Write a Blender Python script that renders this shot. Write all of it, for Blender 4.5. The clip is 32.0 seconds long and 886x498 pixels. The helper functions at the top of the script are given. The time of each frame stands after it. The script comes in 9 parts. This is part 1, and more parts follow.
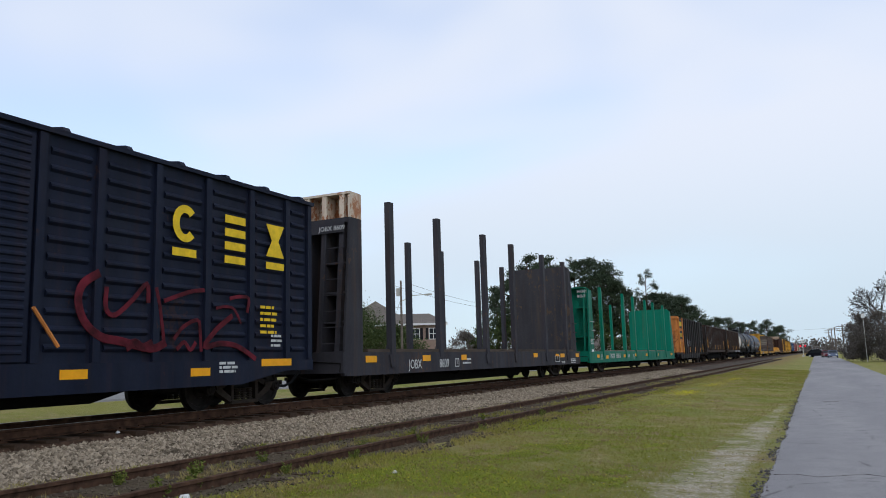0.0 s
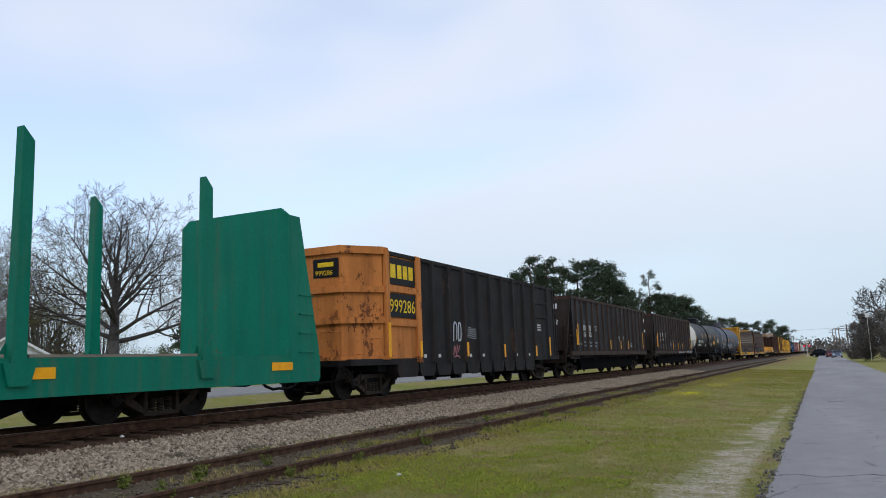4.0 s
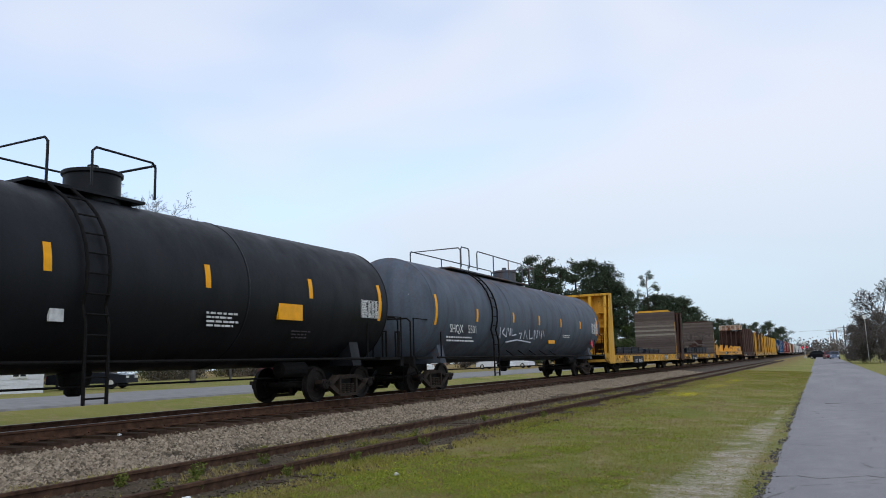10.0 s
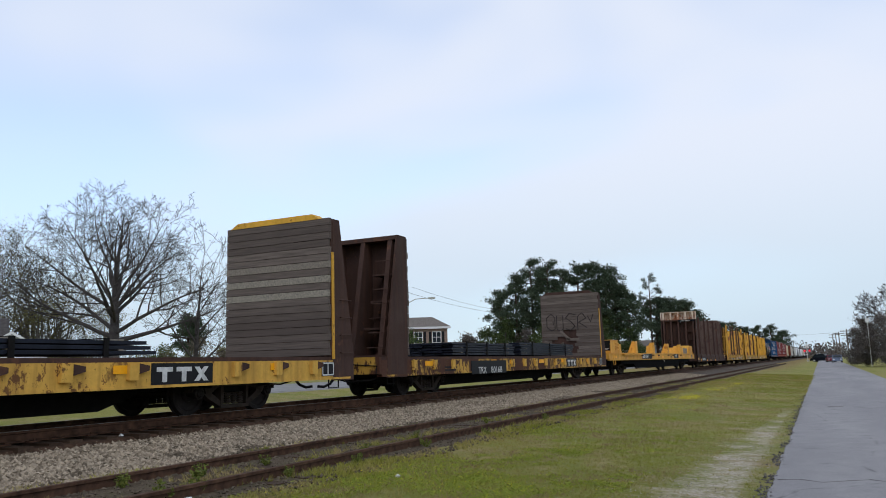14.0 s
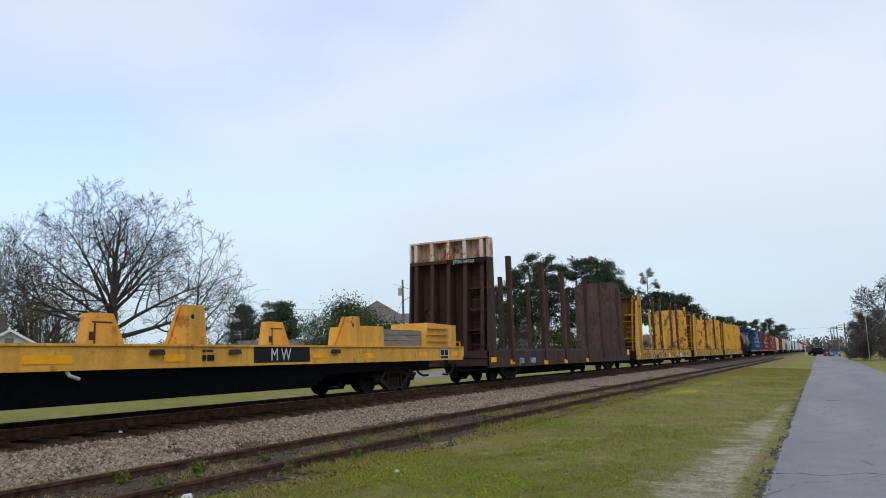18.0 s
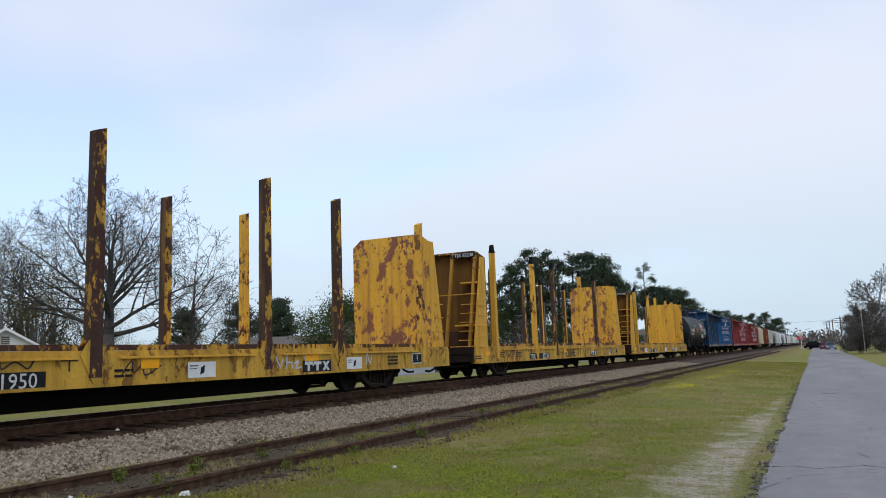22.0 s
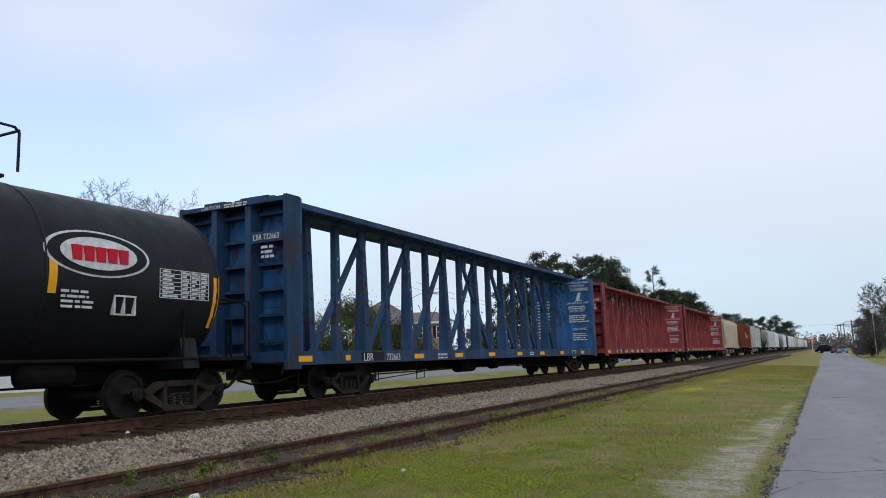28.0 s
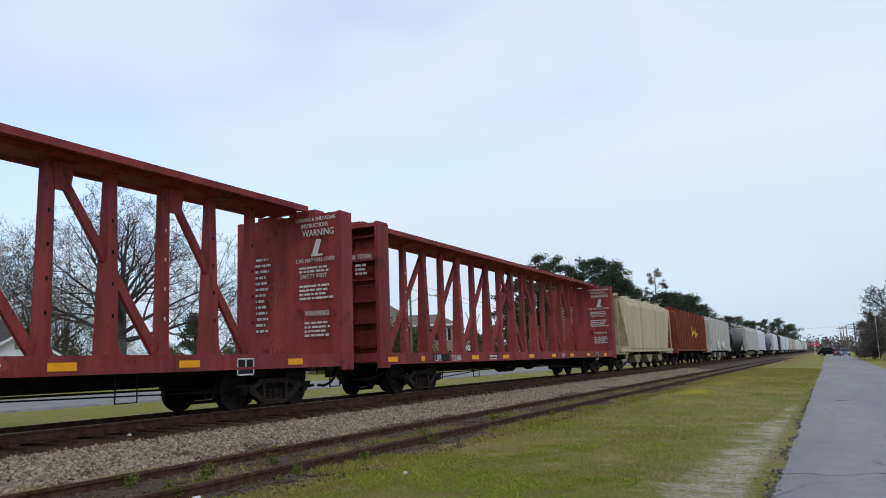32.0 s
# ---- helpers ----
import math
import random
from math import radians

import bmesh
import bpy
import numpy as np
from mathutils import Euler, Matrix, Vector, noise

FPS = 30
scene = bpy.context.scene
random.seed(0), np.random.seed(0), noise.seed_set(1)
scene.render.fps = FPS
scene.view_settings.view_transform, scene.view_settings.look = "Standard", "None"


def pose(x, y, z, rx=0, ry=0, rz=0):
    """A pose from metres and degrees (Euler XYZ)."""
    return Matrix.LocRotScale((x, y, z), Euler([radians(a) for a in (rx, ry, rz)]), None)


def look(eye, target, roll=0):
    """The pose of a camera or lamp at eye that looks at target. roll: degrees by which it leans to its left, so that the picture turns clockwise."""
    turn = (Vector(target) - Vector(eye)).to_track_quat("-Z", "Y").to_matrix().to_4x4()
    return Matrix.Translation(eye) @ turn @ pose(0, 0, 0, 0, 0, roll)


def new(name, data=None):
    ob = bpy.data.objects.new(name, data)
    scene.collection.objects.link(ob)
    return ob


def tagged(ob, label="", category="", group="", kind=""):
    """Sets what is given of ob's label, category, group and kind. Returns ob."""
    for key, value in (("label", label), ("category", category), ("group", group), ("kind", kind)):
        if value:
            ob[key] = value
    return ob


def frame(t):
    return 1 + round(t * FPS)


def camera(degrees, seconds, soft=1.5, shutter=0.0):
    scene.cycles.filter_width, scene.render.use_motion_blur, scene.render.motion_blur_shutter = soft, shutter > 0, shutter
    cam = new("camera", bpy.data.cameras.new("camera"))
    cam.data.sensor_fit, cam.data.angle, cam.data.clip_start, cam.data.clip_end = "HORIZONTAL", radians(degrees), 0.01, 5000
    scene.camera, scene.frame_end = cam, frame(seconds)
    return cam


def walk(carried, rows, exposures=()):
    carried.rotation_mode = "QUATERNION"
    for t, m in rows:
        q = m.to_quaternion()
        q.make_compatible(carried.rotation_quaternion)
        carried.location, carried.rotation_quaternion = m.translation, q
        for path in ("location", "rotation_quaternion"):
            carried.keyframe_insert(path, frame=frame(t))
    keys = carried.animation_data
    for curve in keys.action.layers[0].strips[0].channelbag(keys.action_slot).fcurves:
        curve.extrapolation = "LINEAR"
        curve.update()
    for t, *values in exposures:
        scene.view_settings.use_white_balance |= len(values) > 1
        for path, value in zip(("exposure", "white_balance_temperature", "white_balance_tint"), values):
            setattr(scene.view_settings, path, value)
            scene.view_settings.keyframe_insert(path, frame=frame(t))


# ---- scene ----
# ---- camera and its walk: a hand-held phone at the road's edge ----
cam = camera(59.92, 32.0, soft=0.95)
EYE = (0.0, 0.0, 1.5)
TURNS = [  # seconds, yaw, pitch, roll
    (0, 25.95, 8.34, 1.67), (0.5, 25.84, 8.52, 1.89), (1, 25.89, 8.40, 1.91), (1.5, 25.93, 8.34, 1.89), (2, 26.12, 8.46, 1.92),
    (2.5, 26.11, 8.62, 1.91), (4.5, 26.23, 8.46, 2.01), (5, 26.12, 8.41, 1.86), (5.5, 26.07, 8.43, 1.89), (6, 25.99, 8.50, 1.77),
    (6.5, 25.95, 8.70, 1.90), (7, 25.96, 8.51, 1.72), (7.5, 26.02, 8.39, 1.68), (8, 25.92, 8.41, 1.76), (8.5, 25.87, 8.31, 1.74),
    (9, 25.92, 8.30, 1.82), (9.5, 25.85, 8.35, 1.65), (10, 26.05, 8.48, 1.73), (10.5, 26.09, 8.64, 1.51), (11, 26.22, 8.79, 1.45),
    (11.5, 26.18, 8.79, 1.67), (12, 26.35, 9.02, 1.73), (12.5, 26.39, 9.12, 1.52), (13, 26.35, 8.96, 1.65), (13.5, 26.18, 8.72, 1.47),
    (15.5, 26.15, 8.55, 1.72), (16, 25.98, 8.54, 1.69), (16.5, 25.97, 8.56, 1.56), (17, 25.98, 8.54, 1.72), (17.5, 25.97, 8.41, 1.65),
    (18, 26.09, 8.29, 1.75), (18.5, 26.12, 8.55, 1.66), (19, 26.08, 8.56, 1.79), (19.5, 26.22, 8.79, 1.80), (20, 26.56, 8.70, 1.59),
    (20.5, 26.50, 8.49, 1.93), (21, 26.44, 8.29, 1.97), (21.5, 26.63, 8.26, 1.91), (22, 25.87, 7.97, 2.11), (22.5, 26.56, 7.99, 1.74),
    (23, 26.76, 7.84, 1.90), (23.5, 26.80, 8.06, 1.86), (24, 26.68, 8.27, 1.78), (24.5, 26.77, 8.38, 2.02), (25, 26.70, 8.53, 1.89),
    (25.5, 26.67, 8.48, 1.90), (27.5, 26.50, 8.26, 1.92), (28, 26.52, 8.23, 2.04), (28.5, 26.46, 8.31, 1.95), (29, 26.50, 8.38, 1.79),
    (29.5, 26.62, 8.50, 1.74), (30, 26.66, 8.80, 1.48), (30.5, 26.67, 8.88, 1.72), (31, 26.77, 8.52, 1.65), (31.5, 26.76, 8.52, 1.95),
    (32, 26.66, 8.42, 2.02),
]
walk(cam, [(t, pose(*EYE, 90 + p, r, y)) for t, y, p, r in TURNS], exposures=[(0, 0.0), (32, 0.0)])

# ---- world and sun: a bright, thinly clouded sky ----
SUN_TURN, SUN_HEIGHT = radians(150), radians(42)
world = bpy.data.worlds.new("sky")
scene.world = world
world.use_nodes = True
wn, wl = world.node_tree.nodes, world.node_tree.links
wn.clear()
w_out, w_bg = wn.new("ShaderNodeOutputWorld"), wn.new("ShaderNodeBackground")
w_sky = wn.new("ShaderNodeTexSky")
w_sky.sky_type, w_sky.sun_disc, w_sky.sun_elevation, w_sky.sun_rotation = "NISHITA", False, SUN_HEIGHT, SUN_TURN
w_sky.dust_density, w_sky.ozone_density = 0.4, 3.0
w_dim = wn.new("ShaderNodeVectorMath")
w_dim.operation = "SCALE"
w_dim.inputs["Scale"].default_value = 0.24
w_co, w_map = wn.new("ShaderNodeTexCoord"), wn.new("ShaderNodeMapping")
w_map.inputs["Scale"].default_value = (1.0, 1.0, 2.6)
w_noise, w_ramp = wn.new("ShaderNodeTexNoise"), wn.new("ShaderNodeMapRange")
w_noise.inputs["Scale"].default_value, w_noise.inputs["Detail"].default_value = 1.25, 3.0
w_noise.inputs["Roughness"].default_value, w_noise.inputs["Distortion"].default_value = 0.5, 0.3
for key, val in (("From Min", 0.34), ("From Max", 0.62), ("To Min", 0.45), ("To Max", 0.97)):
    w_ramp.inputs[key].default_value = val
w_ramp.interpolation_type = "SMOOTHSTEP"
w_mix = wn.new("ShaderNodeMix")
w_mix.data_type = "RGBA"
w_mix.inputs[7].default_value = (0.80, 0.855, 0.975, 1)
wl.new(w_co.outputs["Generated"], w_map.inputs["Vector"])
wl.new(w_map.outputs["Vector"], w_noise.inputs["Vector"])
wl.new(w_noise.outputs["Fac"], w_ramp.inputs["Value"])
wl.new(w_ramp.outputs["Result"], w_mix.inputs[0])
wl.new(w_sky.outputs["Color"], w_dim.inputs[0])
wl.new(w_dim.outputs["Vector"], w_mix.inputs[6])
w_sep, w_low, w_haze = wn.new("ShaderNodeSeparateXYZ"), wn.new("ShaderNodeMapRange"), wn.new("ShaderNodeMix")
for key, val in (("From Min", 0.0), ("From Max", 0.30), ("To Min", 0.75), ("To Max", 0.0)):
    w_low.inputs[key].default_value = val
w_low.interpolation_type = "SMOOTHSTEP"
w_haze.data_type = "RGBA"
w_haze.inputs[7].default_value = (0.54, 0.70, 0.82, 1)  # blue-grey haze towards the horizon
wl.new(w_co.outputs["Generated"], w_sep.inputs["Vector"])
wl.new(w_sep.outputs["Z"], w_low.inputs["Value"])
wl.new(w_low.outputs["Result"], w_haze.inputs[0])
wl.new(w_mix.outputs[2], w_haze.inputs[6])
wl.new(w_haze.outputs[2], w_bg.inputs["Color"])
w_bg.inputs["Strength"].default_value = 1.0
wl.new(w_bg.outputs["Background"], w_out.inputs["Surface"])
sun = new("sun", bpy.data.lights.new("sun", "SUN"))
sun.data.energy, sun.data.angle, sun.data.color = 0.5, radians(16), (1.0, 0.96, 0.90)
sun.matrix_world = look((math.sin(SUN_TURN) * 50, math.cos(SUN_TURN) * 50, math.tan(SUN_HEIGHT) * 50), (0, 0, 0))


# ---- materials ----
def shader(name):
    m = bpy.data.materials.new(name)
    m.use_nodes = True
    nt = m.node_tree
    nt.nodes["Principled BSDF"].inputs["Specular IOR Level"].default_value = 0.18
    return m, nt.nodes, nt.links, nt.nodes["Principled BSDF"]


def noise_of(n, l, scale, detail=4.0, stretch=(1, 1, 1), rough=0.55, source="Object"):
    co, mp, tx = n.new("ShaderNodeTexCoord"), n.new("ShaderNodeMapping"), n.new("ShaderNodeTexNoise")
    mp.inputs["Scale"].default_value = stretch
    tx.inputs["Scale"].default_value, tx.inputs["Detail"].default_value, tx.inputs["Roughness"].default_value = scale, detail, rough
    l.new(co.outputs[source], mp.inputs["Vector"])
    l.new(mp.outputs["Vector"], tx.inputs["Vector"])
    return tx.outputs["Fac"]


def span(n, l, value, lo, hi, a=0.0, b=1.0):
    r = n.new("ShaderNodeMapRange")
    for key, val in (("From Min", lo), ("From Max", hi), ("To Min", a), ("To Max", b)):
        r.inputs[key].default_value = val
    l.new(value, r.inputs["Value"])
    return r.outputs["Result"]


def blend(n, l, fac, a, b, how="MIX"):
    m = n.new("ShaderNodeMix")
    m.data_type, m.blend_type = "RGBA", how
    for slot, v in ((0, fac), (6, a), (7, b)):
        if isinstance(v, (int, float)):
            m.inputs[slot].default_value = v
        elif isinstance(v, tuple):
            m.inputs[slot].default_value = (*v, 1)
        else:
            l.new(v, m.inputs[slot])
    return m.outputs[2]


def relief(n, l, b, height, strength, depth=0.02):
    k = n.new("ShaderNodeBump")
    k.inputs["Strength"].default_value, k.inputs["Distance"].default_value = strength, depth
    l.new(height, k.inputs["Height"])
    l.new(k.outputs["Normal"], b.inputs["Normal"])


def paint(name, colour, rust=0.25, grime=0.5, rough=0.55, rust_colour=(0.10, 0.035, 0.015), patch=1.3, faded=0.25):
    """Weathered paint on steel: fading, streaks that run down, rust in patches."""
    m, n, l, b = shader(name)
    big, streak = noise_of(n, l, 0.8, 5), noise_of(n, l, 2.2, 5, (1, 1, 0.12))
    fine, spots = noise_of(n, l, 14, 6), noise_of(n, l, patch, 9, (1, 1, 0.6), 0.66)
    pale = tuple(min(1, c * 1.45 + 0.008) for c in colour)
    dark = tuple(c * 0.42 for c in colour)
    c = blend(n, l, span(n, l, big, 0.35, 0.7, 0, faded), colour, pale)
    c = blend(n, l, span(n, l, streak, 0.42, 0.75, 0, grime), c, dark)
    c = blend(n, l, span(n, l, fine, 0.35, 0.75, 0, 0.25), c, dark)
    # flecks of rust gather in clusters, with brown runs below them
    flecks, cluster, runs = noise_of(n, l, 7.5, 8, (1, 1, 0.6), 0.72), noise_of(n, l, 0.75, 3), noise_of(n, l, 4.5, 4, (1, 1, 0.07))
    add = n.new("ShaderNodeMath")
    add.operation = "ADD"
    l.new(flecks, add.inputs[0])
    l.new(span(n, l, cluster, 0.25, 0.75, -0.2, 0.2), add.inputs[1])
    c = blend(n, l, span(n, l, runs, 0.5, 0.8, 0, min(0.85, 0.2 + rust * 1.1)), c, tuple(v * 1.5 for v in rust_colour))
    r0 = span(n, l, spots, 0.75 - rust * 0.40, 0.79 - rust * 0.40, 0, min(1.0, 0.25 + rust * 1.3))
    r1 = span(n, l, add.outputs[0], 0.715 - rust * 0.30, 0.745 - rust * 0.30, 0, min(1.0, 0.35 + rust * 1.4))
    top = n.new("ShaderNodeMath")
    top.operation = "MAXIMUM"
    l.new(r0, top.inputs[0])
    l.new(r1, top.inputs[1])
    r = top.outputs[0]
    worn = blend(n, l, fine, rust_colour, tuple(v * 1.9 for v in rust_colour))
    c = blend(n, l, r, c, worn)
    l.new(c, b.inputs["Base Color"])
    l.new(span(n, l, spots, 0.3, 0.7, rough, min(1, rough + 0.3)), b.inputs["Roughness"])
    relief(n, l, b, fine, 0.25, 0.01)
    return m


def plain(name, colour, rough=0.6, metal=0.0, vary=0.3, scale=5.0, glow=0.0):
    m, n, l, b = shader(name)
    c = blend(n, l, span(n, l, noise_of(n, l, scale, 5), 0.3, 0.7, 0, 1), tuple(v * (1 - vary) for v in colour), tuple(min(1, v * (1 + vary * 0.6)) for v in colour))
    l.new(c, b.inputs["Base Color"])
    b.inputs["Roughness"].default_value, b.inputs["Metallic"].default_value = rough, metal
    if glow:
        b.inputs["Emission Color"].default_value, b.inputs["Emission Strength"].default_value = (*colour, 1), glow
    return m


def by_piece(name, a, c, rough=0.9, per_object=False, scale=20.0):
    """Pieces that differ from one another: stones, leaves, planks, bricks."""
    m, n, l, b = shader(name)
    rnd = n.new("ShaderNodeObjectInfo").outputs["Random"] if per_object else n.new("ShaderNodeNewGeometry").outputs["Random Per Island"]
    col = blend(n, l, rnd, a, c)
    col = blend(n, l, span(n, l, noise_of(n, l, scale, 5), 0.3, 0.75, 0, 0.55), col, tuple(v * 0.5 for v in a))
    l.new(col, b.inputs["Base Color"])
    b.inputs["Roughness"].default_value = rough
    return m


def turf_blades():
    """Grass blades: green, yellowed or straw-brown from place to place, and each a little different."""
    m, n, l, b = shader("grass_blade")
    rnd = n.new("ShaderNodeNewGeometry").outputs["Random Per Island"]
    broad, patch = noise_of(n, l, 0.30, 5), noise_of(n, l, 0.9, 5, rough=0.65)
    col = blend(n, l, rnd, (0.155, 0.185, 0.022), (0.30, 0.285, 0.042))
    col = blend(n, l, span(n, l, broad, 0.44, 0.64, 0, 0.8), col, blend(n, l, rnd, (0.26, 0.225, 0.045), (0.42, 0.34, 0.12)))
    col = blend(n, l, span(n, l, patch, 0.47, 0.62, 0, 0.8), col, blend(n, l, rnd, (0.25, 0.175, 0.08), (0.44, 0.33, 0.17)))
    l.new(col, b.inputs["Base Color"])
    b.inputs["Roughness"].default_value = 0.8
    return m


def wood(name, a, c, per_object=True, along=(12, 0.8, 12)):
    m, n, l, b = shader(name)
    rnd = n.new("ShaderNodeObjectInfo").outputs["Random"] if per_object else n.new("ShaderNodeNewGeometry").outputs["Random Per Island"]
    grain = noise_of(n, l, 2.0, 8, along, 0.6)
    col = blend(n, l, rnd, a, c)
    col = blend(n, l, span(n, l, grain, 0.35, 0.7, 0, 0.75), col, tuple(v * 0.35 for v in a))
    l.new(col, b.inputs["Base Color"])
    b.inputs["Roughness"].default_value = 0.85
    relief(n, l, b, grain, 0.4, 0.01)
    return m


NAVY = paint("navy_paint", (0.007, 0.011, 0.027), 0.10, 0.55, 0.5, (0.03, 0.014, 0.01), faded=0.3)
JOB_GREY = paint("dark_grey_paint", (0.044, 0.042, 0.050), 0.20, 0.6, 0.6, (0.075, 0.040, 0.024))
GREEN = paint("green_paint", (0.0, 0.172, 0.105), 0.06, 0.35, 0.45)
ORANGE = paint("orange_paint", (0.62, 0.22, 0.055), 0.38, 0.55, 0.55, (0.09, 0.03, 0.012))
COAL = paint("black_car_paint", (0.0185, 0.0175, 0.0175), 0.13, 0.6, 0.6, (0.055, 0.025, 0.015))
COAL_BROWN = paint("brown_black_paint", (0.022, 0.014, 0.011), 0.22, 0.6, 0.6, (0.038, 0.019, 0.012))
HOPPER_BLACK = paint("black_hopper_paint", (0.018, 0.018, 0.0215), 0.22, 0.6, 0.5, (0.036, 0.022, 0.016), 0.9)
HOPPER_POST = paint("rusting_post_paint", (0.050, 0.032, 0.025), 0.28, 0.6, 0.6, (0.05, 0.027, 0.018))
TANK_BLACK = paint("tank_black", (0.0105, 0.0115, 0.0145), 0.0, 0.5, 0.36, (0.014, 0.011, 0.009), faded=0.2)
TANK_GREY = paint("tank_grey", (0.098, 0.119, 0.150), 0.08, 0.75, 0.5)


def crown_rust(m, height, colour):
    """Rust that has bled over the crown of a tank and run down a little."""
    n, l = m.node_tree.nodes, m.node_tree.links
    b = n["Principled BSDF"]
    old = b.inputs["Base Color"].links[0].from_socket
    co, sep = n.new("ShaderNodeTexCoord"), n.new("ShaderNodeSeparateXYZ")
    l.new(co.outputs["Object"], sep.inputs["Vector"])
    add = n.new("ShaderNodeMath")
    add.operation = "MULTIPLY"
    l.new(span(n, l, sep.outputs["Z"], height - 0.75, height, 0, 1), add.inputs[0])
    l.new(span(n, l, noise_of(n, l, 1.1, 6, (2.0, 0.8, 0.25), 0.65), 0.46, 0.62, 0, 0.8), add.inputs[1])
    l.new(blend(n, l, add.outputs[0], old, colour), b.inputs["Base Color"])


crown_rust(TANK_GREY, 4.1, (0.13, 0.075, 0.05))
TANK_WHITE = paint("tank_white", (0.78, 0.745, 0.65), 0.10, 0.25, 0.5, (0.25, 0.16, 0.07))
YELLOW = paint("yellow_paint", (0.73, 0.385, 0.045), 0.24, 0.4, 0.5, (0.11, 0.036, 0.012))
YELLOW_RUST = paint("flaking_yellow_paint", (0.73, 0.385, 0.052), 0.46, 0.3, 0.55, (0.06, 0.022, 0.016), 1.6)
STAKE_RUST = paint("rust_eaten_yellow_paint", (0.60, 0.32, 0.04), 0.62, 0.3, 0.6, (0.05, 0.022, 0.015), 1.1)
BLOTCHED = paint("rust_blotched_yellow_paint", (0.74, 0.40, 0.05), 0.53, 0.3, 0.55, (0.15, 0.062, 0.043), 2.2)
DECK_YELLOW = paint("faded_yellow_paint", (0.68, 0.39, 0.075), 0.36, 0.45, 0.6, (0.07, 0.025, 0.015))
MW_YELLOW = paint("works_yellow_paint", (0.76, 0.385, 0.062), 0.27, 0.4, 0.45, (0.22, 0.075, 0.02))
SLATE = paint("slate_blue_panel", (0.03, 0.038, 0.05), 0.2, 0.5)
STAKE_DARK = paint("rust_bared_stake", (0.58, 0.31, 0.04), 0.66, 0.3, 0.65, (0.045, 0.022, 0.018), 3.4)
STAKE_WEB = paint("bare_rusted_steel", (0.066, 0.040, 0.030), 0.30, 0.5, 0.7, (0.30, 0.17, 0.03), 3.0)
SILL_YELLOW = paint("stained_yellow_paint", (0.60, 0.345, 0.048), 0.40, 0.85, 0.55, (0.10, 0.040, 0.016), 2.2, 0.4)
# bulkhead plate yellow, darkened to carry the recess's shade as well as grime
OCHRE = paint("shaded_grimed_ochre_paint", (0.17, 0.083, 0.018), 0.32, 0.9, 0.6, (0.06, 0.025, 0.014), 0.9)
# rib yellow, grimed and toned down for shade under the bulkhead cap
RIB_OCHRE = paint("shaded_grimed_rib_paint", (0.44, 0.225, 0.035), 0.36, 0.7, 0.6, (0.07, 0.028, 0.015), 1.2)
OLD_YELLOW = paint("rust_overrun_yellow_paint", (0.58, 0.33, 0.06), 0.66, 0.45, 0.6, (0.055, 0.024, 0.015), 0.55)
BROWN = paint("oxide_brown", (0.066, 0.036, 0.028), 0.28, 0.6, 0.65, (0.080, 0.036, 0.021))
WORN_PLATE = paint("scoured_brown_plate", (0.118, 0.076, 0.060), 0.50, 0.7, 0.6, (0.052, 0.030, 0.024), 0.45, 0.6)
CREAM = paint("flaking_cream", (0.68, 0.56, 0.44), 0.52, 0.3, 0.6, (0.26, 0.10, 0.045))
BLUE = paint("blue_paint", (0.019, 0.060, 0.125), 0.46, 0.9, 0.5, (0.028, 0.026, 0.034), faded=0.9)
BLUE_PANEL = paint("mottled_blue_paint", (0.026, 0.11, 0.27), 0.47, 0.9, 0.5, (0.022, 0.03, 0.05), 2.0, 0.9)
RED = paint("red_oxide_paint", (0.25, 0.045, 0.045), 0.30, 0.7, 0.55, (0.065, 0.018, 0.015), faded=0.7)
TAN = paint("tan_paint", (0.56, 0.475, 0.32), 0.10, 0.6, 0.6, (0.18, 0.10, 0.05))
ORE = paint("rusty_orange_paint", (0.23, 0.055, 0.025), 0.30, 0.6, 0.6)
PALE = paint("pale_grey_paint", (0.56, 0.55, 0.50), 0.10, 0.45, 0.6, (0.2, 0.12, 0.07))
WHITE_CAR = paint("white_car_paint", (0.72, 0.73, 0.74), 0.06, 0.35, 0.5)
BLACKENED = plain("blackened_steel", (0.008, 0.007, 0.0065), 0.85, 0.0, 0.5, 6)
TRUCK = plain("dusty_truck_steel", (0.040, 0.029, 0.022), 0.85, 0.0, 0.5, 5)
WHEEL = plain("wheel_steel", (0.022, 0.017, 0.015), 0.75, 0.1, 0.5, 6)
SHINY = plain("worn_rail_steel", (0.30, 0.27, 0.25), 0.35, 0.8, 0.3, 3)
RAIL_RUST = plain("rusty_rail", (0.092, 0.046, 0.027), 0.9, 0.0, 0.5, 6)
TAPE = plain("yellow_reflective_tape", (0.95, 0.41, 0.01), 0.4, 0, 0.12)
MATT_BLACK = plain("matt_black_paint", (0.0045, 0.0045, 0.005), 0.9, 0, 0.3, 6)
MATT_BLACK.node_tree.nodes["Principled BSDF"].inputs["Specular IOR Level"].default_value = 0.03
LETTER_WHITE = plain("white_lettering", (0.62, 0.62, 0.60), 0.6, 0, 0.25, 9)
FADED_MARK = plain("faded_lettering", (0.22, 0.24, 0.26), 0.65, 0, 0.5, 4)
OVERPAINT = plain("overpainted_patch", (0.05, 0.056, 0.066), 0.6, 0, 0.5, 5)
LETTER_YELLOW = plain("yellow_lettering", (0.85, 0.56, 0.02), 0.55, 0, 0.2, 6)
LETTER_BLACK = plain("black_plate", (0.010, 0.010, 0.012), 0.6, 0, 0.3, 6)
GRAFFITI_RED = plain("red_spray_paint", (0.115, 0.009, 0.018), 0.7, 0, 0.9, 2.6)
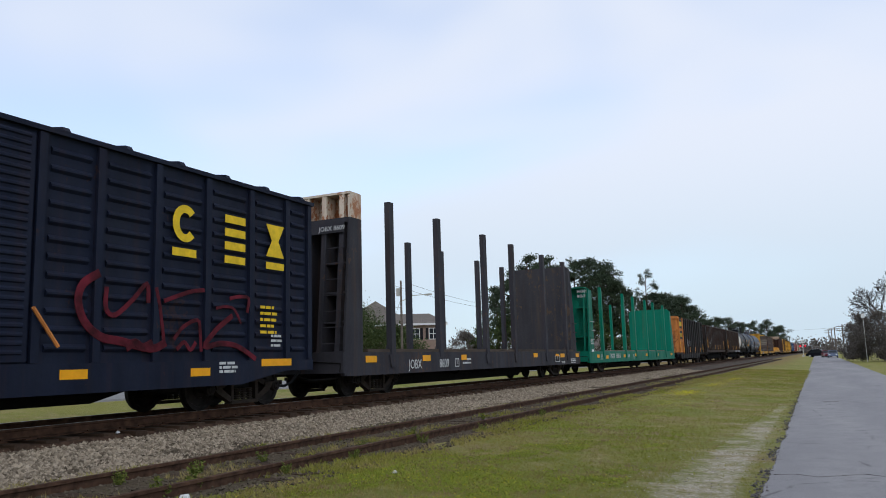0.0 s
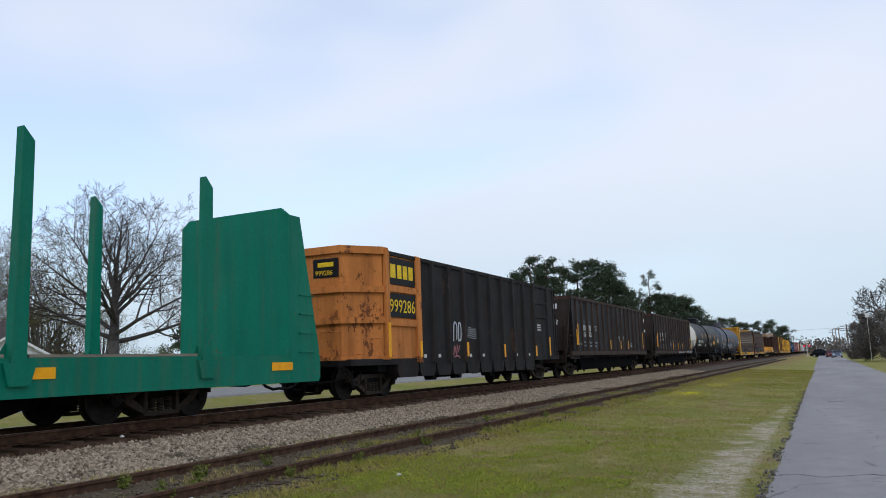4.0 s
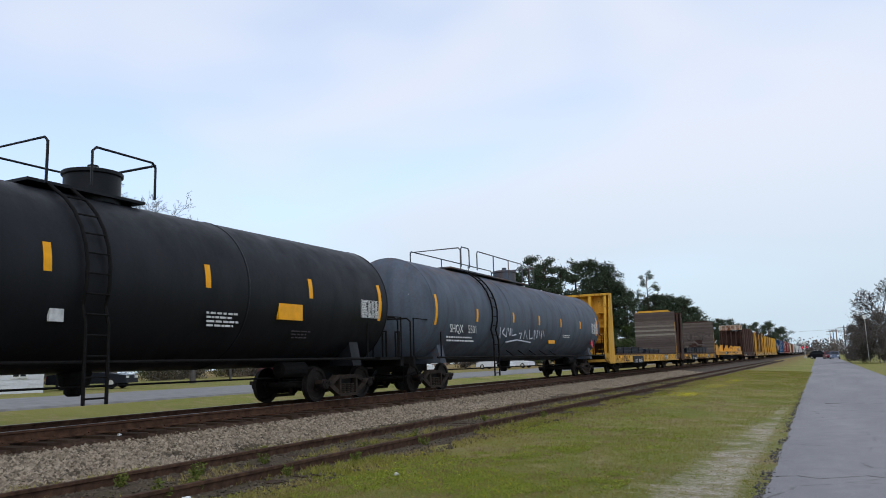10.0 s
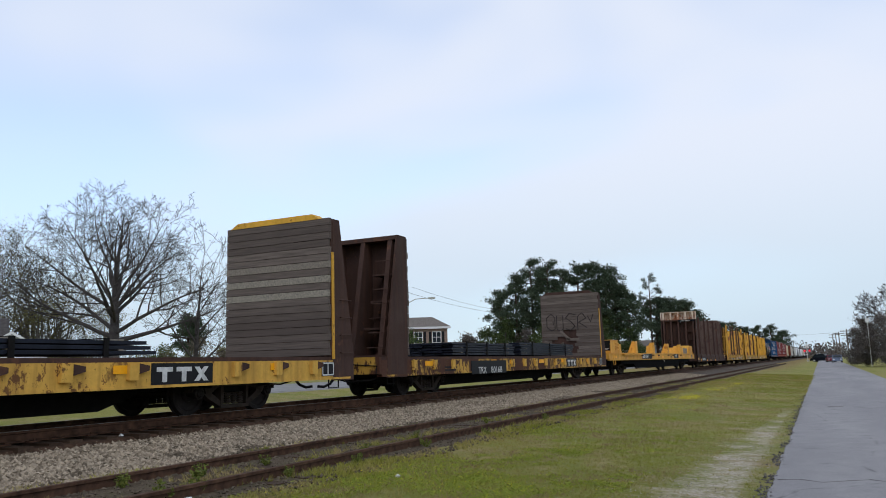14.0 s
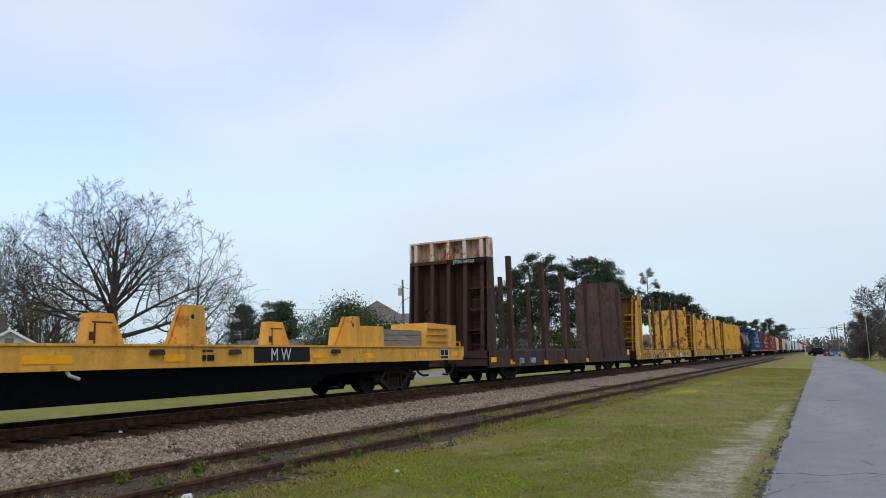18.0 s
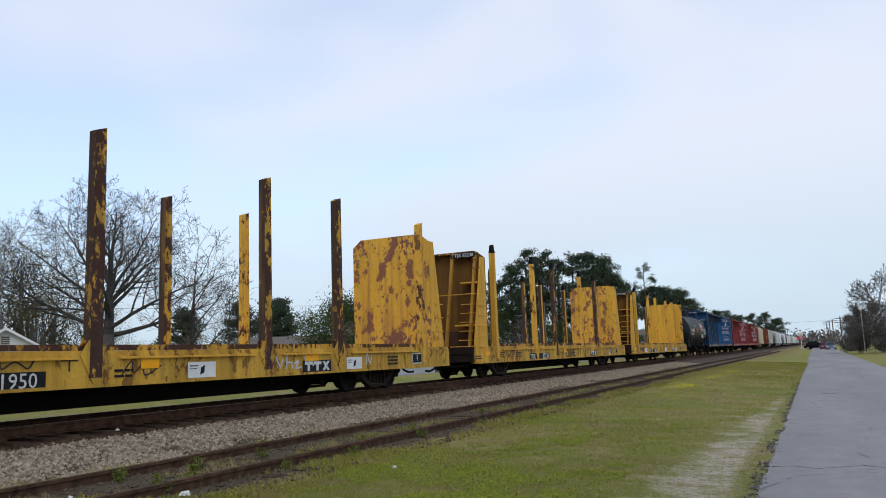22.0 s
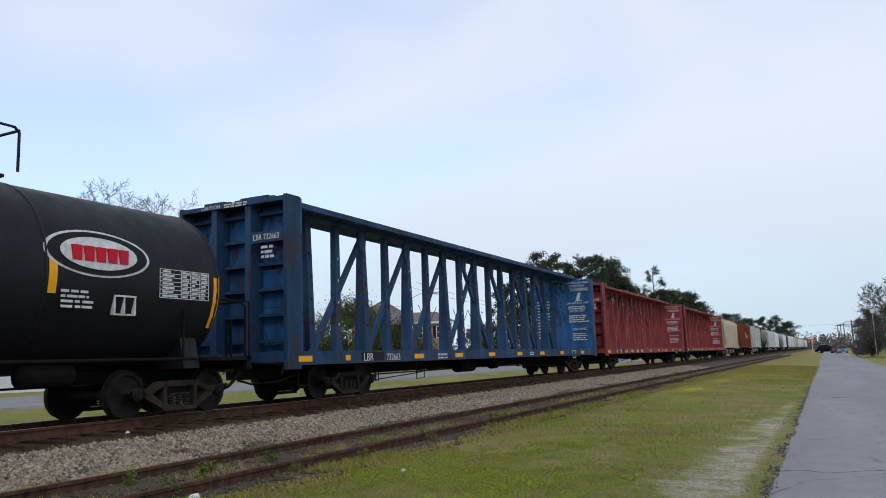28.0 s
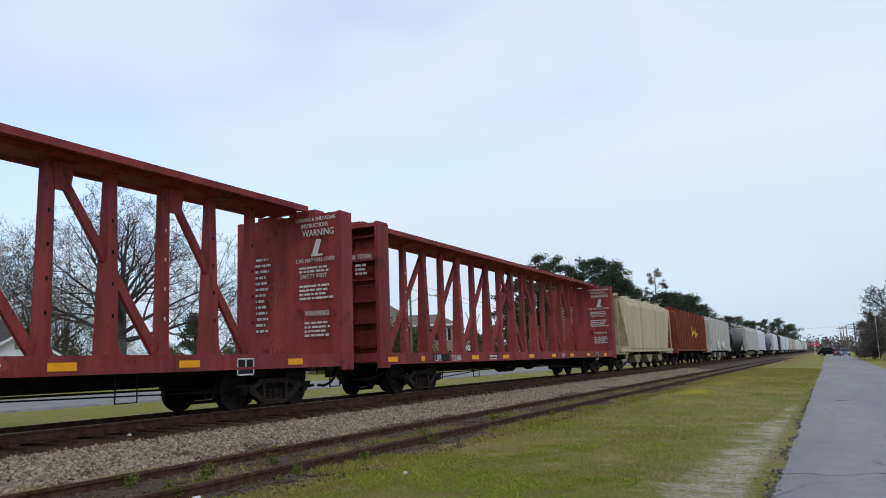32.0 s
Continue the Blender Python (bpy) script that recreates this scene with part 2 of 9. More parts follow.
GRAFFITI_PINK = plain("pink_spray_paint", (0.34, 0.14, 0.15), 0.7, 0, 0.4, 5)
GRAFFITI_PALE = plain("pale_spray_paint", (0.50, 0.52, 0.56), 0.6, 0, 0.3, 5)
GRAFFITI_DARK = plain("dark_spray_paint", (0.045, 0.035, 0.035), 0.7, 0, 0.3, 5)
SMEAR = plain("pale_blue_smear", (0.36, 0.42, 0.34), 0.6, 0, 0.5, 4)
LOGO_RED = plain("red_emblem_paint", (0.60, 0.01, 0.03), 0.4, 0, 0.1)
STEEL_LOAD = plain("dark_steel_bars", (0.016, 0.019, 0.030), 0.5, 0.3, 0.5, 3)
PLANK = wood("weathered_plank", (0.185, 0.147, 0.123), (0.098, 0.074, 0.063), True, (0.7, 10, 14))
KERB = wood("oil_dark_timber", (0.072, 0.056, 0.047), (0.125, 0.092, 0.070), True, (10, 0.8, 10))
TIMBER = wood("pale_timber", (0.33, 0.29, 0.23), (0.24, 0.20, 0.16), True, (10, 0.8, 10))
TIE = wood("creosoted_tie", (0.058, 0.035, 0.022), (0.105, 0.067, 0.043), True, (0.9, 9, 9))
STONE = by_piece("ballast_stone", (0.47, 0.385, 0.280), (0.085, 0.063, 0.042), 0.95)
DIRTY_STONE = by_piece("dirty_stone", (0.155, 0.122, 0.085), (0.065, 0.052, 0.036), 0.95)
JOB_RUST = paint("grey_paint_over_rust", (0.050, 0.047, 0.052), 0.44, 0.5, 0.65, (0.066, 0.044, 0.030), 0.7)
BLADE = turf_blades()
CLOVER = by_piece("clover_leaf", (0.19, 0.25, 0.022), (0.34, 0.36, 0.035), 0.8)
WEED_LEAF = by_piece("weed_leaf", (0.09, 0.13, 0.022), (0.20, 0.20, 0.045), 0.8)
FLOWER = by_piece("yellow_flower", (0.75, 0.62, 0.015), (0.52, 0.50, 0.025), 0.7)
PINE_NEEDLE = by_piece("pine_needles", (0.038, 0.060, 0.034), (0.088, 0.112, 0.066), 0.8)
SHRUB_LEAF = by_piece("shrub_leaf", (0.042, 0.070, 0.020), (0.105, 0.13, 0.045), 0.8)
BRUSH = by_piece("brush_twigs", (0.10, 0.085, 0.06), (0.20, 0.17, 0.12), 0.9)
OLIVE_LEAF = by_piece("spring_leaf", (0.115, 0.112, 0.045), (0.225, 0.20, 0.095), 0.8)
BROWN_LEAF = by_piece("brown_twigs", (0.105, 0.090, 0.078), (0.20, 0.172, 0.15), 0.9)
TWIG = plain("grey_branch_bark", (0.070, 0.062, 0.058), 0.95, 0, 0.35, 3)
BARK = plain("grey_bark", (0.122, 0.110, 0.102), 0.95, 0, 0.4, 3)
PINE_BARK = plain("pine_bark", (0.075, 0.050, 0.038), 0.95, 0, 0.4, 3)
POLE_WOOD = plain("pole_wood", (0.16, 0.13, 0.11), 0.9, 0, 0.3, 3)
GLASS_DARK = plain("dark_glass", (0.02, 0.025, 0.03), 0.08, 0.0, 0.1)
RUBBER = plain("rubber", (0.015, 0.015, 0.016), 0.85, 0, 0.2)
WHITE_TRIM = plain("white_trim", (0.72, 0.72, 0.70), 0.6, 0, 0.1)
SIDING_WHITE = plain("white_siding", (0.68, 0.69, 0.70), 0.6, 0, 0.08)
BRICK_RED = plain("brick_wall", (0.30, 0.215, 0.17), 0.9, 0, 0.35, 9)
DARK_SHINGLE = plain("dark_roof_shingle", (0.072, 0.064, 0.060), 0.95, 0, 0.35, 6)
SHINGLE = plain("roof_shingle", (0.175, 0.150, 0.128), 0.95, 0, 0.35, 6)


def sums(n, l, how, a, b):
    """One arithmetic node; a and b are sockets or numbers."""
    k = n.new("ShaderNodeMath")
    k.operation = how
    for slot, v in enumerate((a, b)):
        if isinstance(v, (int, float)):
            k.inputs[slot].default_value = v
        else:
            l.new(v, k.inputs[slot])
    return k.outputs[0]


def ground_material():
    """Grass in green, yellowed and bare brown patches, that thins to sand by the road."""
    m, n, l, b = shader("grass_ground")
    fine, mid, big = noise_of(n, l, 13, 9, rough=0.75), noise_of(n, l, 1.2, 7, rough=0.68), noise_of(n, l, 0.22, 5)
    patch, speck = noise_of(n, l, 0.55, 6, rough=0.65), noise_of(n, l, 38, 4, rough=0.7)
    c = blend(n, l, span(n, l, big, 0.36, 0.66), (0.178, 0.202, 0.028), (0.262, 0.248, 0.053))
    c = blend(n, l, span(n, l, patch, 0.50, 0.66, 0, 0.8), c, (0.30, 0.208, 0.105))
    c = blend(n, l, span(n, l, mid, 0.50, 0.70, 0, 0.7), c, (0.40, 0.305, 0.15))
    c = blend(n, l, span(n, l, fine, 0.49, 0.74, 0, 0.65), c, (0.105, 0.098, 0.028))
    c = blend(n, l, span(n, l, speck, 0.52, 0.72, 0, 0.6), c, (0.44, 0.38, 0.19))
    geo, sep = n.new("ShaderNodeTexCoord"), n.new("ShaderNodeSeparateXYZ")
    l.new(geo.outputs["Object"], sep.inputs["Vector"])
    x, y = sep.outputs["X"], sep.outputs["Y"]
    # a worn sandy strip, wide nearby and tapering along the road, with grass again at the asphalt
    left = sums(n, l, "SUBTRACT", x, sums(n, l, "MULTIPLY", y, 0.047))
    left = sums(n, l, "ADD", left, span(n, l, mid, 0.3, 0.7, -0.45, 0.45))
    left = sums(n, l, "ADD", left, span(n, l, patch, 0.3, 0.7, -0.55, 0.55))
    sandy = sums(n, l, "MULTIPLY", span(n, l, left, -2.45, -1.85, 0, 1), span(n, l, sums(n, l, "ADD", x, span(n, l, mid, 0.3, 0.7, -0.12, 0.12)), -1.06, -0.90, 1, 0.12))
    sandy = sums(n, l, "MULTIPLY", sandy, span(n, l, y, 21, 28, 1, 0.05))
    sandy = sums(n, l, "MULTIPLY", sandy, span(n, l, x, 2.0, 1.0, 0, 1))
    sandy = sums(n, l, "MULTIPLY", sandy, span(n, l, fine, 0.42, 0.62, 1.0, 0.25))
    sandy = sums(n, l, "MULTIPLY", sandy, span(n, l, noise_of(n, l, 3.2, 6, (0.7, 1.3, 1), 0.7), 0.46, 0.62, 1.0, 0.25))
    sand = blend(n, l, span(n, l, speck, 0.35, 0.65), (0.72, 0.635, 0.525), (0.42, 0.35, 0.26))
    c = blend(n, l, sandy, c, sand)
    rusty = sums(n, l, "MULTIPLY", span(n, l, y, 60, 100, 0, 0.55), span(n, l, x, -2.6, -5.5, 0, 1))
    c = blend(n, l, rusty, c, (0.22, 0.115, 0.06))
    l.new(c, b.inputs["Base Color"])
    b.inputs["Roughness"].default_value = 0.95
    relief(n, l, b, fine, 1.0, 0.07)
    return m


def asphalt_material():
    """Old grey asphalt: pale worn wheel tracks, darker mends, fine cracks."""
    m, n, l, b = shader("worn_asphalt")
    grit, mid, big = noise_of(n, l, 70, 4, rough=0.75), noise_of(n, l, 2.2, 7, rough=0.65), noise_of(n, l, 0.5, 5, (1, 0.16, 1))
    c = blend(n, l, span(n, l, big, 0.38, 0.62), (0.205, 0.195, 0.202), (0.305, 0.288, 0.285))
    c = blend(n, l, span(n, l, mid, 0.42, 0.68, 0, 0.55), c, (0.165, 0.158, 0.165))
    c = blend(n, l, span(n, l, grit, 0.42, 0.62, 0, 0.6), c, (0.37, 0.355, 0.335))
    c = blend(n, l, span(n, l, grit, 0.46, 0.30, 0, 0.6), c, (0.10, 0.095, 0.098))
    cracks = n.new("ShaderNodeTexVoronoi")
    cracks.feature = "DISTANCE_TO_EDGE"
    cracks.inputs["Scale"].default_value = 0.55
    co, warp = n.new("ShaderNodeTexCoord"), n.new("ShaderNodeMix")
    warp.data_type = "VECTOR"
    warp.inputs[0].default_value = 0.12
    wob = n.new("ShaderNodeTexNoise")
    wob.inputs["Scale"].default_value = 1.6
    l.new(co.outputs["Object"], wob.inputs["Vector"])
    l.new(co.outputs["Object"], warp.inputs[4])
    l.new(wob.outputs["Color"], warp.inputs[5])
    l.new(warp.outputs[1], cracks.inputs["Vector"])
    line = sums(n, l, "MULTIPLY", span(n, l, cracks.outputs["Distance"], 0.004, 0.013, 1, 0), span(n, l, mid, 0.46, 0.60, 0, 0.55))
    c = blend(n, l, line, c, (0.07, 0.065, 0.066))
    l.new(c, b.inputs["Base Color"])
    b.inputs["Roughness"].default_value = 0.85
    relief(n, l, b, grit, 0.6, 0.012)
    return m


def gravel_material():
    m, n, l, b = shader("ballast_bed")
    vor = n.new("ShaderNodeTexVoronoi")
    vor.inputs["Scale"].default_value = 22
    co = n.new("ShaderNodeTexCoord")
    l.new(co.outputs["Object"], vor.inputs["Vector"])
    c = blend(n, l, vor.outputs["Color"], (0.075, 0.058, 0.042), (0.20, 0.158, 0.115))
    c = blend(n, l, span(n, l, vor.outputs["Distance"], 0.25, 0.6, 0, 0.8), c, (0.06, 0.05, 0.045))
    c = blend(n, l, span(n, l, noise_of(n, l, 0.8, 6), 0.45, 0.7, 0, 0.6), c, (0.11, 0.085, 0.06))
    l.new(c, b.inputs["Base Color"])
    b.inputs["Roughness"].default_value = 0.95
    relief(n, l, b, vor.outputs["Distance"], 0.8, 0.03)
    return m


def dirt_material():
    m, n, l, b = shader("overgrown_dirt")
    fine, mid = noise_of(n, l, 16, 8, rough=0.7), noise_of(n, l, 1.6, 6, rough=0.65)
    c = blend(n, l, span(n, l, fine, 0.35, 0.7), (0.052, 0.037, 0.024), (0.145, 0.11, 0.07))
    c = blend(n, l, span(n, l, mid, 0.5, 0.7, 0, 0.7), c, (0.10, 0.115, 0.03))
    l.new(c, b.inputs["Base Color"])
    b.inputs["Roughness"].default_value = 0.95
    relief(n, l, b, fine, 0.9, 0.04)
    return m


CRUMB = by_piece("asphalt_crumb", (0.07, 0.062, 0.06), (0.22, 0.20, 0.185), 0.95)
GRIT = by_piece("sand_grit", (0.62, 0.55, 0.46), (0.10, 0.075, 0.05), 0.95)
STRAW = by_piece("dead_grass", (0.40, 0.30, 0.16), (0.23, 0.155, 0.075), 0.9)
PALE_ROAD = plain("pale_concrete_paving", (0.24, 0.232, 0.22), 0.9, 0, 0.25, 2)
DIRT = dirt_material()
STAINED = plain("stained_ballast", (0.074, 0.043, 0.027), 0.95, 0, 0.6, 7)
OLD_RAIL = plain("dull_rusted_rail", (0.088, 0.047, 0.029), 0.95, 0.0, 0.55, 9)
GRASS, ASPHALT, GRAVEL = ground_material(), asphalt_material(), gravel_material()


# ---- mesh building ----
class Geo:
    """Vertices and faces gathered piece by piece into one mesh."""

    def __init__(self):
        self.v, self.f = [], []

    def add(self, verts, faces):
        k = len(self.v)
        self.v.extend(verts)
        self.f.extend(tuple(k + i for i in q) for q in faces)
        return self

    def hexa(self, p):
        return self.add(p, [(3, 2, 1, 0), (4, 5, 6, 7), (0, 1, 5, 4), (1, 2, 6, 5), (2, 3, 7, 6), (3, 0, 4, 7)])

    def box(self, x0, x1, y0, y1, z0, z1):
        return self.hexa([(x0, y0, z0), (x1, y0, z0), (x1, y1, z0), (x0, y1, z0), (x0, y0, z1), (x1, y0, z1), (x1, y1, z1), (x0, y1, z1)])

    def prism(self, axis, poly, a, b):
        """A polygon drawn out along an axis: x takes (y, z), y takes (x, z), z takes (x, y)."""
        n = len(poly)
        put = {"x": lambda p, q: (q, p[0], p[1]), "y": lambda p, q: (p[0], q, p[1]), "z": lambda p, q: (p[0], p[1], q)}[axis]
        verts = [put(p, a) for p in poly] + [put(p, b) for p in poly]
        faces = [tuple(range(n))[::-1], tuple(range(n, 2 * n))] + [(i, (i + 1) % n, n + (i + 1) % n, n + i) for i in range(n)]
        return self.add(verts, faces)

    def rod(self, p, q, r, n=8, r2=None):
        p, q = Vector(p), Vector(q)
        d = (q - p).normalized()
        side = d.orthogonal().normalized()
        up = d.cross(side)
        r2 = r if r2 is None else r2
        ring = [(math.cos(2 * math.pi * i / n), math.sin(2 * math.pi * i / n)) for i in range(n)]
        verts = [tuple(p + (side * c + up * s) * r) for c, s in ring] + [tuple(q + (side * c + up * s) * r2) for c, s in ring]
        return self.add(verts, [(i, (i + 1) % n, n + (i + 1) % n, n + i) for i in range(n)] + [tuple(range(n))[::-1], tuple(range(n, 2 * n))])

    def pipe(self, points, r, n=6):
        """A bent tube of one piece: rings at the points, mitred at the bends."""
        pts = [Vector(p) for p in points]
        rings = []
        side = (pts[1] - pts[0]).orthogonal().normalized()
        for k, p in enumerate(pts):
            a = (p - pts[k - 1]).normalized() if k else None
            b = (pts[k + 1] - p).normalized() if k + 1 < len(pts) else None
            d = ((a or b) + (b or a)).normalized()
            side = (side - d * side.dot(d)).normalized()
            up = d.cross(side)
            rings.append([tuple(p + (side * math.cos(2 * math.pi * i / n) + up * math.sin(2 * math.pi * i / n)) * r) for i in range(n)])
        m = len(rings)
        faces = [(j * n + i, j * n + (i + 1) % n, (j + 1) * n + (i + 1) % n, (j + 1) * n + i) for j in range(m - 1) for i in range(n)]
        return self.add([v for ring in rings for v in ring], faces + [tuple(range(n))[::-1], tuple(range((m - 1) * n, m * n))])

    def lathe(self, axis, profile, centre, n=32):
        """Rings of (place along the axis, radius) round an axis through centre."""
        rings = []
        for a, r in profile:
            ring = []
            for i in range(n):
                c, s = math.cos(2 * math.pi * i / n) * r, math.sin(2 * math.pi * i / n) * r
                ring.append((centre[0] + a, centre[1] + c, centre[2] + s) if axis == "x" else (centre[0] + c, centre[1] + a, centre[2] + s) if axis == "y" else (centre[0] + c, centre[1] + s, centre[2] + a))
            rings.append(ring)
        verts = [p for ring in rings for p in ring]
        faces = [(k * n + i, k * n + (i + 1) % n, (k + 1) * n + (i + 1) % n, (k + 1) * n + i) for k in range(len(rings) - 1) for i in range(n)]
        faces += [tuple(range(n))[::-1], tuple(range((len(rings) - 1) * n, len(rings) * n))]
        return self.add(verts, faces)

    def mesh(self, name, mat, smooth=False):
        me = bpy.data.meshes.new(name)
        me.from_pydata(self.v, [], self.f)
        if len(self.f) < 60000:
            bm = bmesh.new()
            bm.from_mesh(me)
            bmesh.ops.recalc_face_normals(bm, faces=bm.faces)
            bm.to_mesh(me)
            bm.free()
        if smooth:
            me.polygons.foreach_set("use_smooth", [True] * len(me.polygons))
            me.set_sharp_from_angle(angle=radians(40))
        me.materials.append(mat)
        return me


def part(name, geo, mat, parent=None, label="", smooth=False, at=None):
    """Links a Geo, or a mesh that is shared, as one mesh object under a thing or part."""
    me = geo.mesh(name, mat, smooth) if isinstance(geo, Geo) else geo
    ob = new(name, me)
    if parent is not None:
        ob.parent = parent
    if at is not None:
        ob.matrix_basis = at
    return tagged(ob, label)


def thing(name, label, category, group="", m=None):
    ob = tagged(new(name), label, category, group)
    if m is not None:
        ob.matrix_basis = m
    return ob


NEAR_SIDE = Matrix(((0, 0, 1, 0), (1, 0, 0, 0), (0, 1, 0, 0), (0, 0, 0, 1)))
NEAR_END = Matrix(((1, 0, 0, 0), (0, 0, -1, 0), (0, 1, 0, 0), (0, 0, 0, 1)))


def letters(text, tall, parent, x, y, z, mat=LETTER_WHITE, end=False, wide=1.0, label="stencilled lettering"):
    """Words with their lower left corner at (x, y, z), on the side (facing +x) or on the end (facing -y)."""
    cu = bpy.data.curves.new("words", "FONT")
    cu.body, cu.size, cu.extrude, cu.resolution_u = text, tall / 0.70, 0.003, 2
    tmp = bpy.data.objects.new("words", cu)
    scene.collection.objects.link(tmp)
    me = bpy.data.meshes.new_from_object(tmp)
    bpy.data.objects.remove(tmp)
    me.materials.clear()
    me.materials.append(mat)
    me.transform(Matrix.Diagonal((wide, 1, 1, 1)))
    return part("lettering", me, mat, parent, label, at=Matrix.Translation((x, y, z)) @ (NEAR_END if end else NEAR_SIDE))


def text_bars(parent, x, y, z, wide, rows, tall=0.05, pitch=0.1, mat=LETTER_WHITE, end=False, seed=1):
    """Small writing that cannot be read: rows of short bars, the top row at z."""
    rng, g = random.Random(seed), Geo()
    for k in range(rows):
        a = 0.0
        row_w = wide * rng.uniform(0.75, 1.0)
        while a < row_w:
            w = min(rng.uniform(0.06, 0.22), row_w - a + 0.02)
            zz = z - k * pitch
            if end:
                g.box(x + a, x + a + w, y - 0.004, y + 0.001, zz - tall, zz)
            else:
                g.box(x - 0.001, x + 0.004, y + a, y + a + w, zz - tall, zz)
            a += w + rng.uniform(0.02, 0.05)
    return part("lettering", g, mat, parent, "small stencilled lettering")


def stencil_frame(parent, y0, y1, z0, z1, x=1.588, bars=1, mat=LETTER_WHITE, back=True):
    """A black panel with a white stencilled frame and inner divisions."""
    if back:
        part("routing_panel", Geo().box(x - .005, x - .001, y0, y1, z0, z1), LETTER_BLACK, parent)
    g, w = Geo(), 0.025
    g.box(x - .001, x + .004, y0, y1, z1 - w, z1).box(x - .001, x + .004, y0, y1, z0, z0 + w)
    for y in (y0, y1 - w):
        g.box(x - .001, x + .004, y, y + w, z0 + w, z1 - w)
    for k in range(bars):
        y = y0 + (y1 - y0) * (k + 1) / (bars + 1)
        g.box(x - .001, x + .0035, y - w / 2, y + w / 2, z0 + (z1 - z0) * 0.35, z1 - w)
    part("routing_frame", g, mat, parent, "white stencilled frame")


def data_table(parent, x, y0, y1, z0, z1, rows, cols, seed):
    """A stencilled table: ruled lines with short bars for its unreadable figures."""
    g, r = Geo(), random.Random(seed)
    for k in range(rows + 1):
        z = z0 + (z1 - z0) * k / rows
        g.box(x - .002, x + .003, y0, y1, z - .006, z + .006)
    for k in range(cols + 1):
        y = y0 + (y1 - y0) * (0 if k == 0 else 0.42 + 0.58 * (k - 1) / (cols - 1))
        g.box(x - .002, x + .0035, y - .006, y + .006, z0, z1)
    for k in range(rows):
        z = z0 + (z1 - z0) * (k + 0.5) / rows
        for j in range(cols):
            a = y0 + (y1 - y0) * (0 if j == 0 else 0.42 + 0.58 * (j - 1) / (cols - 1))
            wide = (y1 - y0) * (0.42 if j == 0 else 0.58 / (cols - 1))
            g.box(x - .002, x + .003, a + wide * 0.12, a + wide * r.uniform(0.5, 0.9), z - .018, z + .018)
    part("data_table", g, LETTER_WHITE, parent, "white stencilled table")


STROKES = []


def stroke(parent, name, points, x, mat, r=0.03, label=""):
    """A sprayed line on a car's side: points are (y, z); long strokes are rounded."""
    if len(points) > 3:
        q, fine = [points[0]] + list(points) + [points[-1]], []
        for k in range(1, len(q) - 2):
            for f in (0.0, 0.25, 0.5, 0.75):
                fine.append(tuple(0.5 * (2 * q[k][i] + (q[k + 1][i] - q[k - 1][i]) * f + (2 * q[k - 1][i] - 5 * q[k][i] + 4 * q[k + 1][i] - q[k + 2][i]) * f * f + (3 * q[k][i] - q[k - 1][i] - 3 * q[k + 1][i] + q[k + 2][i]) * f ** 3) for i in (0, 1)))
        points = fine + [points[-1]]
    STROKES.append(1)
    lift = 0.0008 * (len(STROKES) % 9)
    n, g = len(points), Geo()
    for k, (a, b) in enumerate(points):
        p, q = points[max(0, k - 1)], points[min(n - 1, k + 1)]
        d = math.hypot(q[0] - p[0], q[1] - p[1]) or 1
        u, w = (q[0] - p[0]) / d * r, (q[1] - p[1]) / d * r
        if k in (0, n - 1):
            e = -0.6 if k == 0 else 0.6
            a, b = a + e * u, b + e * w
        h = x + .003 + lift + 0.0001 * k
        g.v += [(x - .001, a - w, b + u), (h, a - w * .9, b + u * .9), (h, a + w * .9, b - u * .9), (x - .001, a + w, b - u)]
    for k in range(n - 1):
        o = 4 * k
        g.f += [(o + i, o + i + 1, o + i + 5, o + i + 4) for i in range(3)]
    g.f += [(0, 1, 2, 3), (4 * n - 1, 4 * n - 2, 4 * n - 3, 4 * n - 4)]
    return part(name, g, mat, parent, label)


# ---- ground, road, tracks ----
RAIL = 0.67      # top of the main rails
TRACK_X = -12.0  # middle of the main track


def strip(xs_zs, y0, y1, rows):
    g = Geo()
    ys = [y0 + (y1 - y0) * k / rows for k in range(rows + 1)]
    n = len(xs_zs)
    g.v = [(x, y, z) for y in ys for x, z in xs_zs]
    g.f = [(j * n + i, j * n + i + 1, (j + 1) * n + i + 1, (j + 1) * n + i) for j in range(rows) for i in range(n - 1)]
    return g


PROFILE = [(-1500, 0.3), (-600, 0.3), (-120, 0.5), (-60, 0.6), (-36, 0.6), (-20, 0.56), (-17.5, 0.30), (-16.6, 0.10), (-15.5, 0.05), (-9.4, 0.05), (-8.9, 0.15), (-8.3, 0.165), (-7.0, 0.16), (-5.9, 0.165), (-5.4, 0.15),
           (-4.2, 0.12), (-3.0, 0.07), (-1.6, 0.0), (-0.8, -0.02), (0.0, -0.06), (5.0, -0.06), (8, 0.0), (60, 0.0), (600, 0.0), (1500, 0.0)]
ground = part("ground", strip(PROFILE, -500, 2600, 62), GRASS)
tagged(ground, "mown spring grass with sandy bare patches beside the road", "ground", kind="structure")


def road_edge(y):
    """The broken edge of the asphalt, bitten off in places and drifting away with distance."""
    ragged = 0.07 * noise.noise((y * 0.8, 3.0, 0.0)) + 0.045 * noise.noise((y * 2.7, 8.0, 0.0)) + 0.02 * noise.noise((y * 8.0, 1.0, 0.0))
    return -0.70 - 0.0042 * max(0.0, y - 15) + (ragged if 2 < y < 90 else 0.0)


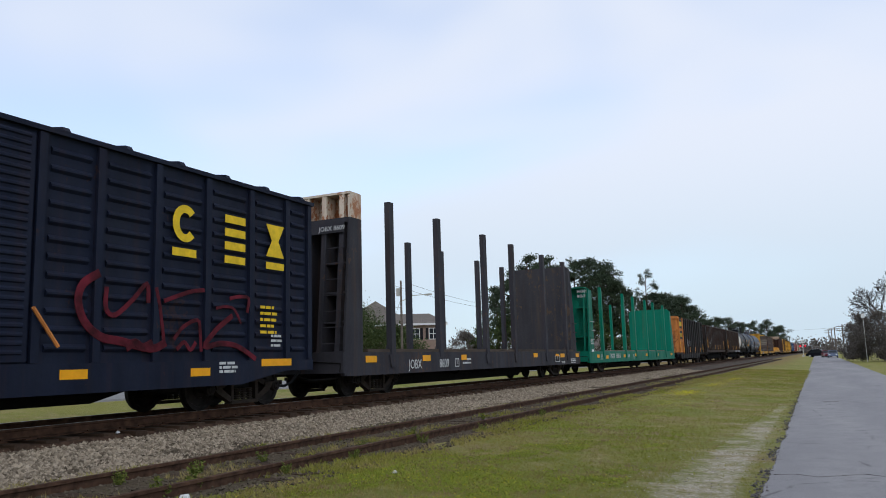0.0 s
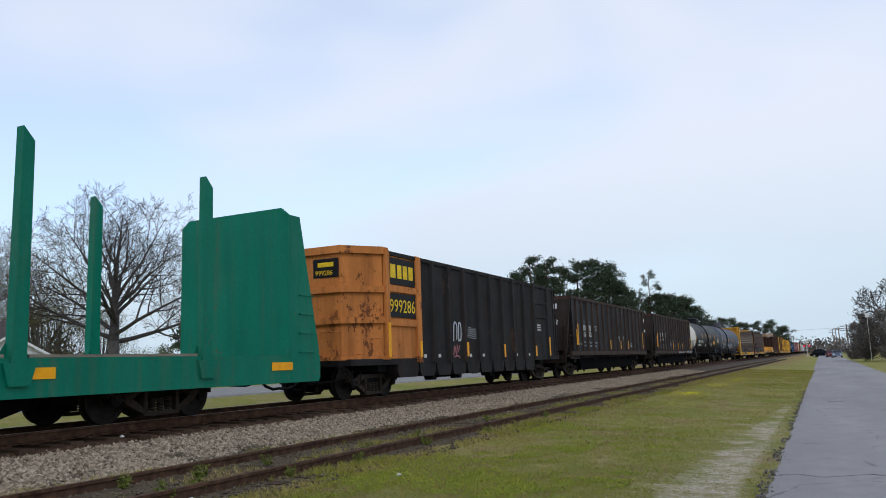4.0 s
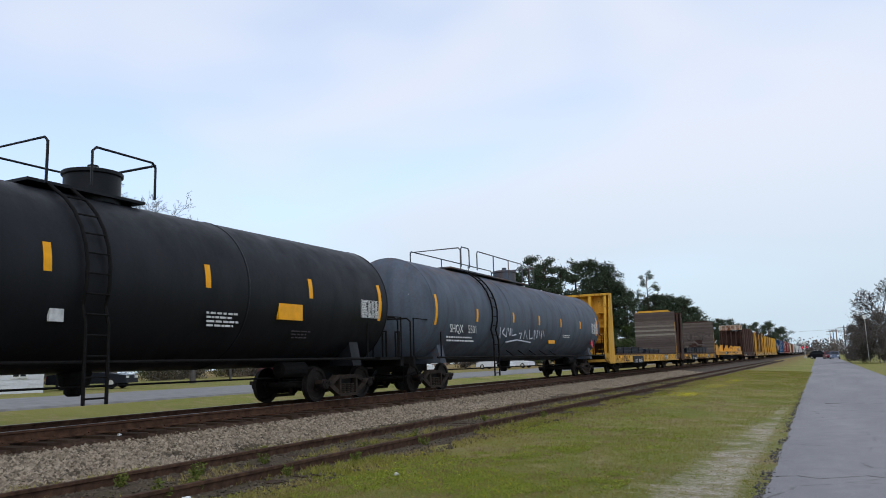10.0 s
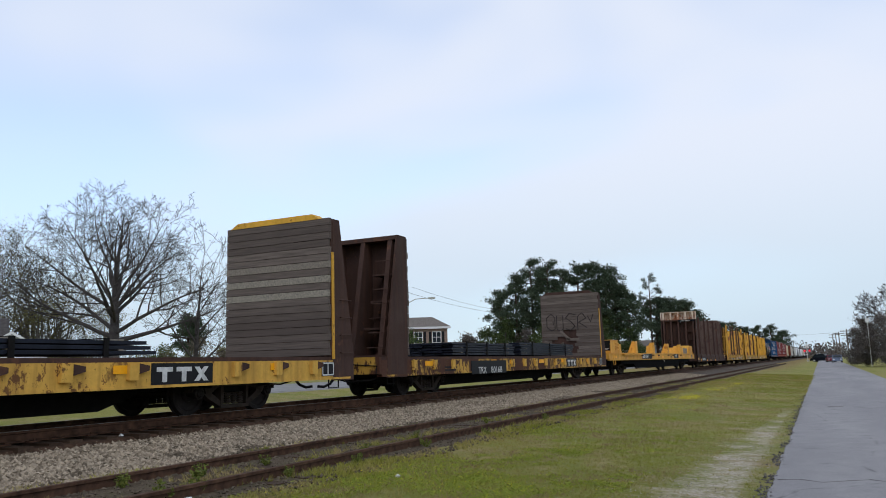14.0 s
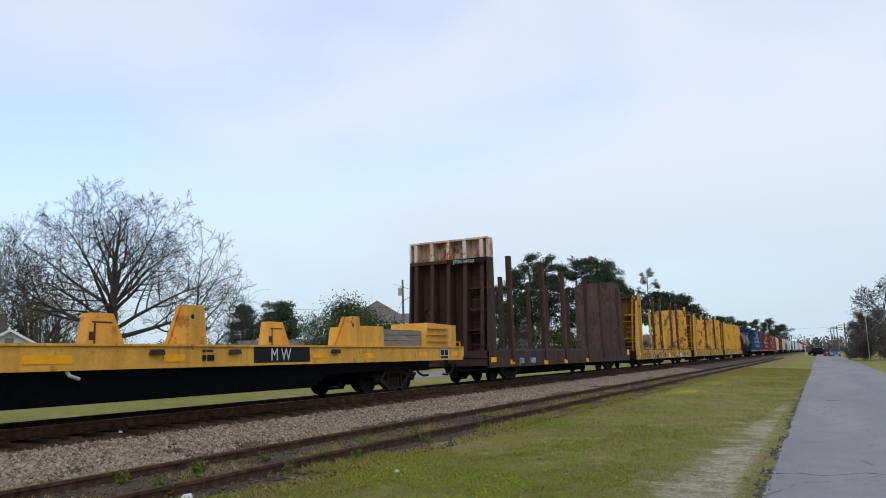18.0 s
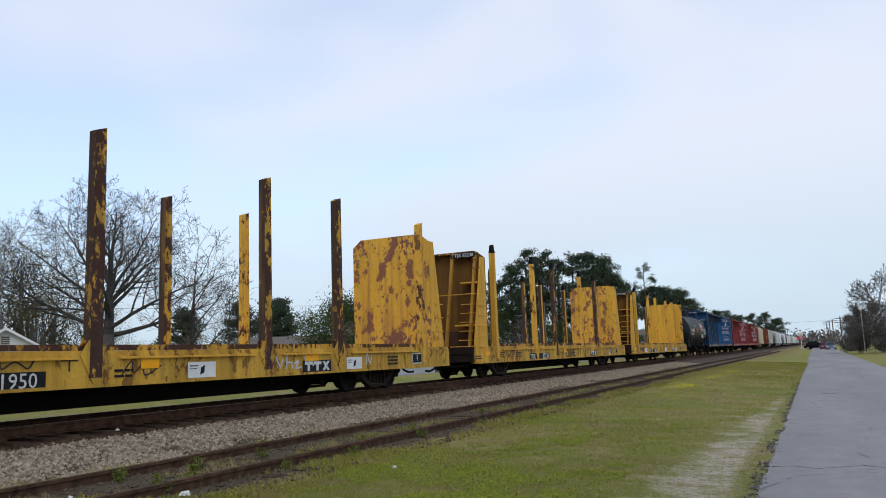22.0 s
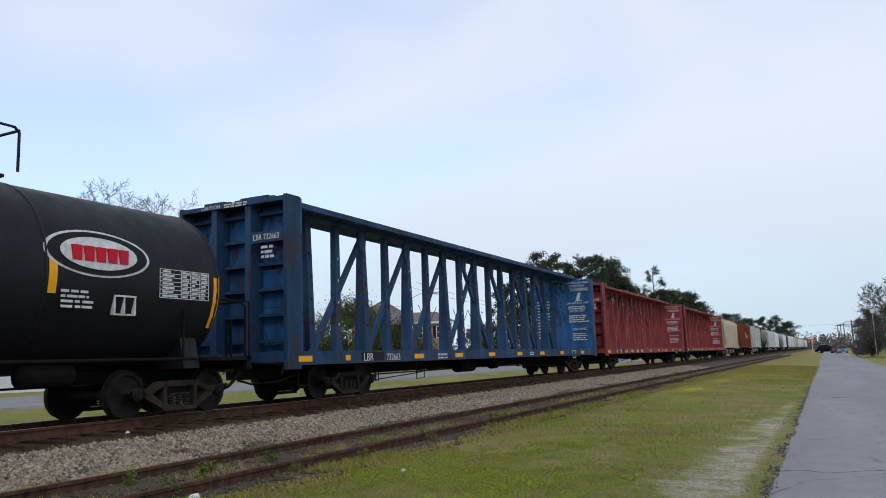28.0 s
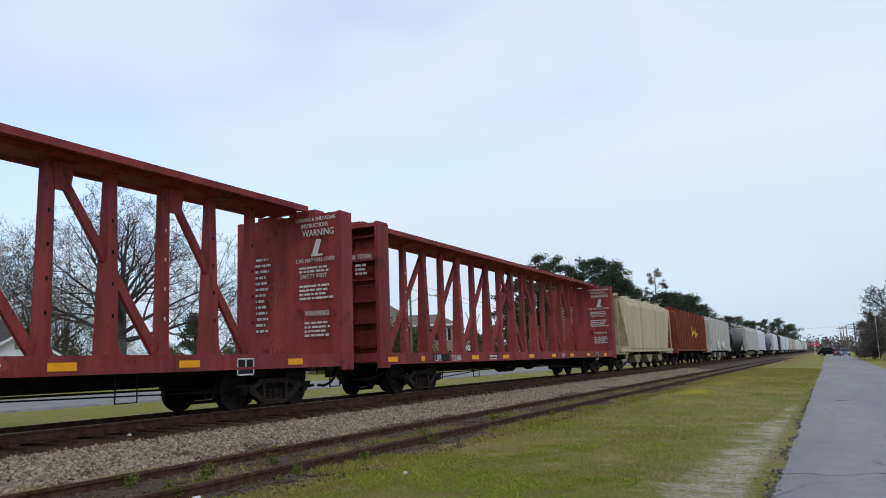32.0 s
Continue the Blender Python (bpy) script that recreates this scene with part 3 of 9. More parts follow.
def road_strip():
    g = Geo()
    ys = [-60, -30, -10, 0, 2] + [2 + 0.12 * k for k in range(1, 260)] + [33.2 + 0.8 * k for k in range(1, 70)] + [90 + 30 * k for k in range(1, 28)]
    for y in ys:
        e = road_edge(y)
        g.v += [(e - 0.05, y, -0.06), (e, y, -0.004), (e + 0.10, y, 0.006), (0.6, y, 0.03), (2.0, y, 0.03), (3.2, y, 0.004), (3.25, y, -0.05)]
    g.f = [(j * 7 + i, j * 7 + i + 1, j * 7 + i + 8, j * 7 + i + 7) for j in range(len(ys) - 1) for i in range(6)]
    return g


road = part("road", road_strip(), ASPHALT)
tagged(road, "worn grey asphalt road with a ragged edge", "road", kind="structure")
far_road = part("far_road", strip([(-29.6, 0.58), (-29.5, 0.64), (-20.4, 0.62), (-20.3, 0.54)], -120, 900, 20), PALE_ROAD)
tagged(far_road, "pale asphalt street beyond the railway", "road", kind="structure")
stained = part("stained_ballast", strip([(-13.55, 0.36), (-13.35, 0.455), (-12.0, 0.455), (-10.62, 0.45), (-10.40, 0.36)], -420, 900, 30), STAINED)
tagged(stained, "oil-dark and rust-brown ballast between the ties", "ballast", kind="structure")
bed = part("ballast", strip([(-15.7, 0.02), (-14.0, 0.42), (-13.2, 0.40), (-10.7, 0.38), (-10.45, 0.36), (-9.2, 0.215), (-8.6, 0.175), (-8.1, 0.15)], -420, 900, 40), GRAVEL)
tagged(bed, "grey crushed-stone railway ballast", "ballast", kind="structure")


def rail_geo(x, y0, y1, top, n=60):
    """A rail of real section: foot, web and head."""
    sec = [(-0.07, -0.17), (0.07, -0.17), (0.07, -0.155), (0.012, -0.135), (0.012, -0.045), (0.036, -0.035), (0.036, 0.0), (-0.036, 0.0), (-0.036, -0.035), (-0.012, -0.045), (-0.012, -0.135), (-0.07, -0.155)]
    g, k = Geo(), len(sec)
    for j in range(n + 1):
        y = y0 + (y1 - y0) * j / n
        g.v += [(x + a, y, top + b) for a, b in sec]
    g.f = [(j * k + i, j * k + (i + 1) % k, (j + 1) * k + (i + 1) % k, (j + 1) * k + i) for j in range(n) for i in range(k)]
    return g


main_track = thing("main_track", "busy main line of rusty rails on dark timber ties", "railway track")
main_track["kind"] = "structure"
for side in (-1, 1):
    rl = part("rail", rail_geo(TRACK_X + side * 0.7535, -420, 900, RAIL), RAIL_RUST, main_track)
    part("running_surface", Geo().box(TRACK_X + side * 0.7535 - 0.026, TRACK_X + side * 0.7535 + 0.026, -420, 900, RAIL - 0.004, RAIL + 0.003), SHINY, rl, "polished rail head")


siding = thing("siding_track", "disused rusty siding overgrown with grass", "railway track")
siding["kind"] = "structure"
SIDING_X = -6.99  # middle of the side track
for x in (SIDING_X - 0.755, SIDING_X + 0.755):
    part("rail", rail_geo(x, -30, 150, 0.31), OLD_RAIL, siding)

# ---- the train: shared running gear ----
GAUGE_X, WHEEL_R = 0.7535, 0.42


def make_wheelset():
    g = Geo()
    prof = [(-0.07, 0.10), (-0.07, 0.15), (-0.035, 0.17), (-0.03, 0.32), (-0.065, 0.345), (-0.065, 0.415), (0.035, 0.42), (0.045, 0.445), (0.068, 0.44), (0.07, 0.35), (0.02, 0.32), (0.02, 0.17), (0.07, 0.15), (0.07, 0.10)]
    for s in (-1, 1):
        g.lathe("x", [(-a * s, r) for a, r in prof], (s * GAUGE_X, 0, 0), 32)
    g.rod((-1.0, 0, 0), (1.0, 0, 0), 0.085, 12)
    for s in (-1, 1):  # bearing caps with bolts
        g.lathe("x", [(0, 0.12), (s * 0.10, 0.12), (s * 0.11, 0.09), (s * 0.13, 0.08)], (s * 1.0, 0, 0), 14)
        for k in range(3):
            a = k * 2.094
            g.rod((s * 1.12, 0.055 * math.cos(a), 0.055 * math.sin(a)), (s * 1.15, 0.055 * math.cos(a), 0.055 * math.sin(a)), 0.016, 6)
    for s in (-1, 1):  # hand holes and a chalk mark show the turning
        for k in range(2):
            a = k * math.pi
            g.box(s * (GAUGE_X + 0.022) - 0.012, s * (GAUGE_X + 0.022) + 0.012, 0.24 * math.cos(a) - 0.03, 0.24 * math.cos(a) + 0.03, 0.24 * math.sin(a) - 0.03, 0.24 * math.sin(a) + 0.03)
    return g.mesh("wheelset", WHEEL, True)


def make_side_frame():
    g = Geo()
    x0, x1 = -0.075, 0.075
    g.prism("x", [(-0.62, 0.50), (-0.45, 0.63), (0.45, 0.63), (0.62, 0.50), (0.55, 0.44), (0.38, 0.53), (-0.38, 0.53), (-0.55, 0.44)], x0, x1)
    for s in (-1, 1):
        g.prism("x", [(s * 0.56, 0.50), (s * 1.07, 0.53), (s * 1.07, 0.44), (s * 1.01, 0.50), (s * 0.78, 0.50), (s * 0.74, 0.40), (s * 0.55, 0.43)], x0 - 0.02, x1 + 0.03)
        g.prism("x", [(s * 0.78, 0.42), (s * 0.70, 0.33), (s * 0.34, 0.12), (s * 0.30, 0.20), (s * 0.60, 0.43)], x0, x1)
        g.prism("x", [(s * 0.29, 0.18), (s * 0.36, 0.18), (s * 0.36, 0.56), (s * 0.29, 0.56)], x0 - 0.01, x1 + 0.01)
    g.prism("x", [(-0.36, 0.10), (0.36, 0.10), (0.36, 0.17), (-0.36, 0.17)], x0 - 0.02, x1 + 0.02)
    g.v = [(x, y * 1.147, z) for x, y, z in g.v]
    return g.mesh("side_frame", TRUCK)


def make_springs():
    g = Geo()
    prof = []
    for k in range(5):
        prof += [(0.18 + k * 0.047, 0.055), (0.19 + k * 0.047, 0.084), (0.212 + k * 0.047, 0.084), (0.222 + k * 0.047, 0.055)]
    g.lathe("z", prof, (0.0, 0.0, 0), 10)
    return g.mesh("spring", TRUCK)


def make_bolster():
    g = Geo().box(-0.98, 0.98, -0.26, 0.26, 0.42, 0.54)
    g.box(-0.35, 0.35, -0.3, 0.3, 0.5, 0.72)
    for s in (-1, 1):
        g.box(-0.75, 0.75, s * 0.46 - 0.05, s * 0.46 + 0.05, 0.33, 0.43)  # brake beams
        for e in (-1, 1):
            g.box(e * 0.72 - 0.05, e * 0.72 + 0.05, s * 0.45 - 0.05 - 0.03, s * 0.45 + 0.03, 0.22, 0.58)  # brake shoes
    return g.mesh("truck", BLACKENED)


WHEELSET, SIDE_FRAME, SPRINGS, BOLSTER = make_wheelset(), make_side_frame(), make_springs(), make_bolster()
ROLLING = []  # wheelsets and their cars


def truck(car, y, colour=None):
    t = part("truck", BOLSTER, None, car, "dusty cast-steel freight truck", at=pose(0, y, 0))
    for s in (-1, 1):
        f = part("side_frame", SIDE_FRAME, None, t, at=pose(s * 1.0, 0, 0))
        for y_ in (-0.18, 0.0, 0.18):
            part("spring", SPRINGS, None, t, at=pose(s * 1.02, y_, 0))
        w = part("wheelset", WHEELSET, None, t, at=pose(0, s * 1.02, WHEEL_R))
        ROLLING.append((w, s * 1.02, car))
    return t


def make_coupler():
    g = Geo().box(-0.07, 0.07, -0.15, 0.75, 0.80, 0.96)
    g.prism("z", [(-0.20, -0.12), (-0.20, -0.30), (-0.08, -0.42), (0.02, -0.36), (0.04, -0.22), (0.14, -0.28), (0.20, -0.20), (0.18, -0.02), (0.07, 0.05), (-0.07, 0.05)], 0.74, 1.02)
    return g.mesh("coupler", TRUCK)


COUPLER = make_coupler()


def end_gear(car, length, half=1.45, lever=True):
    """Couplers, air hoses and uncoupling levers on both ends."""
    for y, turn in ((0.0, 0), (length, 180)):
        part("coupler", COUPLER, None, car, at=pose(0, y, 0, 0, 0, turn))
        s = 1 if turn == 0 else -1
        pts = [(0.25 * s, y + 0.1 * s, 0.72), (0.30 * s, y - 0.12 * s, 0.60), (0.28 * s, y - 0.3 * s, 0.44), (0.2 * s, y - 0.48 * s, 0.36), (0.10 * s, y - 0.62 * s, 0.38)]
        part("air_hose", Geo().pipe(pts, 0.036, 8), RUBBER, car)
        part("brake_pipe", Geo().pipe([(half * s * 0.9, y + 0.5 * s, 0.62), (half * s * 0.8, y + 0.15 * s, 0.50), (0.7 * s, y - 0.05 * s, 0.46), (0.32 * s, y - 0.06 * s, 0.55)], 0.024, 6), BLACKENED, car)
        part("cut_lever", Geo().pipe([(0.15 * s, y - 0.1 * s, 0.98), (0.5 * s, y + 0.02 * s, 0.93), (half * s * 0.95, y + 0.03 * s, 0.86), (half * s * 0.97, y - 0.06 * s, 0.66)], 0.016, 6), BLACKENED, car)


def underframe(car, length, deep=0.35, top=0.95, mat=None, tc=2.2, rig=True):
    g = Geo().box(-0.25, 0.25, 0.2, length - 0.2, 0.55, top)
    if deep:
        g.prism("x", [(tc + 1.2, 0.6), (tc + 2.6, 0.62 - deep), (length - tc - 2.6, 0.62 - deep), (length - tc - 1.2, 0.6)], -0.2, 0.2)
    for y in (tc, length - tc):
        g.box(-1.35, 1.35, y - 0.2, y + 0.2, 0.68, top)
    k = 3.4 + tc
    while k < length - tc - 1.2:
        g.box(-1.4, 1.4, k - 0.05, k + 0.05, top - 0.18, top)
        k += 1.6
    part("centre_sill", g, mat or BLACKENED, car)
    if rig:
        m = length / 2
        part("air_reservoir", Geo().lathe("y", [(-0.65, 0.1), (-0.6, 0.22), (0.6, 0.22), (0.65, 0.1)], (0.55, m - 1.2, 0.62), 14), BLACKENED, car)
        part("brake_cylinder", Geo().lathe("y", [(-0.25, 0.15), (-0.25, 0.19), (0.2, 0.19), (0.3, 0.08), (0.6, 0.03)], (0.6, m + 1.3, 0.64), 12), BLACKENED, car)
        part("brake_rod", Geo().pipe([(0.45, tc + 1, 0.50), (0.5, m, 0.55), (0.45, length - tc - 1, 0.50)], 0.02, 6), BLACKENED, car)


def tape(car, spots, x, tall=0.15):
    for y0, y1, z in spots:
        part("reflective_tape", Geo().box(x - 0.002, x + 0.005, y0, y1, z - tall / 2, z + tall / 2), TAPE, car, "yellow reflective strip")


def tape_up(car, spots, x, wide=0.14):
    for y, z0, z1 in spots:
        part("reflective_tape", Geo().box(x - 0.002, x + 0.005, y - wide / 2, y + wide / 2, z0, z1), TAPE, car, "upright yellow reflective strip")


def ladder(car, x, y0, y1, zs, mat, r=0.014):
    """Grab irons on the near side, each one a bent bar."""
    for z in zs:
        part("grab_iron", Geo().pipe([(x, y0, z), (x + 0.07, y0, z), (x + 0.07, y1, z), (x, y1, z)], r, 6), mat, car)


def end_ladder(car, y, x0, x1, zs, mat, r=0.014):
    for z in zs:
        part("grab_iron", Geo().pipe([(x0, y, z), (x0, y - 0.07, z), (x1, y - 0.07, z), (x1, y, z)], r, 6), mat, car)


def brake_wheel(car, x, y, z):
    """A hand-brake wheel: rim, spokes and hub."""
    g = Geo().pipe([(x + 0.25 * math.cos(a * math.pi / 8), y - 0.03, z + 0.25 * math.sin(a * math.pi / 8)) for a in range(17)], 0.02, 6)
    for a in (0.3, 1.35, 2.4):
        u, v = 0.25 * math.cos(a), 0.25 * math.sin(a)
        g.rod((x - u, y - 0.03, z - v), (x + u, y - 0.03, z + v), 0.013, 5)
    part("brake_wheel", g.rod((x, y - 0.06, z), (x, y + 0.06, z), 0.05, 8), BLACKENED, car)


def stirrup(car, y, mat=BLACKENED):
    part("sill_step", Geo().pipe([(1.5, y - 0.2, 0.75), (1.5, y - 0.2, 0.38), (1.5, y + 0.2, 0.38), (1.5, y + 0.2, 0.75)], 0.018, 6), mat, car)


CARS = []  # (car, place in the train)


def new_car(name, label, start, category="freight car", group="cars of the passing train"):
    car = thing(name, label, category, group, pose(TRACK_X, start, RAIL))
    CARS.append((car, start))
    return car


# ---- the train: car kinds ----
def boxcar():
    L = 15.6
    c = new_car("boxcar", "dark blue steel boxcar with yellow lettering and red graffiti", -1.0, "boxcar")
    side = Geo()
    posts = [0.05, 1.25, 2.5, 3.75, 5.0, 6.3, 8.64, 9.72, 10.96, 12.22, 13.49, 14.69, 15.5]
    for s in (-1, 1):
        side.box(s * 1.50 - 0.03, s * 1.50 + 0.03, 0.0, L, 0.95, 4.54)
    part("side_wall", side, NAVY, c)
    for y in posts:
        part("side_post", Geo().box(1.53, 1.60, y - 0.07, y + 0.07, 0.98, 4.50), NAVY, c)
    for a, b in zip(posts, posts[1:]):
        if 5.9 < a < 8.5:
            continue
        for k in range(12):
            z = 1.14 + k * 0.278
            part("side_rib", Geo().prism("y", [(1.53, z), (1.575, z + 0.05), (1.575, z + 0.08), (1.53, z + 0.13)], a + 0.17, b - 0.17), NAVY, c)
    d = part("sliding_door", Geo().box(1.53, 1.60, 6.4, 8.5, 1.0, 4.44), NAVY, c)
    dr = Geo()
    for k in range(26):
        dr.prism("y", [(1.60, 1.1 + k * 0.13), (1.625, 1.12 + k * 0.13), (1.625, 1.15 + k * 0.13), (1.60, 1.18 + k * 0.13)], 6.5, 8.42)
    part("door_ribs", dr, NAVY, d)
    part("door_lever", Geo().rod((1.64, 8.55, 1.80), (1.66, 8.98, 1.22), 0.03, 6), ORANGE, c, "orange door lever")
    part("roof", Geo().prism("y", [(-1.62, 4.52), (1.62, 4.52), (1.62, 4.60), (0, 4.84), (-1.62, 4.60)], -0.05, L + 0.05), NAVY, c)
    for k in range(13):
        part("roof_rib", Geo().prism("y", [(-1.6, 4.61), (1.6, 4.61), (1.55, 4.68), (0, 4.90), (-1.55, 4.68)], 0.3 + k * 1.24, 0.42 + k * 1.24), NAVY, c)
    for y in (0.0, L):
        s = -1 if y == 0 else 1
        part("end_wall", Geo().box(-1.53, 1.53, min(y, y - s * 0.1), max(y, y - s * 0.1), 0.95, 4.52), NAVY, c)
        eg = Geo()
        for k in range(9):
            eg.box(-1.4, 1.4, min(y, y + s * 0.05), max(y, y + s * 0.05), 1.2 + k * 0.34, 1.34 + k * 0.34)
        part("end_ribs", eg, NAVY, c)
    part("side_sill", Geo().prism("x", [(0, 0.72), (1.0, 0.72), (2.4, 0.5), (13.2, 0.5), (14.6, 0.74), (L, 0.74), (L, 0.97), (0, 0.97)], 1.52, 1.60), NAVY, c)
    underframe(c, L)
    truck(c, 2.2), truck(c, L - 1.7)
    end_gear(c, L)
    # the emblem's big yellow shapes, as plain blocks
    for y0, kind in ((11.28, 0), (12.66, 1), (13.93, 2)):
        w, z0, g = 0.60, 3.16, Geo()
        x0, x1 = 1.60, 1.608
        if kind == 0:  # an open ring
            ring = [(y0 + .31 + math.cos(radians(q)) * .31, z0 + .35 + math.sin(radians(q)) * .35, y0 + .31 + math.cos(radians(q)) * .15, z0 + .35 + math.sin(radians(q)) * .20) for q in range(42, 330, 12)]
            g.prism("x", [(a, b) for a, b, d, e in ring] + [(d, e) for a, b, d, e in reversed(ring)], x0, x1)
        elif kind == 1:
            for q in ((y0, y0 + w, z0 + .54, z0 + .70), (y0, y0 + w, z0, z0 + .16)):
                part("emblem", Geo().box(x0, x1, *q), LETTER_YELLOW, c, "yellow painted emblem")
            g.box(x0, x1, y0, y0 + w, z0 + .27, z0 + .43)
        else:
            g.prism("x", [(y0, z0), (y0 + w, z0), (y0 + w - .19, z0 + .35), (y0 + w, z0 + .7), (y0, z0 + .7), (y0 + .19, z0 + .35)], x0, x1)
        part("emblem", g, LETTER_YELLOW, c, "yellow painted emblem")
        part("emblem_bar", Geo().box(x0, x1, y0, y0 + w, z0 - .27, z0 - .12), LETTER_YELLOW, c, "yellow underline")
    red = [([(9.70, 2.40), (9.43, 2.22), (9.35, 1.95), (9.48, 1.62), (9.79, 1.39), (10.19, 1.32), (10.84, 1.20), (11.14, 1.29)], 0.10), ([(9.88, 2.18), (9.88, 1.85), (10.07, 1.75), (10.44, 2.04), (10.72, 2.32), (10.76, 2.01)], 0.06),
           ([(10.94, 2.25), (11.02, 1.95), (11.07, 1.70), (11.14, 1.29)], 0.05), ([(12.09, 2.30), (11.80, 2.26), (11.50, 2.17), (11.14, 2.05)], 0.055), ([(11.38, 1.38), (11.60, 1.60), (11.95, 1.73), (12.02, 1.50), (12.05, 1.17)], 0.05),
           ([(10.34, 1.23), (10.50, 1.30), (10.66, 1.22), (10.84, 1.28)], 0.10), ([(12.84, 2.19), (13.10, 2.24), (13.38, 2.22), (13.34, 1.95)], 0.05), ([(12.87, 1.83), (12.59, 1.66), (12.40, 1.52), (12.14, 1.24), (12.55, 1.30), (12.97, 1.27), (13.30, 1.15), (13.58, 1.01)], 0.075),
           ([(11.46, 1.20), (11.62, 1.32), (11.78, 1.18), (11.90, 1.30)], 0.055), ([(12.45, 1.98), (12.70, 2.02), (12.95, 1.98), (13.15, 1.72)], 0.04)]
    for pts, r in red:
        stroke(c, "graffiti", pts, 1.60, GRAFFITI_RED, r * 0.72, "sprayed red scrawl")
    tape(c, [(9.07, 9.57, 0.80), (11.8, 12.3, 0.77), (13.8, 14.8, 0.92)], 1.602)
    text_bars(c, 1.602, 13.75, 2.1, 0.55, 5, 0.06, 0.13, LETTER_YELLOW, seed=3)
    text_bars(c, 1.602, 14.1, 1.5, 0.4, 3, 0.05, 0.1, seed=4)
    text_bars(c, 1.602, 12.55, 0.95, 0.5, 3, 0.05, 0.08, seed=5)
    text_bars(c, 1.63, 6.6, 2.3, 0.9, 1, 0.07, 0.1, LETTER_YELLOW, seed=6)


def bulkhead(car, y_in, s, mat, tall, top_h=0.0, top_mat=None, db=1.25, dt=0.55, face_mat=None, ribs=5, base=1.15, chamfer=0.0, half=1.58, rungs=True, rib_mat=None):
    """A bulkhead whose inner face stands at y_in; s = -1: it braces towards the near end."""
    top = tall - top_h
    fm = face_mat or mat
    a, b = sorted((y_in, y_in + s * 0.06))
    yb = y_in + s * 0.064
    if chamfer:
        part("bulkhead_plate", Geo().prism("y", [(-half, base), (half, base), (half, tall - chamfer * .8), (half - chamfer, tall), (-half + chamfer, tall), (-half, tall - chamfer * .8)], a, b), fm, car)
    else:
        part("bulkhead_plate", Geo().box(-half, half, a, b, base, top), fm, car)
        if top_h:
            part("bulkhead_top", Geo().box(-half, half, a, b, top, tall), top_mat or mat, car)
    e, f = y_in + s * db, y_in + s * dt
    for x in (-half, half - 0.06):
        ct = tall - (chamfer * .8 if chamfer else top_h)
        part("bulkhead_side", Geo().prism("x", [(yb, base - 0.6), (yb, ct), (f, ct), (e, base + 0.1), (e, base - 0.6)], x + (.004 if x > 0 else -.004), x + (.064 if x > 0 else .056)), mat, car)
        if top_h:
            part("bulkhead_top_side", Geo().prism("x", [(yb, top), (f, top), (f, tall - .12), (f - s * .08, tall), (yb, tall)], x + (.004 if x > 0 else -.004), x + (.064 if x > 0 else .056)), top_mat or mat, car)
    rw = 0.045 if chamfer else 0.07
    for k in range(ribs):
        x = -half + 0.25 + k * (2 * half - 0.5) / (ribs - 1)
        p, q = (e - s * .17, f - s * .16) if chamfer and s < 0 else (yb, yb)
        part("bulkhead_rib", Geo().hexa([(x - rw, p, base + .004), (x + rw, p, base + .004), (x + rw, e - s * .03, base + .004), (x - rw, e - s * .03, base + .004), (x - rw, q, top - .13), (x + rw, q, top - .13), (x + rw, f - s * .02, top - .13), (x - rw, f - s * .02, top - .13)]), rib_mat or mat, car)
        if top_h:
            part("bulkhead_top_rib", Geo().box(x - 0.07, x + 0.07, *sorted((yb, f - s * .01)), top + .004, tall - .06), top_mat or mat, car)
    if not (chamfer and s < 0):
        part("bulkhead_beam", Geo().box(-half, half, *sorted((yb, f)), top - 0.12 - chamfer, top - chamfer), mat, car)
    if top_h or (chamfer and s < 0):
        w = half - chamfer
        part("bulkhead_cap", Geo().box(-w, w, *sorted((yb, f)), tall - 0.05, tall + 0.01), top_mat or mat, car)
    part("end_deck", Geo().box(-half + .006, half - .006, *sorted((y_in, e - s * .01)), base - 0.13, base + .003), mat, car)
    for k in (0, 2) if chamfer else range(3):
        z = base + 0.7 + k * 0.75
        w = db + (dt - db) * (z - base) / (top - base)
        part("bulkhead_shelf", Geo().box(half - 0.75 if k else half - 0.9, half - 0.1, *sorted((y_in + s * 0.05, y_in + s * w * 0.85)), z, z + 0.05), mat, car)
    part("kick_plate", Geo().box(-half + .08, half - .08, *sorted((yb, yb + s * .02)), base + .01, base + .55), mat if mat is GREEN else BROWN, car)
    if rungs and s < 0:
        for k in range(5 if chamfer else 7):
            z = base + 0.2 + k * (0.31 if chamfer else 0.40)
            w = db + (dt - db) * (z - base) / (top - base)
            part("grab_iron", Geo().pipe([(half - 0.1, y_in - w, z), (half - 0.1, y_in - w - 0.06, z), (half - 0.6, y_in - w - 0.06, z), (half - 0.6, y_in - w, z)], 0.014, 6), mat, car)
        brake_wheel(car, -0.75, y_in - db * 0.72, base + 1.3)
        part("brake_box", Geo().box(-0.95, -0.55, y_in - db * 0.68, y_in - 0.3, base + 1.0, base + 1.6), mat, car)
    if rungs and s < 0 and chamfer:
        for k in range(5):
            z = base - 0.05 + k * 0.36
            part("grab_iron", Geo().pipe([(half, y_in - 0.35, z), (half + 0.06, y_in - 0.35, z), (half + 0.06, y_in - 0.78, z), (half, y_in - 0.78, z)], 0.014, 6), mat, car)
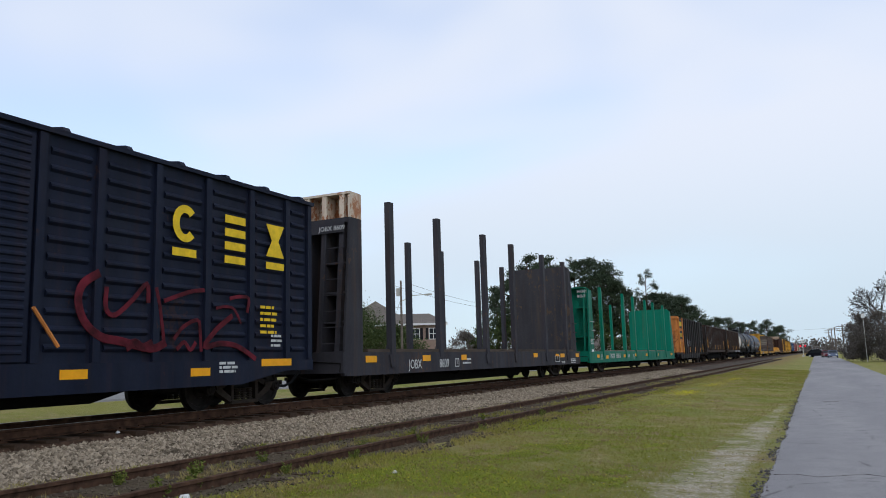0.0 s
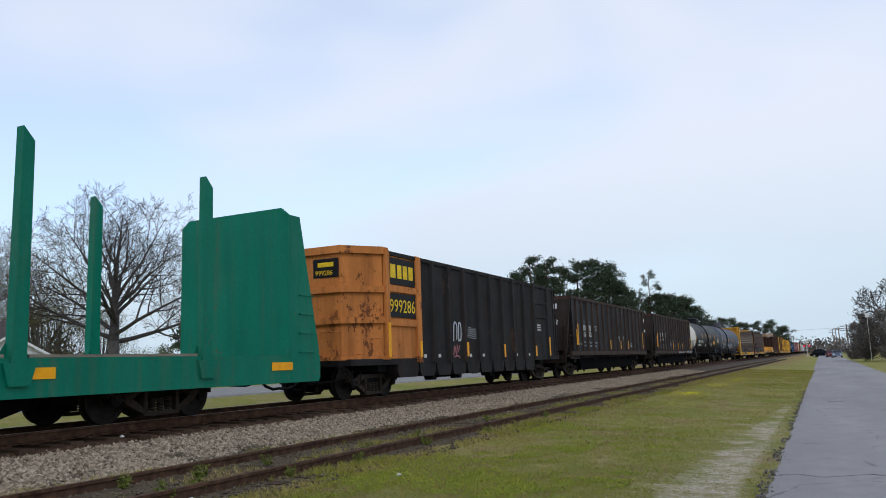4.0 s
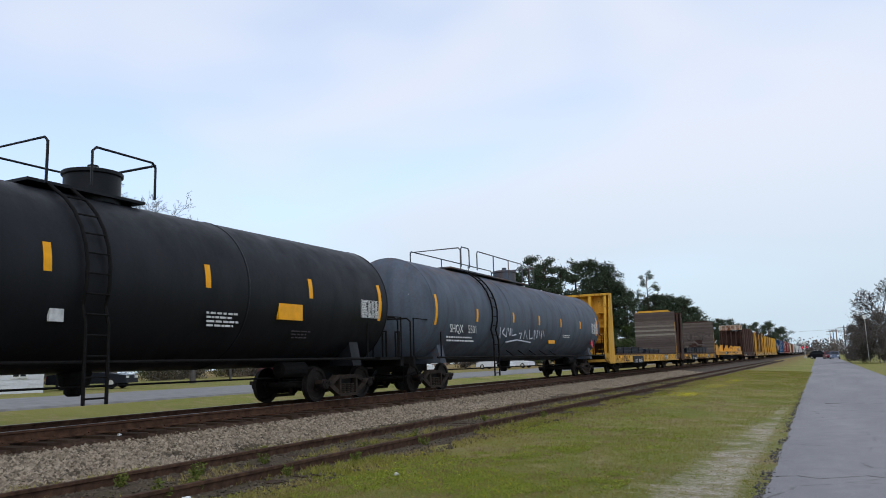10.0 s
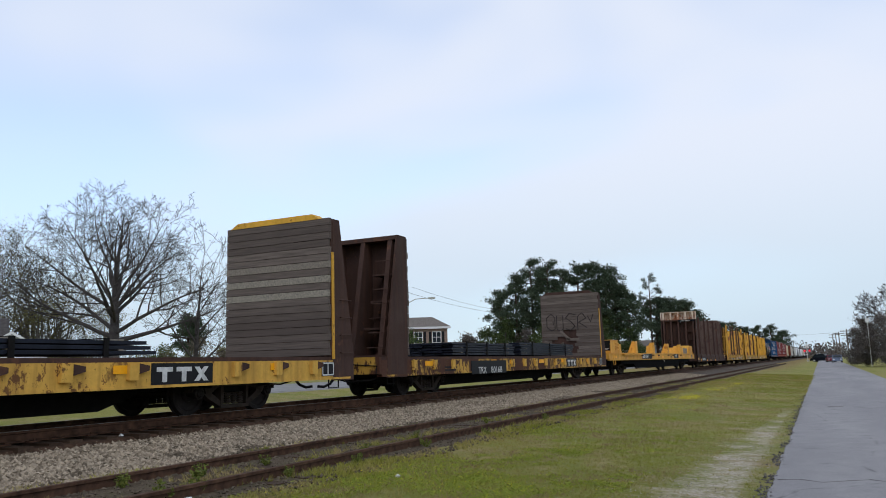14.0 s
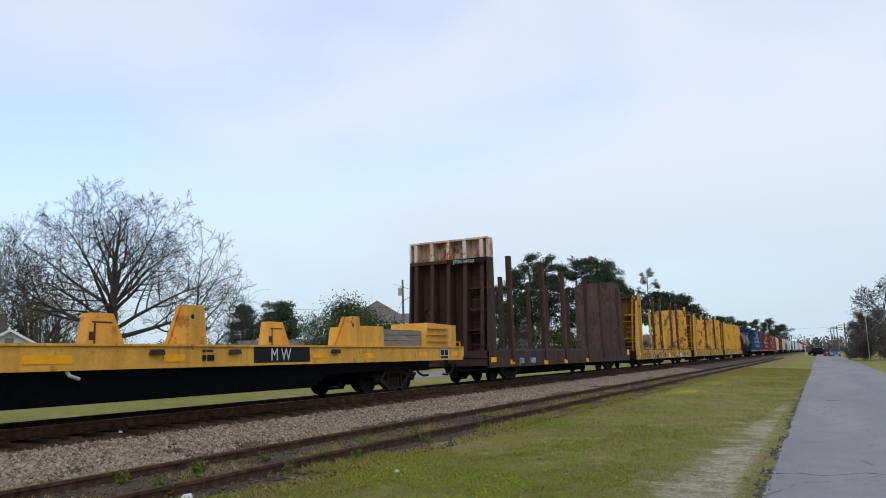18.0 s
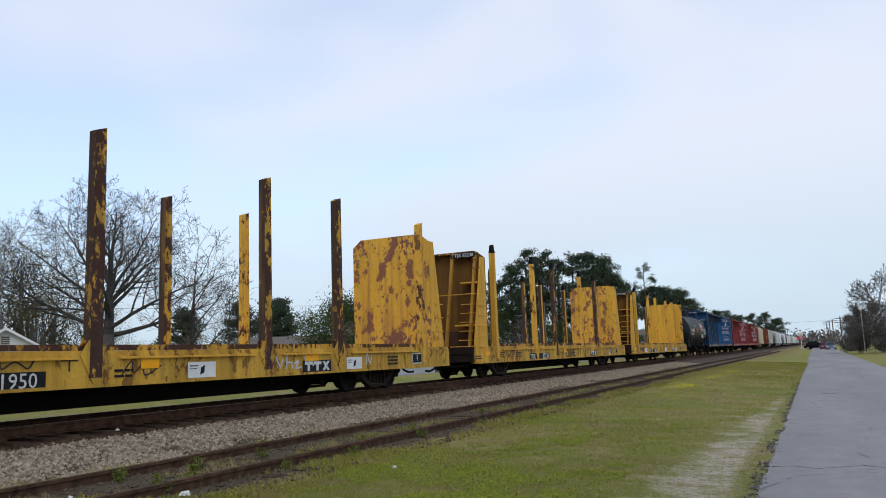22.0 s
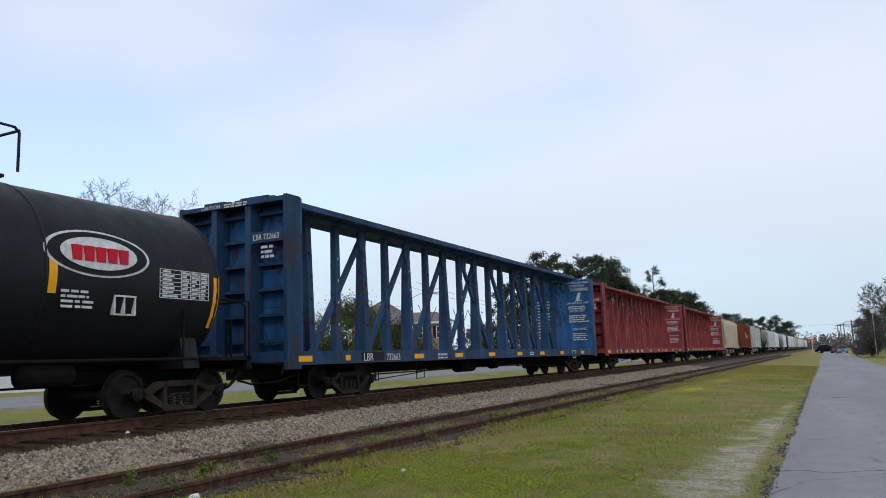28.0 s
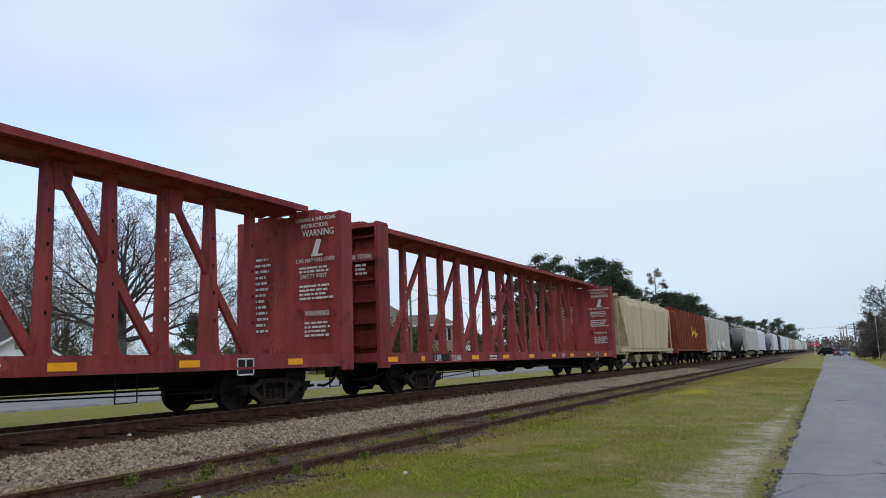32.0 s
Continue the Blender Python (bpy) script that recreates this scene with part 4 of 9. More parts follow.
    if rungs and s > 0:
        for k in range(4):
            z = base + 0.05 + k * 0.42
            part("grab_iron", Geo().pipe([(half, y_in + 0.35, z), (half + 0.06, y_in + 0.35, z), (half + 0.06, y_in + 0.8, z), (half, y_in + 0.8, z)], 0.014, 6), mat, car)


def stake(car, x, y, z1, mat, wide=0.38, deep=0.2, z0=0.75, cap=None, taper=1.0, slant=0.0):
    s = 1 if x > 0 else -1
    h, d = wide / 2, deep
    ht = h * taper
    x0, x1 = (x - d, x) if s > 0 else (x, x + d)
    if s > 0:
        x1 += 0.022
    else:
        x0 -= 0.022
    zs, zt = (z1 - .30, z1 - .30) if cap else (z1 - slant, z1)
    part("stake", Geo().hexa([(x0, y - h, z0), (x1, y - h, z0), (x1, y + h, z0), (x0, y + h, z0), (x0, y - ht, zs), (x1, y - ht, zs), (x1, y + ht, zt), (x0, y + ht, zt)]), mat, car)
    part("stake_foot", Geo().prism("x", [(y - h - .14, 1.134), (y + h + .14, 1.134), (y + h + .012, 1.34), (y - h - .012, 1.34)], *sorted((s * 1.45, s * 1.46))), mat, car)
    if cap:
        part("stake_cap", Geo().hexa([(x0 - .005, y - ht - .006, z1 - .32), (x1 + .005, y - ht - .006, z1 - .32), (x1 + .005, y + ht + .006, z1 - .32), (x0 - .005, y + ht + .006, z1 - .32),
                                      (x0 + .02, y - ht + .05, z1 - .03), (x1 - .02, y - ht + .05, z1 - .03), (x1 - .02, y + ht - .05, z1 + .004), (x0 + .02, y + ht - .05, z1 + .004)]), cap, car, "dark stake tip")


def flat_body(c, L, mat, sill=(0.57, 1.06), deck=1.13, deck_mat=None, half=1.58, tc=2.4, deep=0.45, tc2=None, end_mat=None):
    for s in (-1, 1):
        a, b = sorted((s * (half - 0.10), s * half))
        part("side_sill", Geo().box(a, b, 0.155, L - 0.155, *sill), mat, c)
        part("sill_flange", Geo().box(*sorted((s * (half - 0.16), s * (half + 0.015))), 0.155, L - 0.155, sill[0] - 0.025, sill[0] + 0.025), mat, c)
    part("deck", Geo().box(-half + 0.02, half - 0.02, 0.155, L - 0.155, deck - 0.08, deck), deck_mat or mat, c)
    for y in (0.05, L - 0.15):
        part("end_sill", Geo().box(-half + .003, half - .003, y, y + 0.1, sill[0] + 0.05, deck - .003), end_mat or mat, c)
    underframe(c, L, deep, sill[1] - 0.02, None, tc)
    truck(c, tc), truck(c, L - (tc2 or tc))
    end_gear(c, L, half)
    stirrup(c, 0.75), stirrup(c, L - 0.75)


def staked_flat(name, label, start, L, mat, stakes, tall, stake_tall, bulk, words, lettering=None, stake_mats=None, cap=None, far_mat=None, stake_w=0.38, taper=1.0, plates=(), tapes=(), slant=0.0, inner=(1.35, 1.35), deck_mat=None, sill=(0.57, 1.06), far_bulk=None, tc=2.45, tc2=None, pockets=False, sill_mat=None, far_shift=0.0):
    c = new_car(name, label, start, "flatcar")
    flat_body(c, L, sill_mat or mat, sill, deck_mat=deck_mat, tc=tc, tc2=tc2, end_mat=COAL_BROWN if sill_mat else None)
    bulkhead(c, inner[0], -1, mat, tall, **bulk)
    far = dict(bulk, **(far_bulk or {}))
    if far_mat:
        far["face_mat"] = far_mat
    bulkhead(c, L - inner[1], 1, mat, far.pop("tall", tall), **far)
    for k, y in enumerate(stakes):
        for x in (1.58, -1.58):
            sm = stake_mats[(k + (1 if x < 0 else 0)) % len(stake_mats)] if stake_mats else mat
            stake(c, x, y if x > 0 else y + far_shift, stake_tall, sm, stake_w, 0.14, 0.7 if pockets else 0.98, cap, taper, slant)
    if not pockets and mat is not GREEN:  # worn timber kerbs between the stakes
        for a, b in zip([inner[0] + 0.1] + list(stakes), list(stakes) + [L - inner[1] - 0.1]):
            part("deck_curb", Geo().box(1.44, 1.56, a + 0.16, b - 0.16, 1.134, 1.215), KERB, c, "worn timber deck kerb")
    if mat is GREEN:  # pale deck boards show along the edge
        for a, b in zip(stakes, stakes[1:]):
            part("deck_board", Geo().box(1.36, 1.54, a + 0.2, b - 0.2, 1.134, 1.18), TIMBER, c, "pale timber deck edge")
    for y in stakes if not pockets else ():
        if any(w[1] - 0.3 < y < w[1] + 0.9 for w in words or ()):
            continue
        part("stake_pocket", Geo().prism("x", [(y - .26, 1.06), (y + .26, 1.06), (y + .17, 0.72), (y - .17, 0.72)], 1.584, 1.63), mat, c)
    if pockets:  # buttresses that hold the stakes, and long panels pressed into the sill
        for k, y in enumerate(stakes):
            for x, dy in ((1.60, 0.0), (-1.60, far_shift)):
                own = stake_mats[(k + (1 if x < 0 else 0)) % len(stake_mats)]
                a, b = sorted((x, x - (0.165 if x > 0 else -0.165)))
                top = stake_tall - (0.34 if cap else 0.10)
                part("stake_web", Geo().hexa([(a + .004, y + dy - stake_w / 2 - .006, 1.30), (b - .004, y + dy - stake_w / 2 - .006, 1.30), (b - .004, y + dy - stake_w / 2 + .01, 1.30), (a + .004, y + dy - stake_w / 2 + .01, 1.30),
                                              (a + .004, y + dy - stake_w * taper / 2 - .006, top), (b - .004, y + dy - stake_w * taper / 2 - .006, top), (b - .004, y + dy - stake_w * taper / 2 + .01, top), (a + .004, y + dy - stake_w * taper / 2 + .01, top)]), STAKE_WEB if own is STAKE_DARK or (cap and x < 0) else own, c, "rust-dark stake face" if own is STAKE_DARK or (cap and x < 0) else "")
            part("stake_buttress", Geo().prism("x", [(y - .30, 1.06), (y - .13, 1.30), (y + .13, 1.30), (y + .24, 1.06), (y + .14, 0.60), (y - .04, 0.60)], 1.585, 1.597), sill_mat or stake_mats[-1], c)
        for a, b in zip(stakes, stakes[1:]):
            if b - a > 2.0:
                part("sill_ledge", Geo().box(1.585, 1.635, a + 0.45, b - 0.45, 0.99, 1.03), mat, c)
                part("deck_curb", Geo().box(1.49, 1.55, a + 0.3, b - 0.3, 1.134, 1.225), STAKE_RUST, c)
    if words:
        for text, y, z, tall_, wide in words:
            letters(text, tall_, c, 1.592, y, z, wide=wide)
    for y0, y1, z0, z1, m in plates:
        part("number_panel", Geo().box(1.583, 1.588, y0, y1, z0, z1), m, c)
    tape(c, tapes, 1.592, 0.17)
    return c


def ribbed_gondola():
    L = 17.2
    c = new_car("gondola_car", "black gondola car with rusty orange end panels", 64.5, "gondola car")
    half, top, bot = 1.56, 3.92, 1.0
    for s in (-1, 1):
        a, b = sorted((s * (half - 0.09), s * (half - 0.03)))
        part("side_wall", Geo().box(a, b, 3.85, L - 0.75, bot, top), COAL, c)
        part("end_panel", Geo().box(a, b, 2.1, 3.85, bot, top), COAL if s < 0 else ORANGE, c)
        part("top_rail", Geo().box(*sorted((s * (half - 0.12), s * (half + 0.02))), 2.0, L - 0.68, top - 0.09, top + 0.02), COAL, c)
    for y in [3.9, 4.8, 5.9, 7.05, 8.2, 9.25, 10.4, 11.5, 12.67, 13.82, 15.57]:
        part("side_post", Geo().prism("z", [(half - 0.03, y - 0.14), (half + 0.06, y - 0.08), (half + 0.06, y + 0.08), (half - 0.03, y + 0.14)], bot - 0.1, top), ORANGE if y < 4.0 else COAL, c)
    for z in (2.62, 3.2):
        part("end_stiffener", Geo().box(half - 0.03, half + 0.02, 14.0, 15.5, z - 0.05, z + 0.05), COAL, c)
    # hopper bays show as dark wedges below the sides
    bays = [2.6, 3.9, 5.0, 6.1, 7.2, 8.3, 9.4, 10.5, 11.6, 12.7, 13.8]
    for a, b in zip(bays, bays[1:]):
        part("floor_bay", Geo().prism("x", [(a + .03, bot), (b - .03, bot), (b - .06, 0.66), (b - .16, 0.50), (a + .16, 0.50), (a + .06, 0.66)], -half + 0.1, half - 0.03), COAL, c)
    for y in (5.2, 7.0, 9.6):
        part("bay_lock", Geo().prism("x", [(y - .20, 0.56), (y + .20, 0.56), (y + .09, 0.37), (y - .09, 0.37)], half - .5, half - .2), BLACKENED, c)
    part("bay_shaft", Geo().pipe([(half - .2, 2.9, 0.62), (half - .2, 13.9, 0.62)], 0.022, 6), BLACKENED, c)
    for y in (4.3, 5.23, 7.54, 8.61, 11.8, 13.2):
        part("lot_stencil", Geo().box(half - .028, half - .024, y - .08, y + .08, 1.03, 1.13), LETTER_WHITE, c, "small white stencil")
    # the raised orange end with two bulging bands
    part("end_body", Geo().prism("z", [(-1.45, 0.95), (0.8, 1.02), (1.5, 1.95), (1.5, 2.2), (-1.5, 2.2)], 1.0, 3.86), ORANGE, c, "rusty orange end box")
    for z0, z1 in ((1.0, 1.1), (1.96, 2.12), (2.78, 2.95), (3.82, 4.02)):
        part("end_band", Geo().prism("z", [(-1.52, 0.87), (0.84, 0.93), (1.57, 1.9), (1.57, 2.2), (-1.52, 2.2)], z0, z1), ORANGE, c)
    for y in (2.08, 3.82):
        part("corner_post", Geo().box(half - 0.04, half + 0.05, y - 0.1, y + 0.1, 1.0, 3.95), ORANGE, c)
    for z in (2.0, 2.92):
        part("panel_band", Geo().box(half - 0.03, half + 0.03, 2.15, 3.8, z - 0.09, z + 0.09), ORANGE, c)
    part("number_panel", Geo().box(half - 0.03, half + 0.004, 2.2, 3.7, 3.04, 3.78), LETTER_BLACK, c)
    part("number_panel", Geo().box(half - 0.03, half + 0.004, 2.2, 3.7, 2.14, 2.80), LETTER_BLACK, c)
    part("mark", Geo().box(half + .003, half + .008, 2.3, 2.58, 3.22, 3.6).box(half + .003, half + .008, 2.68, 2.92, 3.22, 3.6).box(half + .003, half + .008, 3.0, 3.25, 3.22, 3.6).box(half + .003, half + .008, 3.33, 3.58, 3.22, 3.6), LETTER_YELLOW, c, "yellow painted mark")
    letters("999286", 0.36, c, half + 0.005, 2.22, 2.28, LETTER_YELLOW, wide=0.95)
    part("number_panel", Geo().box(-0.05, 0.75, 0.985, 1.0, 3.2, 3.7), LETTER_BLACK, c)
    letters("999286", 0.13, c, 0.02, 0.98, 3.26, LETTER_YELLOW, end=True)
    part("mark", Geo().box(0.1, 0.6, 0.975, 0.981, 3.48, 3.6), LETTER_YELLOW, c)
    part("end_platform", Geo().box(-1.4, 1.4, 0.0, 0.9, 0.85, 1.0), BLACKENED, c)
    for s in (-1, 1):
        part("side_sill", Geo().box(*sorted((s * 1.40, s * 1.54)), 0.3, L - 0.2, 0.86, 1.02), COAL, c)
    part("handrail", Geo().pipe([(0.3, 1.0, 1.75), (0.3, 0.85, 1.75), (0.78, 0.87, 1.75), (0.78, 1.0, 1.75)], 0.018), ORANGE, c)
    part("handrail", Geo().pipe([(1.30, 0.9, 1.15), (1.50, 0.9, 1.15), (1.50, 0.9, 1.55), (1.60, 1.8, 1.55), (1.60, 1.8, 1.15)], 0.016), ORANGE, c)
    part("far_end_wall", Geo().box(-half, half, L - 0.8, L - 0.7, bot, top), COAL, c)
    for x in (0.95, 1.48):
        part("end_ladder_rail", Geo().box(x - 0.025, x + 0.025, L - 0.33, L - 0.28, 0.9, top), COAL, c)
        for z in (1.3, top - 0.02):
            part("ladder_bracket", Geo().box(x - 0.02, x + 0.02, L - 0.70, L - 0.33, z - 0.02, z + 0.02), COAL, c)
    for k in range(7):
        part("grab_iron", Geo().rod((0.95, L - 0.305, 1.2 + k * 0.4), (1.48, L - 0.305, 1.2 + k * 0.4), 0.016), COAL, c)
    tape_up(c, [(2.1, 1.05, 1.98), (3.9, 1.05, 1.5), (7.15, 1.05, 1.5), (10.4, 1.0, 1.46), (13.82, 1.02, 1.42), (15.57, 1.02, 1.8)], half + 0.062)
    for pts in ([(6.25, 1.55), (6.32, 2.10), (6.52, 2.02), (6.48, 1.60)], [(6.62, 1.55), (6.66, 2.08), (6.82, 2.05), (6.80, 1.62), (6.66, 1.56)], [(6.95, 2.02), (7.10, 1.78), (7.32, 1.72)], [(6.92, 1.75), (7.15, 1.95), (7.30, 1.88)]):
        stroke(c, "graffiti", pts, half - 0.027, GRAFFITI_PALE, 0.032, "pale sprayed letters")
    for pts in ([(6.22, 1.10), (6.30, 1.38), (6.42, 1.12), (6.50, 1.40)], [(6.55, 1.20), (6.68, 1.38)], [(6.26, 1.04), (6.50, 1.08), (6.66, 1.02)]):
        stroke(c, "graffiti", pts, half - 0.027, GRAFFITI_PINK, 0.03, "pink sprayed tag")
    for k in range(6):
        stroke(c, "graffiti", [(7.4, 1.98 - k * .06), (7.6, 2.0 - k * .07), (7.8, 1.93 - k * .06), (8.02, 1.97 - k * .065)], half - 0.027, GRAFFITI_PALE, 0.008, "thin chalk lines")
    text_bars(c, half - 0.025, 14.3, 2.3, 0.5, 3, 0.05, 0.1, seed=8)
    underframe(c, L, 0, 0.9, None, 2.1)
    truck(c, 2.1), truck(c, 15.5)
    end_gear(c, L)
    stirrup(c, 0.6)


def hopper(start, number, seed, mw, scrawled):
    L = 17.75
    c = new_car("open_hopper", "rust-brown open-top hopper car with ribbed sides", start, "hopper car", "twin open hopper cars")
    half, top, bot, y0, y1 = 1.57, 3.78, 1.24, 1.25, 17.1
    for s in (-1, 1):
        a, b = sorted((s * (half - 0.10), s * (half - 0.04)))
        part("side_wall", Geo().prism("x", [(y0 + .1, top), (y1, top), (y1 - 0.05, bot), (y0 + .25, bot)], a, b), HOPPER_BLACK, c)
        part("top_rail", Geo().box(*sorted((s * (half - 0.14), s * (half + 0.03))), y0 - 0.1, y1 + 0.35, top - 0.11, top + 0.02), HOPPER_POST, c)
        part("side_sill", Geo().box(*sorted((s * (half - 0.14), s * (half + 0.04))), 0.9, L - 0.25, 1.0, 1.22), HOPPER_POST, c)
        # open end bays: slanted corner posts
        for ya, yb in ((y0 + 0.02, 0.30), (L - 0.2, L - 0.85)):
            part("corner_brace", Geo().hexa([(a, yb - 0.08, 1.2), (b, yb - 0.08, 1.2), (b, yb + 0.08, 1.2), (a, yb + 0.08, 1.2), (a, ya - 0.08, top), (b, ya - 0.08, top), (b, ya + 0.08, top), (a, ya + 0.08, top)]), COAL_BROWN, c)
    for y in (1.98, 2.93, 3.88, 4.88, 5.95, 6.97, 8.02, 8.98, 10.0, 11.06, 12.02, 12.97, 14.02, 15.0, 15.98, 17.0):
        part("side_post", Geo().prism("z", [(half - 0.04, y - 0.07), (half + 0.035, y - 0.05), (half + 0.035, y + 0.05), (half - 0.04, y + 0.07)], bot - 0.02, top - 0.05), HOPPER_POST, c)
    # slope sheets at both ends
    part("slope_sheet", Geo().hexa([(-1.46, 0.15, 1.25), (1.46, 0.15, 1.25), (1.46, 0.22, 1.25), (-1.46, 0.22, 1.25), (-1.46, 1.20, 3.70), (1.46, 1.20, 3.70), (1.46, 1.27, 3.70), (-1.46, 1.27, 3.70)]), COAL_BROWN, c)
    part("slope_sheet", Geo().hexa([(-1.46, L - 1.0, 1.2), (1.46, L - 1.0, 1.2), (1.46, L - 0.93, 1.2), (-1.46, L - 0.93, 1.2), (-1.46, L - 0.28, 3.66), (1.46, L - 0.28, 3.66), (1.46, L - 0.2, 3.66), (-1.46, L - 0.2, 3.66)]), COAL_BROWN, c)
    for y in (1.2, L - 0.25):
        part("end_cap", Geo().box(-1.57, 1.57, y - 0.04, y + 0.10, 3.64, 3.80), BROWN, c)
    part("end_wall", Geo().box(-1.46, 1.46, 1.50, 1.55, 1.2, 3.7), COAL_BROWN, c)
    tilt = Matrix.Rotation(radians(-23.2), 4, "X")
    n_ = letters(number, 0.24, c, 0, 0, 0, end=True)
    n_.matrix_basis = Matrix.Translation((0.05, 0.645, 2.46)) @ tilt @ NEAR_END
    for k in range(4):
        part("mark", Geo().box(k * .24, k * .24 + .17, -.012, -.004, 0, .26), LETTER_WHITE, c, "white painted block", at=Matrix.Translation((0.05, 0.97, 3.2)) @ tilt)
    for k in range(3):
        part("mark", Geo().box(0.08, 0.75 - .1 * k, -.012, -.004, -k * .09, .04 - k * .09), LETTER_WHITE, c, "small white lettering", at=Matrix.Translation((0.05, 0.90, 3.05)) @ tilt)
    part("end_platform", Geo().box(-1.5, 1.5, 0.1, 2.2, 0.95, 1.04), COAL_BROWN, c)
    part("end_platform", Geo().box(-1.5, 1.5, L - 2.2, L - 0.1, 0.95, 1.04), COAL_BROWN, c)
    for y in (0.15, L - 0.15):
        for x in (-1.45, 1.45):
            part("end_post", Geo().box(x - 0.05, x + 0.05, y - 0.05, y + 0.05, 0.7, 2.3), COAL_BROWN, c)
        part("handrail", Geo().rod((-1.45, y, 2.2), (1.45, y, 2.2), 0.02), COAL_BROWN, c)
        part("end_sill", Geo().box(-1.5, 1.5, y - 0.1, y + 0.1, 0.7, 1.0), COAL_BROWN, c)
    brake_wheel(c, -0.5, 0.05, 2.0)
    ladder(c, 1.47, 0.65, 1.05, (1.3, 1.7), BLACKENED)
    for x in (1.50, -1.50):  # railed end platforms
        part("platform_rail", Geo().pipe([(x, 0.88, 1.0), (x, 0.88, 1.91), (x, 1.0, 1.93), (x, 1.70, 1.91), (x, 1.70, 1.0)], 0.022), COAL_BROWN, c)
        part("ladder_stile", Geo().box(x - .03, x + .03, 0.17, 0.23, 0.62, 2.36), COAL_BROWN, c)
    for z in (0.70, 1.05, 1.40, 1.75, 2.10):
        part("grab_iron", Geo().pipe([(1.50, 0.22, z), (1.56, 0.24, z), (1.56, 0.62, z), (1.50, 0.64, z)], 0.014, 6), BLACKENED, c)
    part("brake_box", Geo().box(0.95, 1.30, 0.95, 1.35, 1.06, 1.42), BLACKENED, c)
    part("sill_bracket", Geo().box(1.40, 1.54, 0.9, 2.3, 0.84, 0.97), COAL_BROWN, c)
    stencil_frame(c, 5.33, 5.60, 2.24, 2.48, half - 0.03, 0, back=False)
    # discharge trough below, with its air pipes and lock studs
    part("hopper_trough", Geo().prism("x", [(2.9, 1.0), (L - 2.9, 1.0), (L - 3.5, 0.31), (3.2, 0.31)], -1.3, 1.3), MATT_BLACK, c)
    part("air_pipe", Geo().pipe([(1.42, 2.6, 0.90), (1.42, 6.0, 0.90), (1.42, 15.2, 0.90)], 0.018, 6), BLACKENED, c)
    part("air_pipe", Geo().pipe([(1.42, 3.2, 0.95), (1.42, 8.0, 0.95), (1.42, 14.6, 0.95)], 0.014, 6), COAL_BROWN, c)
    for y in (3.35, 4.47, 8.1, 9.3, 10.6, 13.4):
        part("trough_stud", Geo().prism("y", [(1.02, 0.31), (1.12, 0.31), (1.08, 0.20), (1.05, 0.20)], y, y + 0.06), BLACKENED, c)
    x0, x1 = half - .036, half - .031
    for y in (3.18, 3.41, 4.10, 4.34):
        part("mark", Geo().box(x0, x1, y, y + .155, 2.22, 2.48), LETTER_WHITE, c, "white painted block")
        part("faded_patch", Geo().prism("x", [(y + .02, 2.54), (y + .15, 2.51), (y + .17, 2.70), (y + .01, 2.72)], x0, x1 - .002), OVERPAINT, c, "faded grey-blue overpainted patch")
    letters(number[:3], 0.27, c, half - 0.033, 3.08, 1.89, wide=0.86)
    letters(number[3:], 0.27, c, half - 0.033, 4.08, 1.91, wide=0.92)
    letters("M", 0.31, c, half - 0.033, mw[0], 1.76, wide=0.95)
    letters("W", 0.31, c, half - 0.033, mw[1], 1.79, wide=0.72)
    stencil_frame(c, 15.07, 15.60, 2.05, 2.48, half - 0.031, 0, FADED_MARK, False)
    text_bars(c, half - 0.032, 2.29, 1.56, 0.46, 1, 0.035, 0.09, seed=seed)
    for q, (y, z, w, tall) in enumerate(((3.20, 1.68, 0.4, .07), (4.18, 1.67, 0.42, .09), (5.14, 1.67, 0.5, .08), (13.03, 1.66, 0.55, .05), (15.06, 1.70, 0.4, .03), (15.97, 1.56, 0.5, .035))):
        text_bars(c, half - 0.032, y, z, w, 3 if tall == .05 else 2, tall, 0.17 if tall > .05 else 0.075, FADED_MARK if q != 3 else LETTER_WHITE, seed=seed + q + 1)
    if scrawled:
        for pts in ([(6.99, 1.62), (7.05, 1.50), (7.08, 1.85), (7.12, 1.48)], [(7.18, 1.86), (7.16, 1.52), (7.26, 1.50), (7.28, 1.85)], [(7.34, 1.52), (7.36, 1.88), (7.46, 1.86), (7.40, 1.50)], [(7.50, 1.72), (7.62, 1.76), (7.56, 1.60), (7.66, 1.52)], [(7.0, 1.40), (7.25, 1.46), (7.45, 1.44), (7.62, 1.36)]):
            stroke(c, "graffiti", pts, half - 0.034, GRAFFITI_PALE, 0.014, "thin pale scrawl")
        for y in (8.2, 9.0):
            for pts in ([(y, 1.66), (y + .25, 1.72), (y + .5, 1.64), (y + .7, 1.68)], [(y + .1, 1.52), (y + .35, 1.56), (y + .6, 1.50)], [(y + .15, 1.62), (y + .3, 1.48), (y + .45, 1.62)], [(y - .05, 1.92), (y + .2, 1.86), (y + .45, 1.90)]):
                stroke(c, "graffiti", pts, half - 0.034, FADED_MARK, 0.012, "smeared chalk lines")
        for pts in ([(11.21, 1.62), (11.4, 1.58), (11.68, 1.62), (11.5, 1.5)], [(11.26, 1.50), (11.45, 1.46), (11.66, 1.5)], [(10.08, 1.50), (10.2, 1.40), (10.28, 1.50), (10.42, 1.42)]):
            stroke(c, "graffiti", pts, half - 0.034, FADED_MARK, 0.012, "smeared chalk lines")
